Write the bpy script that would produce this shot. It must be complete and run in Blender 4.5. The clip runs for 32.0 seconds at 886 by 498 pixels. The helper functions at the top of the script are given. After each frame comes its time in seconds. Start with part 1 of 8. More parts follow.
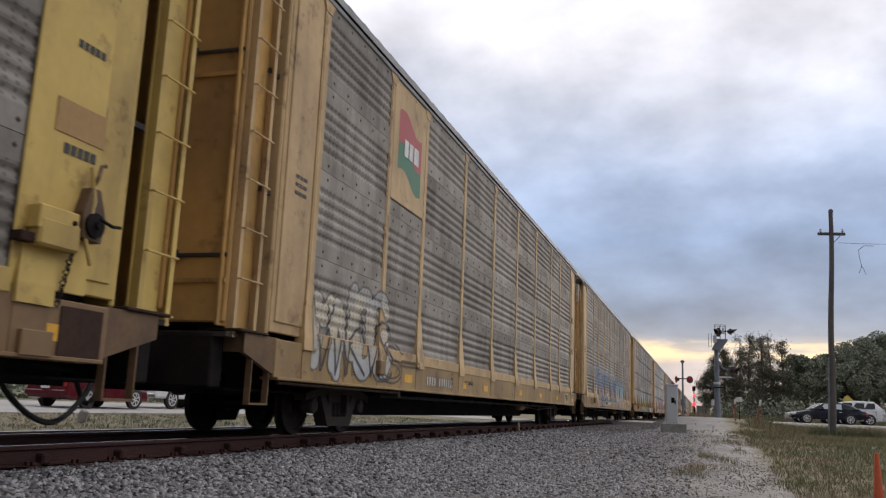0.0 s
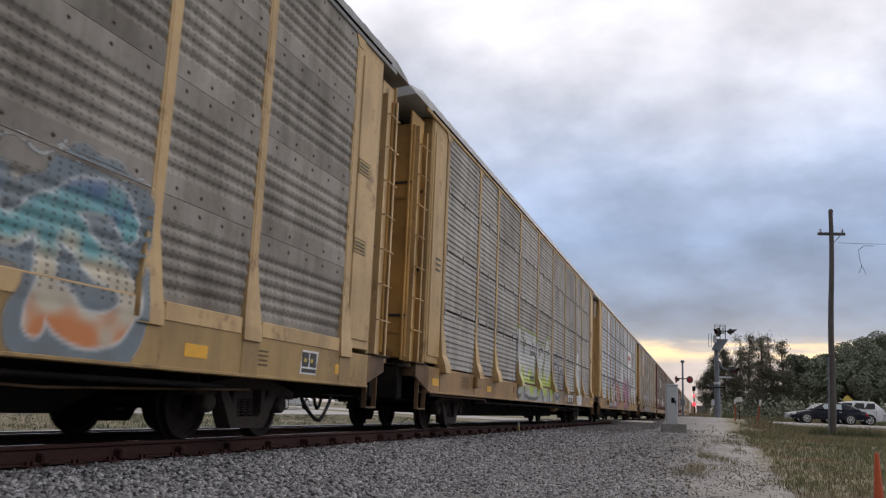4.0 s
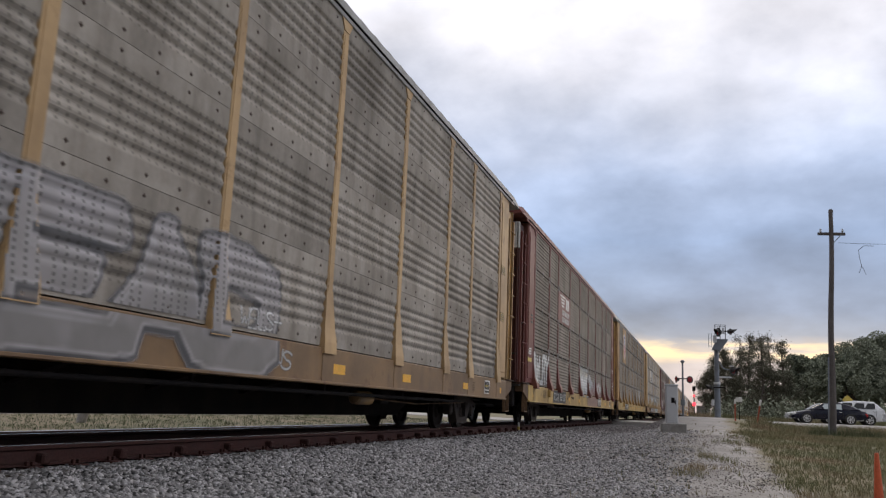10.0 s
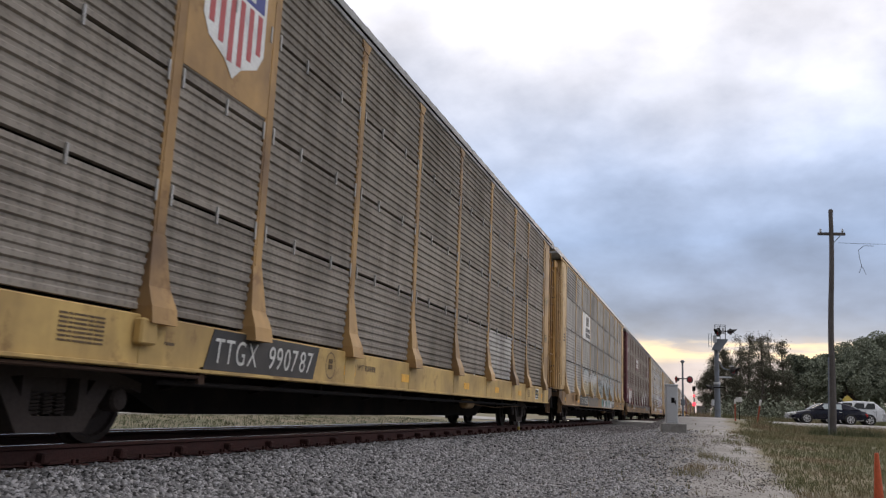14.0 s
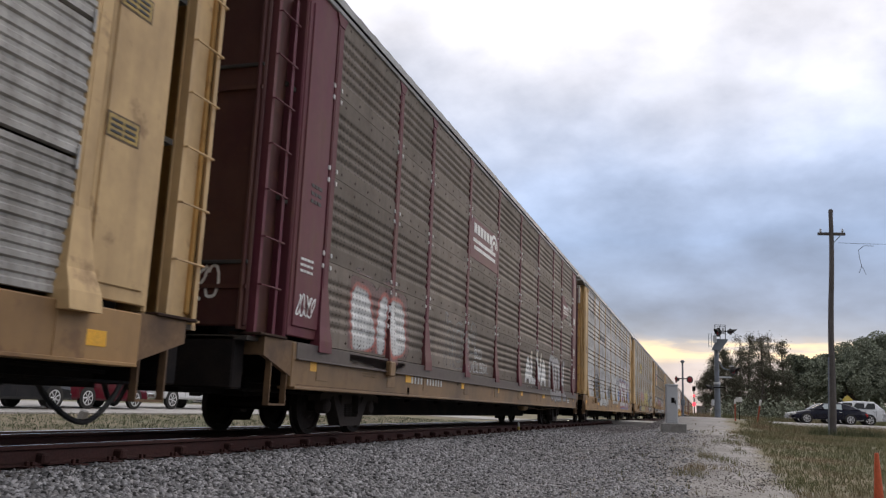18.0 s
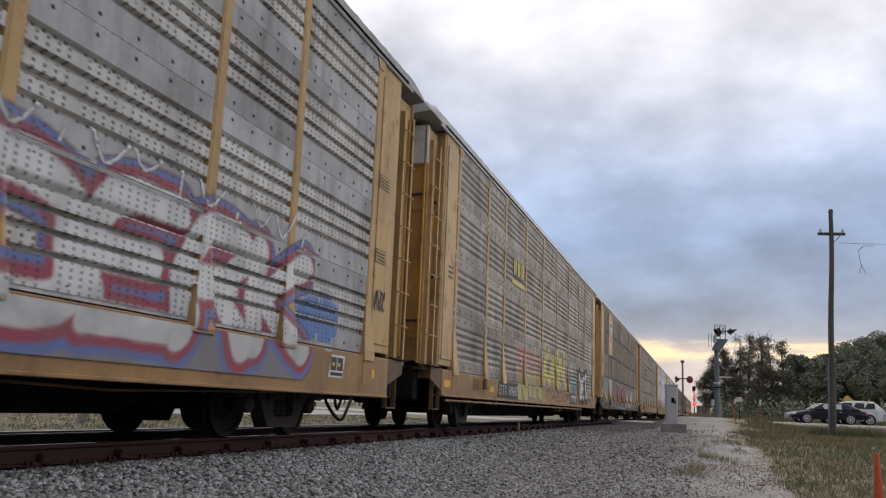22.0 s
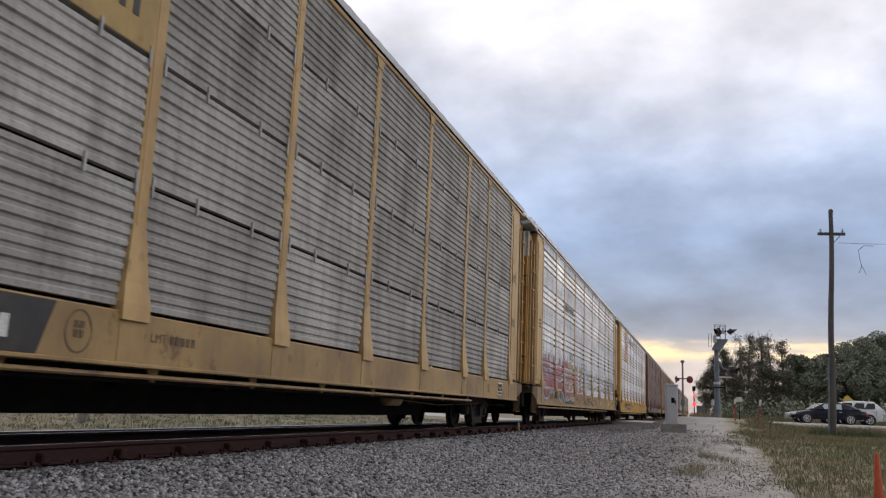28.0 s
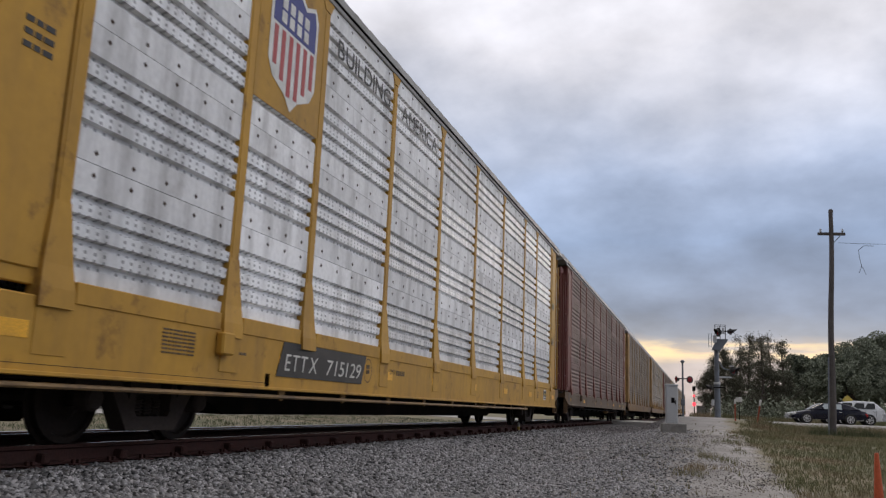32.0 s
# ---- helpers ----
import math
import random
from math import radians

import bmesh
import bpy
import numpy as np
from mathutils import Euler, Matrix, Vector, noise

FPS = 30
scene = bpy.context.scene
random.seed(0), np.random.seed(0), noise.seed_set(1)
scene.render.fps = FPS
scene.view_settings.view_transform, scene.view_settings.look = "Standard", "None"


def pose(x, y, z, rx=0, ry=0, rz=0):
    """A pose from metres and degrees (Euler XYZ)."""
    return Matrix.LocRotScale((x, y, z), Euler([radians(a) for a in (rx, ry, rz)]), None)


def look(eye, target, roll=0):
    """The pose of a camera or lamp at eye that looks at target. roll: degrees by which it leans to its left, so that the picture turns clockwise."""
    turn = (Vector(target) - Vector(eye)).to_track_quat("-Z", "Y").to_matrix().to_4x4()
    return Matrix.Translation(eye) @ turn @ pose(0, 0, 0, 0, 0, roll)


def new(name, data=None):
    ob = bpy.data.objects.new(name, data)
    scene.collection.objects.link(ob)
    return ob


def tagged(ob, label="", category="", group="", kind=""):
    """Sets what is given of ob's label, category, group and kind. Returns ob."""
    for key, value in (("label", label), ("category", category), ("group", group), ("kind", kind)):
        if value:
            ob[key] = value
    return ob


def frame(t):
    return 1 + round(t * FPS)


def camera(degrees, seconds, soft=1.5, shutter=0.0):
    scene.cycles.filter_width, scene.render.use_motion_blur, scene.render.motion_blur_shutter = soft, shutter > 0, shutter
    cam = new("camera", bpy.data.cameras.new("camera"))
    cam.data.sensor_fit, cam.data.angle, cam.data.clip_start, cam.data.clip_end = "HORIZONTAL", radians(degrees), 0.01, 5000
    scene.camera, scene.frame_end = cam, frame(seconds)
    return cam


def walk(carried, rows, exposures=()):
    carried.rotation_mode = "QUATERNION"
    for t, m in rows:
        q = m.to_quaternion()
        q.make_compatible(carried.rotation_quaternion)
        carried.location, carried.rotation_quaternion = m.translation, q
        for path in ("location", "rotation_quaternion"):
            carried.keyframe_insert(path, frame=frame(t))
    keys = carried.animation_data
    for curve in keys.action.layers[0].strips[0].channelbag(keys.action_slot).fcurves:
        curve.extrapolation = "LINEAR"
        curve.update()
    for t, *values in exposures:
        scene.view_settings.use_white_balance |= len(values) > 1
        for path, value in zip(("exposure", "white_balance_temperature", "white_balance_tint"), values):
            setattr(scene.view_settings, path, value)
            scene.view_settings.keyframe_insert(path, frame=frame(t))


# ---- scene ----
cam = camera(56.07, 32.0, soft=1.25, shutter=0.08)
EYE = Vector((0.0, 0.0, 0.494))
# turn 17.52 to the left of the track, 10.70 up, 2.34 of lean
CAM_POSE = Matrix.Translation(EYE) @ Euler((0, 0, radians(17.52))).to_matrix().to_4x4() @ Euler((radians(100.70), 0, 0)).to_matrix().to_4x4() @ Euler((0, 0, radians(2.34))).to_matrix().to_4x4()
walk(cam, [(0.0, CAM_POSE), (32.0, CAM_POSE)], exposures=[(0.0, -0.02, 6980, 13.5), (2.0, -0.06, 6980, 13.5), (8.0, -0.06, 6980, 13.5), (10.0, 0.0, 6980, 13.5), (12.0, 0.03, 6980, 13.5), (13.5, 0.08, 6980, 13.5), (16.5, 0.02, 6980, 13.5), (19.0, 0.12, 6980, 13.5), (20.5, 0.05, 6980, 13.5), (22.0, -0.05, 6980, 13.5), (24.0, 0.0, 6980, 13.5), (29.0, -0.06, 6980, 13.5), (30.2, -0.22, 6980, 13.5), (32.0, -0.22, 6980, 13.5)])

# ---- light ----
world = bpy.data.worlds.new("world")
scene.world = world
world.use_nodes = True
SUN_AZ, SUN_EL = 4.0, 5.0          # degrees to the right of the track, and up


def build_world():
    t = world.node_tree
    n, l = t.nodes, t.links
    n.clear()
    out = n.new("ShaderNodeOutputWorld")
    bg = n.new("ShaderNodeBackground")
    sky = n.new("ShaderNodeTexSky")
    sky.sky_type = "NISHITA"
    sky.sun_disc = False
    sky.sun_elevation = radians(SUN_EL)
    sky.sun_rotation = radians(SUN_AZ)
    co = n.new("ShaderNodeTexCoord")
    sep = n.new("ShaderNodeSeparateXYZ")
    l.new(co.outputs["Generated"], sep.inputs[0])

    def math_(op, a, b=None, clamp=False):
        m = n.new("ShaderNodeMath")
        m.operation, m.use_clamp = op, clamp
        for i, v in enumerate((a, b)):
            if v is None:
                continue
            if isinstance(v, (int, float)):
                m.inputs[i].default_value = v
            else:
                l.new(v, m.inputs[i])
        return m.outputs[0]

    # clouds lie in a flat layer: the way's x and y over its height
    zz = math_("MAXIMUM", sep.outputs[2], 0.0)
    za = math_("ADD", zz, 0.42)
    cu, cv = math_("DIVIDE", sep.outputs[0], za), math_("DIVIDE", sep.outputs[1], za)
    comb = n.new("ShaderNodeCombineXYZ")
    l.new(cu, comb.inputs[0]), l.new(cv, comb.inputs[1])
    big = n.new("ShaderNodeTexNoise")
    big.inputs["Scale"].default_value, big.inputs["Detail"].default_value, big.inputs["Roughness"].default_value = 3.0, 8, 0.55
    off = n.new("ShaderNodeVectorMath")
    off.operation = "ADD"
    off.inputs[1].default_value = CLOUD_SHIFT
    l.new(comb.outputs[0], off.inputs[0]), l.new(off.outputs[0], big.inputs["Vector"])
    # the height, made uneven by the clouds
    wob = math_("MULTIPLY", math_("SUBTRACT", big.outputs["Fac"], 0.5), 0.4)
    hgt = math_("ADD", zz, math_("MULTIPLY", wob, math_("ADD", zz, 0.02)))
    ramp = n.new("ShaderNodeValToRGB")
    l.new(hgt, ramp.inputs[0])
    el = ramp.color_ramp.elements
    el[0].position, el[0].color = 0.0, (0.55, 0.51, 0.53, 1)
    el[1].position, el[1].color = 1.0, (1.34, 1.42, 1.58, 1)
    for p, c in ((0.045, (0.62, 0.585, 0.60)), (0.070, (0.68, 0.65, 0.655)), (0.076, (0.74, 0.68, 0.62)), (0.082, (0.60, 0.60, 0.62)), (0.090, (0.42, 0.49, 0.60)), (0.115, (0.34, 0.435, 0.60)), (0.20, (0.34, 0.475, 0.72)), (0.27, (0.47, 0.605, 0.86)), (0.34, (0.65, 0.74, 0.92)), (0.42, (0.83, 0.88, 1.00)), (0.65, (1.14, 1.20, 1.34))):
        e = el.new(p)
        e.color = (*c, 1)
    # thin and thick places of the cloud
    dens = n.new("ShaderNodeMapRange")
    l.new(big.outputs["Fac"], dens.inputs[0])
    dens.inputs[1].default_value, dens.inputs[2].default_value, dens.inputs[3].default_value, dens.inputs[4].default_value = 0.34, 0.68, 0.80, 1.20
    mul = n.new("ShaderNodeMixRGB")
    mul.blend_type, mul.inputs[0].default_value = "MULTIPLY", 1.0
    l.new(ramp.outputs[0], mul.inputs[1]), l.new(dens.outputs[0], mul.inputs[2])
    # torn lighter tufts in the layer, drawn out along it
    mp = n.new("ShaderNodeMapping")
    mp.inputs["Scale"].default_value = (1.0, 1.25, 1.0)
    mp.inputs["Location"].default_value = TUFT_SHIFT
    l.new(comb.outputs[0], mp.inputs["Vector"])
    tuft = n.new("ShaderNodeTexNoise")
    tuft.inputs["Scale"].default_value, tuft.inputs["Detail"].default_value, tuft.inputs["Roughness"].default_value, tuft.inputs["Distortion"].default_value = 4.6, 5, 0.46, 0.15
    l.new(mp.outputs[0], tuft.inputs["Vector"])
    tr = n.new("ShaderNodeMapRange")
    l.new(tuft.outputs["Fac"], tr.inputs[0])
    tr.inputs[1].default_value, tr.inputs[2].default_value, tr.inputs[3].default_value, tr.inputs[4].default_value = 0.34, 0.70, 0.90, 1.17
    tm = n.new("ShaderNodeMixRGB")
    tm.blend_type, tm.inputs[0].default_value = "MULTIPLY", 1.0
    l.new(mul.outputs[0], tm.inputs[1]), l.new(tr.outputs[0], tm.inputs[2])
    mul = tm
    # low sun behind the cloud's torn edge: warm gaps near the horizon
    gap = n.new("ShaderNodeTexNoise")
    gap.inputs["Scale"].default_value, gap.inputs["Detail"].default_value = 9.0, 5
    gv = n.new("ShaderNodeMapping")
    gv.inputs["Scale"].default_value = (1.0, 1.0, 5.0)
    gv.inputs["Location"].default_value = GAP_SHIFT
    l.new(co.outputs["Generated"], gv.inputs["Vector"]), l.new(gv.outputs[0], gap.inputs["Vector"])
    edge = math_("ADD", sep.outputs[2], math_("MULTIPLY", math_("SUBTRACT", gap.outputs["Fac"], 0.5), 0.030))
    band = n.new("ShaderNodeValToRGB")
    l.new(edge, band.inputs[0])
    be = band.color_ramp.elements
    be[0].position, be[0].color = 0.060, (0, 0, 0, 1)
    be[1].position, be[1].color = 0.086, (0, 0, 0, 1)
    for p, v in ((0.066, 0.5), (0.074, 1.0), (0.080, 1.0)):
        e = be.new(p)
        e.color = (v, v, v, 1)
    gr = n.new("ShaderNodeMapRange")
    l.new(gap.outputs["Fac"], gr.inputs[0])
    gr.inputs[1].default_value, gr.inputs[2].default_value = 0.40, 0.54
    ahead = math_("MULTIPLY", math_("MAXIMUM", sep.outputs[1], 0.0), 1.0)
    warm = math_("MULTIPLY", math_("MULTIPLY", band.outputs[0], gr.outputs[0]), math_("POWER", ahead, 6.0))
    gm = n.new("ShaderNodeMixRGB")
    gm.inputs[2].default_value = (1.45, 1.15, 0.66, 1)
    l.new(warm, gm.inputs[0]), l.new(mul.outputs[0], gm.inputs[1])
    mul = gm
    # unseen sky dimmed away from the low sun, brightened rightwards to light the train
    def eased(v, a, b, c, d):
        r = n.new("ShaderNodeMapRange")
        r.interpolation_type = "SMOOTHSTEP"
        l.new(v, r.inputs[0])
        r.inputs[1].default_value, r.inputs[2].default_value, r.inputs[3].default_value, r.inputs[4].default_value = a, b, c, d
        return r.outputs[0]
    thick = math_("MULTIPLY", eased(sep.outputs[1], -0.75, 0.25, DIM_BEHIND, 1.0), eased(sep.outputs[0], 0.2, 0.9, 1.0, BRIGHT_RIGHT))
    lay = n.new("ShaderNodeMixRGB")
    lay.blend_type, lay.inputs[0].default_value = "MULTIPLY", 1.0
    l.new(mul.outputs[0], lay.inputs[1]), l.new(thick, lay.inputs[2])
    mul = lay
    # the sky's own light, through the thin layer
    add = n.new("ShaderNodeMixRGB")
    add.blend_type, add.inputs[0].default_value = "ADD", 0.0012
    l.new(mul.outputs[0], add.inputs[1]), l.new(sky.outputs[0], add.inputs[2])
    l.new(add.outputs[0], bg.inputs[0])
    bg.inputs[1].default_value = 1.0
    l.new(bg.outputs[0], out.inputs[0])


DIM_BEHIND, BRIGHT_RIGHT = 0.40, 1.60
CLOUD_SHIFT = (0.4, 1.7, 0.0)
TUFT_SHIFT = (2.3, 0.6, 0.0)
GAP_SHIFT = (0.0, 0.0, 0.0)
build_world()
sun = new("sun", bpy.data.lights.new("sun", "SUN"))
sun.data.energy, sun.data.angle, sun.data.color = 0.5, radians(14), (1.0, 0.88, 0.74)
sun.matrix_world = look((0, 0, 60), (-math.sin(radians(SUN_AZ)) * 100, -math.cos(radians(SUN_AZ)) * 100, 60 - 100 * math.tan(radians(12))))
scene.view_settings.exposure = 0.0

# ---- materials ----
MATS = {}


def mat(name, col, rough=0.7, metal=0.0, dirt=0.25, dirt_col=(0.09, 0.075, 0.06), scale=3.0, bump=0.15, fine=60.0, streak=0.0, island=0.0, spec=0.4, grain=0.14, vary=0.0, rust=0.0):
    """A worn surface: a base colour with blotches, grain, streaks that run down and fine relief."""
    if name in MATS:
        return MATS[name]
    m = bpy.data.materials.new(name)
    m.use_nodes = True
    t = m.node_tree
    n, l = t.nodes, t.links
    b = n["Principled BSDF"]
    b.inputs["Roughness"].default_value, b.inputs["Metallic"].default_value = rough, metal
    b.inputs["Specular IOR Level"].default_value = spec
    co = n.new("ShaderNodeTexCoord")
    info = n.new("ShaderNodeObjectInfo")
    shift = n.new("ShaderNodeVectorMath")
    shift.operation = "ADD"
    rnd = n.new("ShaderNodeVectorMath")
    rnd.operation = "SCALE"
    rnd.inputs[0].default_value = (31.0, 17.0, 23.0)
    l.new(info.outputs["Random"], rnd.inputs["Scale"])
    l.new(co.outputs["Object"], shift.inputs[0]), l.new(rnd.outputs[0], shift.inputs[1])
    n1 = n.new("ShaderNodeTexNoise")
    n1.inputs["Scale"].default_value, n1.inputs["Detail"].default_value = scale, 5
    l.new(shift.outputs[0], n1.inputs["Vector"])
    n2 = n.new("ShaderNodeTexNoise")
    n2.inputs["Scale"].default_value, n2.inputs["Detail"].default_value = fine, 3
    l.new(shift.outputs[0], n2.inputs["Vector"])
    r1 = n.new("ShaderNodeMapRange")
    l.new(n1.outputs["Fac"], r1.inputs[0])
    r1.inputs[1].default_value, r1.inputs[2].default_value, r1.inputs[3].default_value, r1.inputs[4].default_value = 0.42, 0.72, 0.0, dirt
    mix = n.new("ShaderNodeMixRGB")
    mix.inputs[1].default_value, mix.inputs[2].default_value = (*col, 1), (*dirt_col, 1)
    l.new(r1.outputs[0], mix.inputs[0])
    last = mix.outputs[0]
    if streak:
        mp = n.new("ShaderNodeMapping")
        mp.inputs["Scale"].default_value = (1.0, 2.4, 0.30)
        l.new(shift.outputs[0], mp.inputs["Vector"])
        n3 = n.new("ShaderNodeTexNoise")
        n3.inputs["Scale"].default_value, n3.inputs["Detail"].default_value = 1.6, 4
        l.new(mp.outputs[0], n3.inputs["Vector"])
        r3 = n.new("ShaderNodeMapRange")
        l.new(n3.outputs["Fac"], r3.inputs[0])
        r3.inputs[1].default_value, r3.inputs[2].default_value, r3.inputs[3].default_value, r3.inputs[4].default_value = 0.45, 0.75, 0.0, streak
        mx = n.new("ShaderNodeMixRGB")
        mx.inputs[2].default_value = (*dirt_col, 1)
        l.new(r3.outputs[0], mx.inputs[0]), l.new(last, mx.inputs[1])
        last = mx.outputs[0]
    if rust:
        n4 = n.new("ShaderNodeTexNoise")
        n4.inputs["Scale"].default_value, n4.inputs["Detail"].default_value, n4.inputs["Roughness"].default_value = 2.1, 9, 0.66
        l.new(shift.outputs[0], n4.inputs["Vector"])
        r4 = n.new("ShaderNodeMapRange")
        l.new(n4.outputs["Fac"], r4.inputs[0])
        r4.inputs[1].default_value, r4.inputs[2].default_value, r4.inputs[4].default_value = 0.57, 0.66, rust
        m4 = n.new("ShaderNodeMixRGB")
        m4.inputs[2].default_value = (0.105, 0.045, 0.024, 1)
        l.new(r4.outputs[0], m4.inputs[0]), l.new(last, m4.inputs[1])
        last = m4.outputs[0]
    hsv = n.new("ShaderNodeHueSaturation")
    gr = n.new("ShaderNodeMapRange")
    l.new(n2.outputs["Fac"], gr.inputs[0])
    gr.inputs[1].default_value, gr.inputs[2].default_value, gr.inputs[3].default_value, gr.inputs[4].default_value = 0.3, 0.7, 1 - grain, 1 + grain
    val = gr.outputs[0]
    if island:
        geo = n.new("ShaderNodeNewGeometry")
        ir = n.new("ShaderNodeMapRange")
        l.new(geo.outputs["Random Per Island"], ir.inputs[0])
        ir.inputs[3].default_value, ir.inputs[4].default_value = 1 - island, 1 + island
        mm = n.new("ShaderNodeMath")
        mm.operation = "MULTIPLY"
        l.new(val, mm.inputs[0]), l.new(ir.outputs[0], mm.inputs[1])
        val = mm.outputs[0]
    if vary:
        vr = n.new("ShaderNodeMapRange")
        l.new(info.outputs["Random"], vr.inputs[0])
        vr.inputs[3].default_value, vr.inputs[4].default_value = 1 - vary, 1 + vary
        vm = n.new("ShaderNodeMath")
        vm.operation = "MULTIPLY"
        l.new(val, vm.inputs[0]), l.new(vr.outputs[0], vm.inputs[1])
        val = vm.outputs[0]
    l.new(val, hsv.inputs["Value"]), l.new(last, hsv.inputs["Color"])
    l.new(hsv.outputs[0], b.inputs["Base Color"])
    if bump:
        bp = n.new("ShaderNodeBump")
        bp.inputs["Strength"].default_value, bp.inputs["Distance"].default_value = bump, 0.01
        l.new(n2.outputs["Fac"], bp.inputs["Height"]), l.new(bp.outputs[0], b.inputs["Normal"])
    MATS[name] = m
    return m


def flat(name, col, rough=0.6, metal=0.0, emit=0.0):
    if name in MATS:
        return MATS[name]
    m = mat(name, col, rough, metal, dirt=0.12, bump=0.05)
    if emit:
        b = m.node_tree.nodes["Principled BSDF"]
        b.inputs["Emission Color"].default_value, b.inputs["Emission Strength"].default_value = (*col, 1), emit
    return m


# ---- mesh helpers ----
def mesh_of(name, verts, faces, material, smooth=False):
    me = bpy.data.meshes.new(name)
    me.from_pydata([tuple(v) for v in verts], [], faces)
    for m in material if isinstance(material, (list, tuple)) else [material]:
        me.materials.append(m)
    if smooth:
        me.polygons.foreach_set("use_smooth", [True] * len(me.polygons))
    me.update()
    return me


class Geo:
    """Collects boxes, prisms and tubes into one mesh."""

    def __init__(self):
        self.v, self.f, self.s = [], [], []

    def add(self, verts, faces, slot=0):
        o = len(self.v)
        self.v += [tuple(v) for v in verts]
        self.f += [tuple(i + o for i in f) for f in faces]
        self.s += [slot] * len(faces)
        return self

    def box(self, x0, x1, y0, y1, z0, z1, slot=0, bevel=0.0):
        if not bevel:
            v = [(x, y, z) for z in (z0, z1) for x, y in ((x0, y0), (x1, y0), (x1, y1), (x0, y1))]
            return self.add(v, [(3, 2, 1, 0), (4, 5, 6, 7), (0, 1, 5, 4), (1, 2, 6, 5), (2, 3, 7, 6), (3, 0, 4, 7)], slot)
        b = min(bevel, (x1 - x0) / 2.1, (y1 - y0) / 2.1, (z1 - z0) / 2.1)
        rings = []
        for z, i in ((z0, b), (z0 + b, 0), (z1 - b, 0), (z1, b)):
            rings.append([(x0 + b, y0 + i, z), (x1 - b, y0 + i, z), (x1 - i, y0 + b, z), (x1 - i, y1 - b, z), (x1 - b, y1 - i, z), (x0 + b, y1 - i, z), (x0 + i, y1 - b, z), (x0 + i, y0 + b, z)])
        return self.rings(rings, True, slot)

    def rings(self, rings, caps=True, slot=0):
        k = len(rings[0])
        v = [p for r in rings for p in r]
        f = []
        for i in range(len(rings) - 1):
            for j in range(k):
                a, b = i * k + j, i * k + (j + 1) % k
                f.append((a, b, b + k, a + k))
        if caps:
            f.append(tuple(range(k - 1, -1, -1)))
            f.append(tuple(range((len(rings) - 1) * k, len(rings) * k)))
        return self.add(v, f, slot)

    def tube(self, path, r, k=8, slot=0, caps=True):
        """r: one radius or one a point."""
        path = [Vector(p) for p in path]
        rr = r if isinstance(r, (list, tuple)) else [r] * len(path)
        rings = []
        up = None
        for i, p in enumerate(path):
            d = (path[min(i + 1, len(path) - 1)] - path[max(i - 1, 0)]).normalized()
            if up is None:
                up = d.orthogonal().normalized()
            up = (up - d * up.dot(d)).normalized()
            w = d.cross(up)
            rings.append([p + (up * math.cos(a) + w * math.sin(a)) * rr[i] for a in [2 * math.pi * j / k for j in range(k)]])
        return self.rings(rings, caps, slot)

    def lathe(self, profile, axis="x", k=16, at=(0, 0, 0), slot=0, caps=True):
        """profile: (along the axis, radius)."""
        rings = []
        for u, r in profile:
            ring = []
            for j in range(k):
                a = 2 * math.pi * j / k
                c, s = r * math.cos(a), r * math.sin(a)
                p = {"x": (u, c, s), "y": (c, u, -s), "z": (c, s, u)}[axis]
                ring.append((p[0] + at[0], p[1] + at[1], p[2] + at[2]))
            rings.append(ring)
        return self.rings(rings, caps, slot)

    def prism(self, poly, axis, a, b, slot=0):
        """poly: points in the two other axes (in the order x y z), drawn out from a to b along the axis."""
        def put(p, w):
            return {"x": (w, p[0], p[1]), "y": (p[0], w, p[1]), "z": (p[0], p[1], w)}[axis]
        return self.rings([[put(p, a) for p in poly], [put(p, b) for p in poly]], True, slot)

    def mesh(self, name, materials, smooth=False):
        me = mesh_of(name, self.v, self.f, materials, smooth)
        if any(self.s):
            me.polygons.foreach_set("material_index", self.s)
        bm = bmesh.new()
        bm.from_mesh(me)
        bmesh.ops.recalc_face_normals(bm, faces=bm.faces)
        bm.to_mesh(me)
        bm.free()
        return me


def part(name, geo, materials, parent, label="", at=None, smooth=False):
    me = geo.mesh(name, materials, smooth) if isinstance(geo, Geo) else geo
    ob = new(name, me)
    ob.parent = parent
    if at is not None:
        ob.matrix_basis = at if isinstance(at, Matrix) else Matrix.Translation(at)
    if label:
        tagged(ob, label)
    return ob


def thing(name, label, category, at=None, group="", kind=""):
    ob = new(name)
    if at is not None:
        ob.matrix_basis = at if isinstance(at, Matrix) else Matrix.Translation(at)
    return tagged(ob, label, category, group, kind)


def solid(name, geo, materials, label, category="", group="", kind="", at=None, smooth=False):
    ob = new(name, geo.mesh(name, materials, smooth) if isinstance(geo, Geo) else geo)
    if at is not None:
        ob.matrix_basis = at if isinstance(at, Matrix) else Matrix.Translation(at)
    return tagged(ob, label, category, group, kind)


def smooth_step(a, b, x):
    t = max(0.0, min(1.0, (x - a) / (b - a)))
    return t * t * (3 - 2 * t)


# ---- ground ----
RAIL_X = -5.836          # near rail
GAUGE = 1.505
TRACK_X = RAIL_X - GAUGE / 2


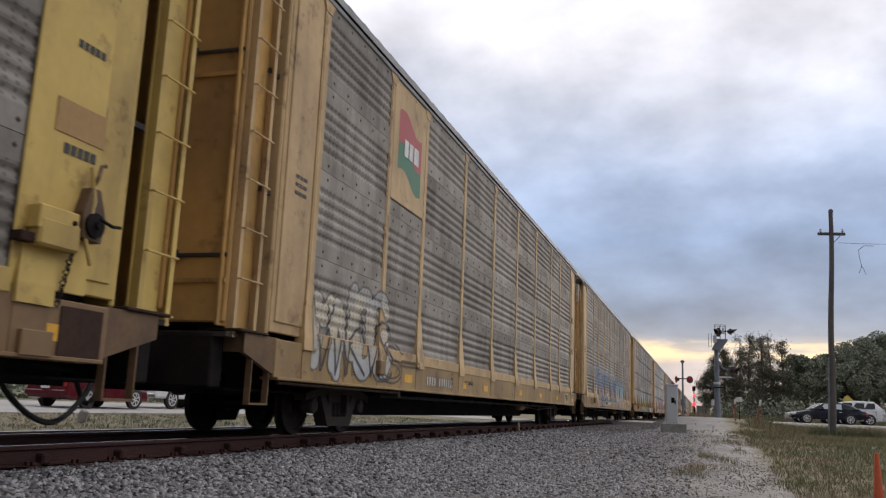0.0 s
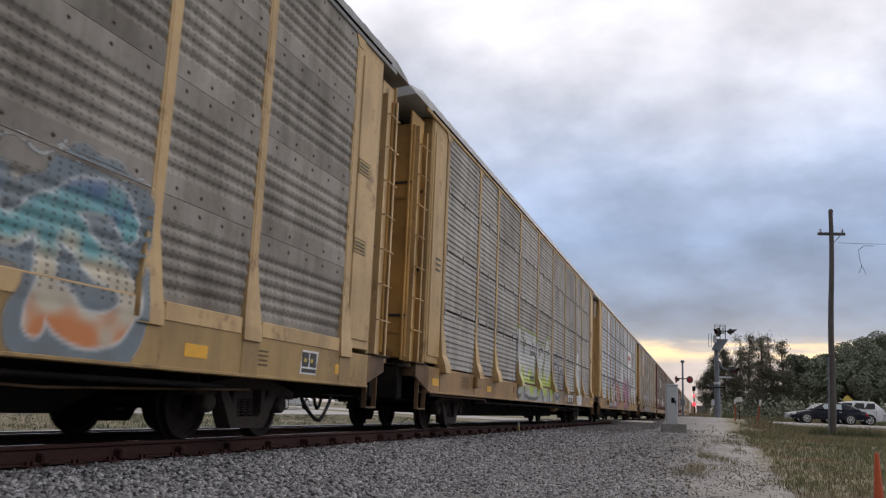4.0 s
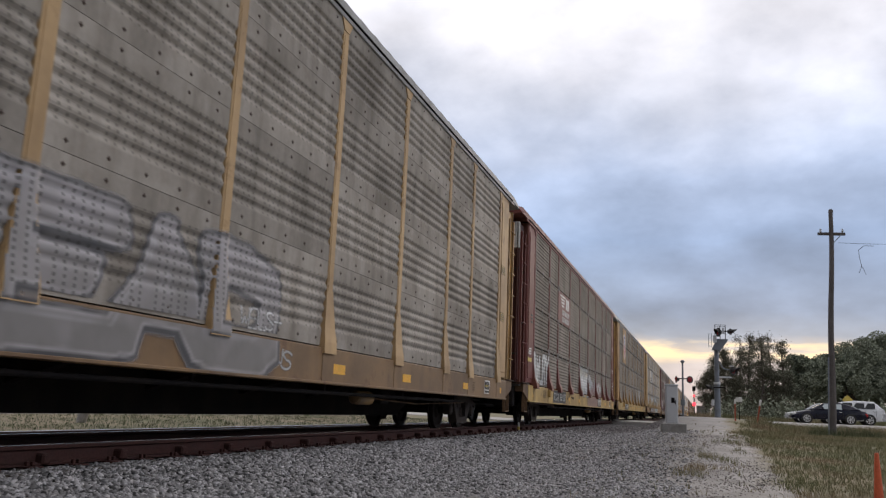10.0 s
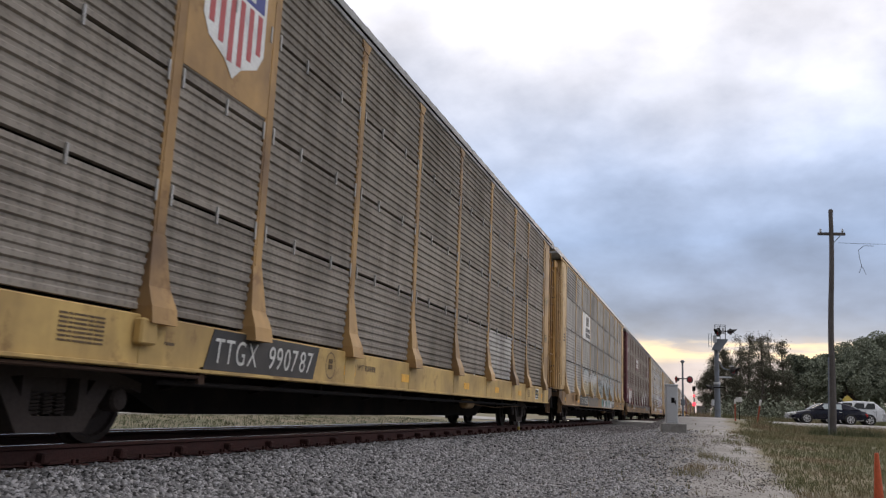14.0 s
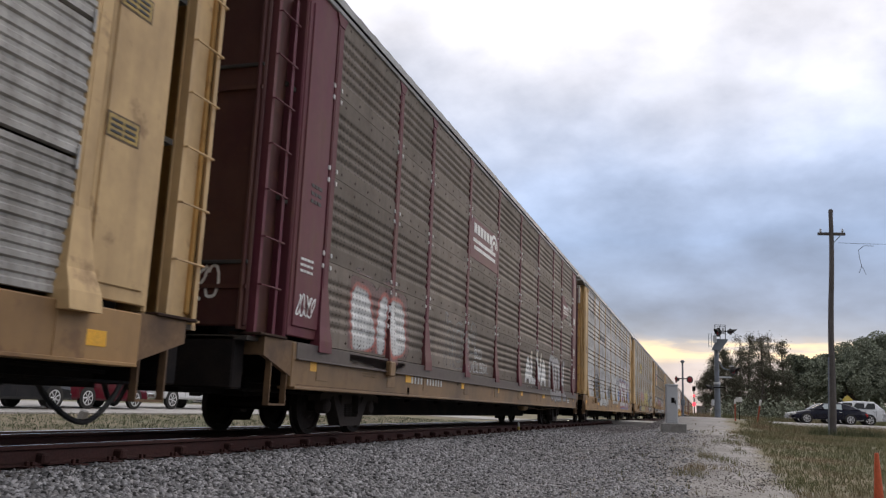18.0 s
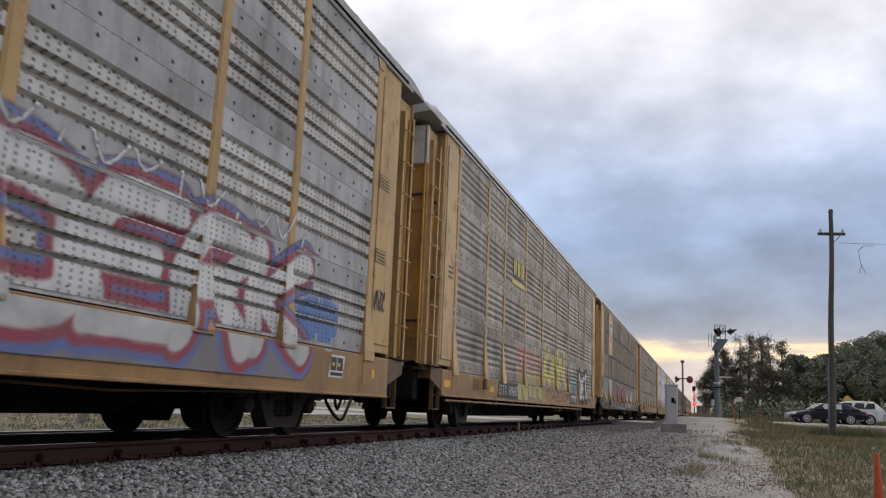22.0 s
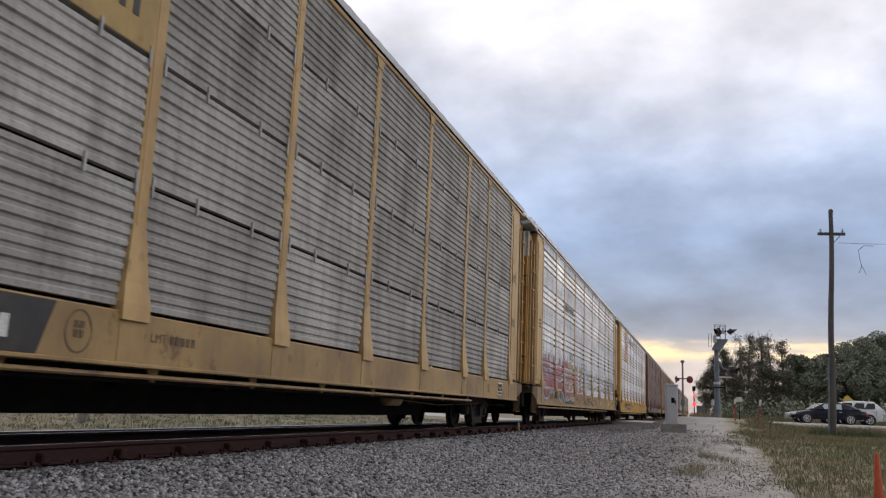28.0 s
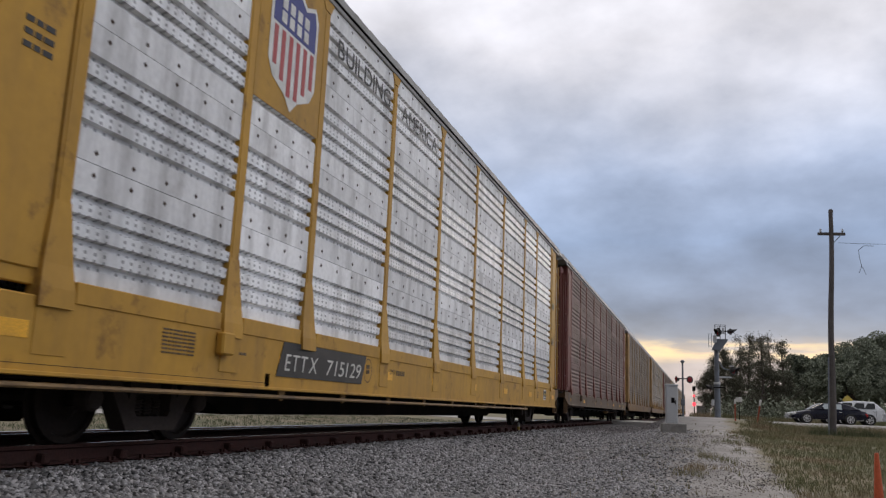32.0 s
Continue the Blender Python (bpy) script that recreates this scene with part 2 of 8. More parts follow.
def ground_z(x, y):
    """The land: a low verge beside the track that rises to the crossing road; a bank of ballast carries the track."""
    z = -0.52 + 0.46 * smooth_step(10, 31, y) + 0.54 * smooth_step(37, 52, y)
    low = -0.52 + 0.36 * smooth_step(10, 34, y) + 0.40 * smooth_step(43, 53, y) + 0.10 * smooth_step(53, 60, y)
    z = z + (low - z) * smooth_step(1.0, 4.5, x)
    if x < -9.5:
        z = -0.34 + 0.30 * smooth_step(-10, -30, x)
    near = abs(x - TRACK_X)
    if near < 5.4:
        # the land meets the foot of the bank of ballast
        k = smooth_step(2.4, 5.4, near)
        z = (bank_z(x, y) - 0.04) * (1 - k) + z * k
    return z


def bank_z(x, y):
    """Top of the ballast: flat under the track, with a long slope at its side."""
    return -0.21 - max(0.0, abs(x - TRACK_X) - 1.35) * (0.19 - 0.15 * smooth_step(9, 32, y))


def ground_material():
    m = mat("verge_soil", (0.33, 0.305, 0.28), 0.95, dirt=0.75, dirt_col=(0.14, 0.125, 0.108), scale=1.6, fine=26, bump=0.5)
    t = m.node_tree
    n, l = t.nodes, t.links
    b = n["Principled BSDF"]
    base = b.inputs["Base Color"].links[0].from_socket
    co = n.new("ShaderNodeTexCoord")
    sep = n.new("ShaderNodeSeparateXYZ")
    l.new(co.outputs["Object"], sep.inputs[0])
    wob = n.new("ShaderNodeTexNoise")
    wob.inputs["Scale"].default_value, wob.inputs["Detail"].default_value, wob.inputs["Roughness"].default_value = 0.55, 8, 0.65
    l.new(co.outputs["Object"], wob.inputs["Vector"])
    ed = n.new("ShaderNodeMath")
    ed.operation = "MULTIPLY_ADD"
    l.new(wob.outputs["Fac"], ed.inputs[0])
    ed.inputs[1].default_value = 2.6
    l.new(sep.outputs[0], ed.inputs[2])
    # bare gravelly soil between the bank and the grass
    r = n.new("ShaderNodeMapRange")
    l.new(ed.outputs[0], r.inputs[0])
    r.inputs[1].default_value, r.inputs[2].default_value = 2.2, 2.7
    r2 = n.new("ShaderNodeMapRange")
    l.new(ed.outputs[0], r2.inputs[0])
    r2.inputs[1].default_value, r2.inputs[2].default_value, r2.inputs[3].default_value, r2.inputs[4].default_value = -8.6, -7.9, 1.0, 0.0
    mx = n.new("ShaderNodeMath")
    mx.operation = "MAXIMUM"
    l.new(r.outputs[0], mx.inputs[0]), l.new(r2.outputs[0], mx.inputs[1])
    gn = n.new("ShaderNodeTexNoise")
    gn.inputs["Scale"].default_value, gn.inputs["Detail"].default_value = 0.35, 6
    l.new(co.outputs["Object"], gn.inputs["Vector"])
    gr = n.new("ShaderNodeValToRGB")
    l.new(gn.outputs["Fac"], gr.inputs[0])
    gr.color_ramp.elements[0].position, gr.color_ramp.elements[0].color = 0.35, (0.125, 0.120, 0.060, 1)
    gr.color_ramp.elements[1].position, gr.color_ramp.elements[1].color = 0.68, (0.21, 0.165, 0.105, 1)
    # the foot of the bank spreads over the soil
    r3 = n.new("ShaderNodeMapRange")
    l.new(ed.outputs[0], r3.inputs[0])
    r3.inputs[1].default_value, r3.inputs[2].default_value, r3.inputs[3].default_value, r3.inputs[4].default_value = 0.2, 2.3, 0.9, 0.0
    foot = n.new("ShaderNodeMixRGB")
    foot.inputs[2].default_value = (0.150, 0.140, 0.130, 1)
    l.new(r3.outputs[0], foot.inputs[0]), l.new(base, foot.inputs[1])
    base = foot.outputs[0]
    mix = n.new("ShaderNodeMixRGB")
    l.new(mx.outputs[0], mix.inputs[0]), l.new(base, mix.inputs[1]), l.new(gr.outputs[0], mix.inputs[2])
    l.new(mix.outputs[0], b.inputs["Base Color"])
    return m


def build_ground():
    xs = sorted(set([-2500, -1200, -600, -300, -150, -90, -60, -45, -36] + [round(-30 + 0.5 * i, 2) for i in range(0, 141)] + [48, 60, 90, 150, 300, 600, 1200, 2500]))
    ys = sorted(set([-2500, -1000, -400, -150, -60, -30, -15] + [round(-8 + 0.8 * i, 2) for i in range(0, 90)] + [70, 80, 95, 120, 160, 220, 320, 480, 700, 1000, 1600, 2500]))
    v = [(x, y, ground_z(x, y) + (0.025 * noise.noise((x * 0.6, y * 0.6, 0)) if -3.5 < x < 40 else 0)) for y in ys for x in xs]
    k = len(xs)
    f = [(j * k + i, j * k + i + 1, j * k + k + i + 1, j * k + k + i) for j in range(len(ys) - 1) for i in range(k - 1)]
    g = solid("ground", mesh_of("ground", v, f, ground_material(), True), None, "bare gravelly soil and rough grass beside the railway", "ground", kind="structure")
    return g


ground = build_ground()

# the bank of ballast: a skin of grey stone, and loose stones on it
M_BALLAST = mat("ballast_bed", (0.155, 0.149, 0.146), 0.95, dirt=0.5, dirt_col=(0.10, 0.095, 0.09), scale=14, fine=45, bump=0.9)
M_STONE = mat("ballast_stone", (0.225, 0.218, 0.217), 0.9, dirt=0.4, dirt_col=(0.10, 0.09, 0.08), scale=9, fine=70, bump=0.3, island=0.85)


def build_ballast():
    rows = [-300, -100, -40, -10] + [i * 0.6 for i in range(-8, 100)] + [64, 72, 85, 110, 160, 300, 700, 2000]
    cols = [-10.2, -9.6, -9.0, -8.4, -8.0, -7.4, -6.6, -5.8, -5.2, -4.8, -4.4, -4.0, -3.6, -3.2, -2.8, -2.4, -2.0, -1.6]
    v = []
    for y in rows:
        for x in cols:
            k = smooth_step(2.9, 4.6, abs(x - TRACK_X))
            z = bank_z(x, y) * (1 - k) + (ground_z(x, y) - 0.06) * k
            v.append((x, y, z + 0.02 * noise.noise((x * 1.7, y * 1.7, 3))))
    k = len(cols)
    f = [(j * k + i, j * k + i + 1, j * k + k + i + 1, j * k + k + i) for j in range(len(rows) - 1) for i in range(k - 1)]
    solid("ballast_bank", mesh_of("ballast_bank", v, f, M_BALLAST, True), None, "bank of grey crushed stone under the track", "ballast", kind="structure")


build_ballast()
# stone between the rails, its colour near-black for the shade under the train
M_BED_SHADE = mat("shaded_ballast", (0.030, 0.027, 0.025), 0.85, dirt=0.5, dirt_col=(0.06, 0.055, 0.05), scale=7, fine=45, bump=0.9, spec=0.12)
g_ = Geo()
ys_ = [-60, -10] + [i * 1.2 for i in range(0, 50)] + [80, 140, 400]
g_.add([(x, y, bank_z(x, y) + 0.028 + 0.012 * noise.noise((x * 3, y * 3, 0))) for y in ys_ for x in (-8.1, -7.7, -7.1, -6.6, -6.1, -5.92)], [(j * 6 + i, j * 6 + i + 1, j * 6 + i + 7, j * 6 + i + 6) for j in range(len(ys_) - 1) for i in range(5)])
solid("track_bed", g_, M_BED_SHADE, "stone between the rails, near-black for the train's shade", "track bed", kind="structure", smooth=True)


def verge_z(x, y):
    k = smooth_step(2.9, 4.6, abs(x - TRACK_X))
    return max(bank_z(x, y) * (1 - k) + (ground_z(x, y) - 0.06) * k, ground_z(x, y))


def scatter_stones(count, x0, x1, y0, y1, size, name, label, seed, height=None, power=1.6, material=None):
    """Broken stones: bent, sharp-edged stumps, in one mesh."""
    rs = np.random.RandomState(seed)
    y = y0 + (y1 - y0) * rs.rand(count) ** power
    x = x0 + (x1 - x0) * (rs.rand(count) if x0 < -3 else rs.rand(count) ** 1.2)
    if x0 < -3:
        # the stones thin out over the foot of the bank
        w = x + 0.35 * np.sin(y * 0.9) + 0.25 * np.sin(y * 2.3 + 1)
        q = np.clip((w + 2.3) / 2.6, 0, 1)
        keep = rs.rand(count) > q * q * (3 - 2 * q)
        x, y = x[keep], y[keep]
        count = len(x)
    s = size * (0.55 + 0.9 * rs.rand(count) ** 1.5)
    base = np.array([(1.0, 0.1, -0.35), (-0.5, 0.9, -0.35), (-0.55, -0.85, -0.35), (0.45, 0.65, 0.55), (-0.78, 0.05, 0.6), (0.4, -0.7, 0.5)])
    tri = [(3, 4, 5), (0, 1, 3), (1, 4, 3), (1, 2, 4), (2, 5, 4), (2, 0, 5), (0, 3, 5)]
    nv = len(base)
    ang = rs.rand(count) * 6.283
    tilt = (rs.rand(count) - 0.5) * 1.6
    P = base[None] * (1 + 0.5 * (rs.rand(count, nv, 3) - 0.5)) * s[:, None, None] * np.array([1.0, 0.8, 0.62])[None, None]
    c, sn = np.cos(tilt)[:, None], np.sin(tilt)[:, None]
    P = np.stack([P[..., 0] * c - P[..., 2] * sn, P[..., 1], P[..., 0] * sn + P[..., 2] * c], -1)
    c, sn = np.cos(ang)[:, None], np.sin(ang)[:, None]
    P = np.stack([P[..., 0] * c - P[..., 1] * sn, P[..., 0] * sn + P[..., 1] * c, P[..., 2]], -1)
    zz = np.array([(height or verge_z)(a, b) for a, b in zip(x, y)])
    P += np.stack([x, y, zz + s * 0.22], -1)[:, None]
    F = (np.array(tri)[None] + (np.arange(count) * nv)[:, None, None]).reshape(-1, 3)
    me = bpy.data.meshes.new(name)
    V = P.reshape(-1, 3)
    me.vertices.add(len(V)), me.vertices.foreach_set("co", V.ravel())
    me.loops.add(F.size), me.loops.foreach_set("vertex_index", F.ravel().astype(np.int32))
    me.polygons.add(len(F)), me.polygons.foreach_set("loop_start", np.arange(0, F.size, 3, dtype=np.int32))
    me.update(calc_edges=True)
    me.materials.append(material or M_STONE)
    return solid(name, me, None, label, "stones", kind="stuff")


scatter_stones(60000, -5.72, -0.2, 2.5, 17.0, 0.029, "ballast_stones", "loose grey crushed stones beside the rail", 1, power=1.1)


scatter_stones(14000, -2.6, 1.2, 6.0, 30.0, 0.020, "verge_gravel", "thin scatter of gravel on bare soil", 3, power=1.3, material=mat("sandy_gravel", (0.27, 0.245, 0.225), 0.95, dirt=0.4, dirt_col=(0.2, 0.17, 0.14), scale=9, fine=60, bump=0.3, island=0.45))
scatter_stones(4000, -5.72, -0.2, -4.0, 2.6, 0.034, "ballast_stones", "loose grey crushed stones beside the rail", 5, power=1.0)
scatter_stones(17000, -5.72, -0.2, 15.5, 36.0, 0.034, "ballast_stones", "loose grey crushed stones beside the rail", 2, power=1.15)
scatter_stones(12000, -5.72, -2.0, 31.0, 57.0, 0.042, "ballast_stones", "darker crushed stones towards the crossing", 6, power=1.0, material=mat("darker_stone", (0.120, 0.108, 0.106), 0.9, dirt=0.5, dirt_col=(0.07, 0.06, 0.055), scale=9, fine=70, bump=0.3, island=0.7))


# ---- track ----
M_RAIL = mat("rail_rust", (0.066, 0.030, 0.026), 0.75, 0.15, dirt=0.5, dirt_col=(0.04, 0.028, 0.025), scale=6, fine=40, bump=0.3, spec=0.12)
M_HEAD = mat("rail_head", (0.50, 0.49, 0.48), 0.22, 1.0, dirt=0.2, dirt_col=(0.2, 0.17, 0.15), scale=5, fine=90, bump=0.05)
M_TIE = mat("tie_wood", (0.09, 0.075, 0.062), 0.95, dirt=0.5, dirt_col=(0.05, 0.042, 0.035), scale=5, fine=30, bump=0.7, spec=0.12)
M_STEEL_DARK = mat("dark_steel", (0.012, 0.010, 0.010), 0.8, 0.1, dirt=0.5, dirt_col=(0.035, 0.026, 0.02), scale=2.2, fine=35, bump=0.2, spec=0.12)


def rail(name, x, y0, y1, label, z=0.0, head=True):
    prof = [(-0.075, -0.18), (0.075, -0.18), (0.075, -0.165), (0.014, -0.150), (0.010, -0.050), (0.037, -0.036), (0.037, -0.012), (0.030, -0.003), (-0.030, -0.003), (-0.037, -0.012), (-0.037, -0.036), (-0.010, -0.050), (-0.014, -0.150), (-0.075, -0.165)]
    th = thing(name, label, "rail", at=(x, 0, z), kind="structure", group="rails of the track")
    part("rail_body", Geo().prism(prof, "y", y0, y1), M_RAIL, th)
    if head:
        part("running_surface", Geo().prism([(-0.030, -0.003), (0.030, -0.003), (0.024, 0.0), (-0.024, 0.0)], "y", y0, y1), M_HEAD, th, "shiny worn top of the rail")
    return th


rail("rail", RAIL_X, -300, 2000, "rust-brown steel rail with a polished top")
rail("rail", RAIL_X - GAUGE, -300, 2000, "rust-brown steel rail with a polished top")
rail("spare_rail", RAIL_X - GAUGE - 1.05, -6, 60, "spare steel rail lying on the tie ends", z=-0.035)


def build_ties():
    g = Geo().box(-1.3, 1.3, -0.115, 0.115, -0.36, -0.195, bevel=0.015)
    me = g.mesh("tie", M_TIE)
    plate = Geo().box(-0.19, 0.19, -0.09, 0.09, -0.195, -0.178, bevel=0.004)
    for sx in (-0.11, 0.11):
        plate.box(sx - 0.016, sx + 0.016, -0.05, -0.018, -0.178, -0.135, bevel=0.003)
        plate.box(sx - 0.016, sx + 0.016, 0.02, 0.052, -0.178, -0.14, bevel=0.003)
    pm = plate.mesh("tie_plate", M_RAIL)
    clip = Geo().box(-0.06, 0.09, -0.055, 0.055, -0.175, -0.075, bevel=0.018).mesh("rail_anchor", M_RAIL)
    for i in range(122):
        y = -4.36 + i * 0.53
        t = thing("tie", "dark weathered wooden tie with steel plates", "railway tie", at=pose(TRACK_X + random.uniform(-0.03, 0.03), y, 0, 0, 0, random.uniform(-0.8, 0.8)), group="ties of the track")
        part("beam", me, None, t)
        for sx in (-1, 1):
            part("tie_plate", pm, None, t, at=(sx * GAUGE / 2, 0, 0))
        if i % 2 == 0:
            part("rail_anchor", clip, None, t, at=(GAUGE / 2 + 0.04, 0.19, 0))
    g = Geo()
    for i in range(500):
        y = -4.36 + (122 + i) * 0.53
        g.box(TRACK_X - 1.3, TRACK_X + 1.3, y - 0.115, y + 0.115, -0.36, -0.195)
    solid("far_ties", g, M_TIE, "row of wooden ties far along the track", "railway ties", kind="stuff")


build_ties()

# ---- train ----
L_CAR = 28.6
HALF_W = 1.513
SILL_Z0, SILL_Z1 = 0.76, 1.24
GAP_AT_ZERO = 36.525        # where coupler plane 0 stands at 0 s
# fitted to the cars' places in the camera's view: seconds, metres behind the even run
VIEW_LAG = ((-2, -0.45), (0, -0.15), (2, 0.09), (4, 0.28), (6, 0.48), (8, 0.66), (10, 0.54), (12, 0.38), (14, 0.28), (16, 0.15), (18, -0.02), (20, -0.24), (22, -0.22), (24, 0.12), (26, 0.30), (28, 0.55), (30, 0.95), (32, 1.35), (34, 1.9))


def travelled(t):
    """Metres that the train has run at t seconds."""
    a = t / 32.0
    i = min(max(int(t // 2) + 1, 1), len(VIEW_LAG) - 3)
    p0, p1, p2, p3 = (VIEW_LAG[j][1] for j in (i - 1, i, i + 1, i + 2))
    f = (t - VIEW_LAG[i][0]) / 2.0
    late = p1 + 0.5 * f * (p2 - p0 + f * (2 * p0 - 5 * p1 + 4 * p2 - p3 + f * (3 * (p1 - p2) + p3 - p0)))
    return 12.7063 * t + 16.19 * a * (a - 0.5) * (a - 1) - late


def coupler_at(k):
    return GAP_AT_ZERO + k * L_CAR


WHEEL_R = 0.42
TRUCK_AT = (4.45, 1.75)      # truck centre from the coupler plane, axle spacing
M_WHEEL = mat("wheel_steel", (0.026, 0.020, 0.018), 0.6, 0.5, dirt=0.4, dirt_col=(0.03, 0.022, 0.018), scale=5, fine=30, bump=0.15, spec=0.12)
M_TRUCK = mat("truck_cast_iron", (0.048, 0.038, 0.034), 0.85, 0.1, dirt=0.5, dirt_col=(0.035, 0.028, 0.024), scale=3, fine=25, bump=0.3, spec=0.12)
M_HOSE = mat("rubber_hose", (0.02, 0.02, 0.02), 0.7)
M_DECK = mat("deck_steel", (0.05, 0.045, 0.04), 0.9, dirt=0.5, spec=0.12)
M_ORANGE = mat("reflector_tape", (0.80, 0.40, 0.03), 0.5, dirt=0.25, scale=4)
M_WHITE = mat("white_paint", (0.72, 0.71, 0.68), 0.6, dirt=0.3, scale=3)
M_BLACK = mat("black_paint", (0.028, 0.026, 0.025), 0.6, dirt=0.3, dirt_col=(0.09, 0.08, 0.07), scale=3)
M_PAPER = mat("placard_yellow", (0.62, 0.47, 0.10), 0.6, dirt=0.3)
M_ROOF = mat("galvanised_roof", (0.30, 0.295, 0.285), 0.6, 0.2, dirt=0.6, scale=1.2)

MESHES = {}


def cached(key, make):
    if key not in MESHES:
        MESHES[key] = make()
    return MESHES[key]


def wheel_mesh():
    g = Geo()
    for s in (-1, 1):
        x = s * GAUGE / 2
        prof = [(-0.03, 0.10), (-0.035, 0.14), (0.0, 0.20), (0.005, 0.33), (-0.055, 0.36), (-0.055, 0.455), (-0.030, 0.455), (-0.018, WHEEL_R + 0.003), (0.06, WHEEL_R - 0.002), (0.065, 0.36), (0.03, 0.34), (0.028, 0.20), (0.07, 0.14), (0.07, 0.10)]
        if s < 0:
            prof = [(-a, r) for a, r in prof]
        g.lathe([(x + a, r) for a, r in prof], "x", 28)
    g.lathe([(-1.02, 0.07), (-0.70, 0.09), (0.70, 0.09), (1.02, 0.07)], "x", 10)
    # bolts on the end cap, which show the turn
    for j in range(3):
        a = j * 2.094
        for s in (-1, 1):
            g.box(s * 1.03 - 0.02, s * 1.03 + 0.02, 0.05 * math.cos(a) - 0.015, 0.05 * math.cos(a) + 0.015, 0.05 * math.sin(a) - 0.015, 0.05 * math.sin(a) + 0.015)
    return g.mesh("wheelset", M_WHEEL)


def truck_frame_mesh():
    g = Geo()
    for s in (-1, 1):
        x0, x1 = s * 1.03 - 0.10, s * 1.03 + 0.10
        b = TRUCK_AT[1] / 2
        # top member, sloping bottom member, columns: an open cast frame
        g.prism([(-b - 0.30, 0.50), (-b - 0.30, 0.60), (-b - 0.05, 0.66), (-0.40, 0.74), (0.40, 0.74), (b + 0.05, 0.66), (b + 0.30, 0.60), (b + 0.30, 0.50), (b + 0.10, 0.55), (0.40, 0.61), (-0.40, 0.61), (-b - 0.10, 0.55)], "x", x0, x1)
        g.prism([(-b + 0.18, 0.58), (-0.40, 0.13), (0.40, 0.13), (b - 0.16, 0.58), (b - 0.38, 0.60), (0.25, 0.27), (-0.25, 0.27), (-b + 0.34, 0.60)], "x", x0, x1)
        for q in (-1, 1):
            g.box(x0, x1, q * 0.34 - 0.05, q * 0.34 + 0.05, 0.22, 0.63)
    g.box(-1.05, 1.05, -0.24, 0.24, 0.46, 0.66, bevel=0.03)
    return g.mesh("truck_frame", M_TRUCK)


def spring_mesh():
    path = [(0.052 * math.cos(a), 0.052 * math.sin(a), 0.27 + 0.19 * a / 37.7) for a in [i * 37.7 / 36 for i in range(37)]]
    return Geo().tube(path, 0.014, 5).mesh("spring", M_TRUCK)


def bearing_mesh():
    g = Geo().lathe([(-0.09, 0.12), (0.05, 0.12), (0.08, 0.10), (0.09, 0.05)], "x", 14)
    g.box(-0.09, 0.06, -0.15, 0.15, 0.09, 0.20, bevel=0.02)
    return g.mesh("bearing", M_TRUCK)


WHEELSETS = []


def add_trucks(car, L, detail):
    for c in (TRUCK_AT[0], L - TRUCK_AT[0]):
        fr = part("truck_frame", cached("truck", truck_frame_mesh), None, car, at=(0, c, 0))
        if detail:
            for sx in (-1.03, 1.03):
                for q in (-0.17, -0.02, 0.13):
                    part("spring", cached("spring", spring_mesh), None, fr, at=(sx, q + 0.02, 0))
            for q in (-1, 1):
                part("bearing", cached("bearing", bearing_mesh), None, fr, at=(1.05, q * TRUCK_AT[1] / 2, WHEEL_R + 0.01))
        for q in (-1, 1):
            w = part("wheelset", cached("wheel", wheel_mesh), None, car, at=(0, c + q * TRUCK_AT[1] / 2, WHEEL_R))
            if detail:
                WHEELSETS.append((w, car, c + q * TRUCK_AT[1] / 2))


# heights of the side's four rows of sheets
ROWS = ((1.285, 2.455), (2.505, 3.715), (3.765, 4.975), (5.025, 6.225))
EAVE = 6.26
FACE_X = HALF_W - 0.05


def rib_points(style, z0, z1):
    """Profile of one sheet: (inset, height) from bottom to top."""
    # ribs, plain edge, depth, and the shares of land, slope and floor in each rib (none: a soft wave)
    n, margin, depth, land, slope = {"broad": (5, 0.10, 0.030, 0.50, 0.17), "fine": (10, 0.03, 0.018, 0.42, 0.14), "full": (5, 0.22, 0.027, 0.0, 0.0), "bold": (4, 0.22, 0.058, 0.60, 0.06)}[style]
    rib = (z1 - z0 - 2 * margin) / n
    pts = [(0.0, z0)]
    for i in range(n):
        z = z0 + margin + i * rib
        if land:
            # every third fine rib is deeper
            dd = depth * (1.5 if style == "fine" and i % 3 == 1 else 1.0)
            pts += [(0.0, z + rib * land / 2), (-dd, z + rib * (land / 2 + slope)), (-dd, z + rib * (1 - land / 2 - slope)), (0.0, z + rib * (1 - land / 2))]
        else:
            pts += [(-depth * (0.5 - 0.5 * math.cos(a * 0.7854)), z + rib * 0.125 * a * (0.92 if a < 8 else 0.97)) for a in range(0, 9)]
    return pts + [(0.0, z1)]


SHEETS = {}


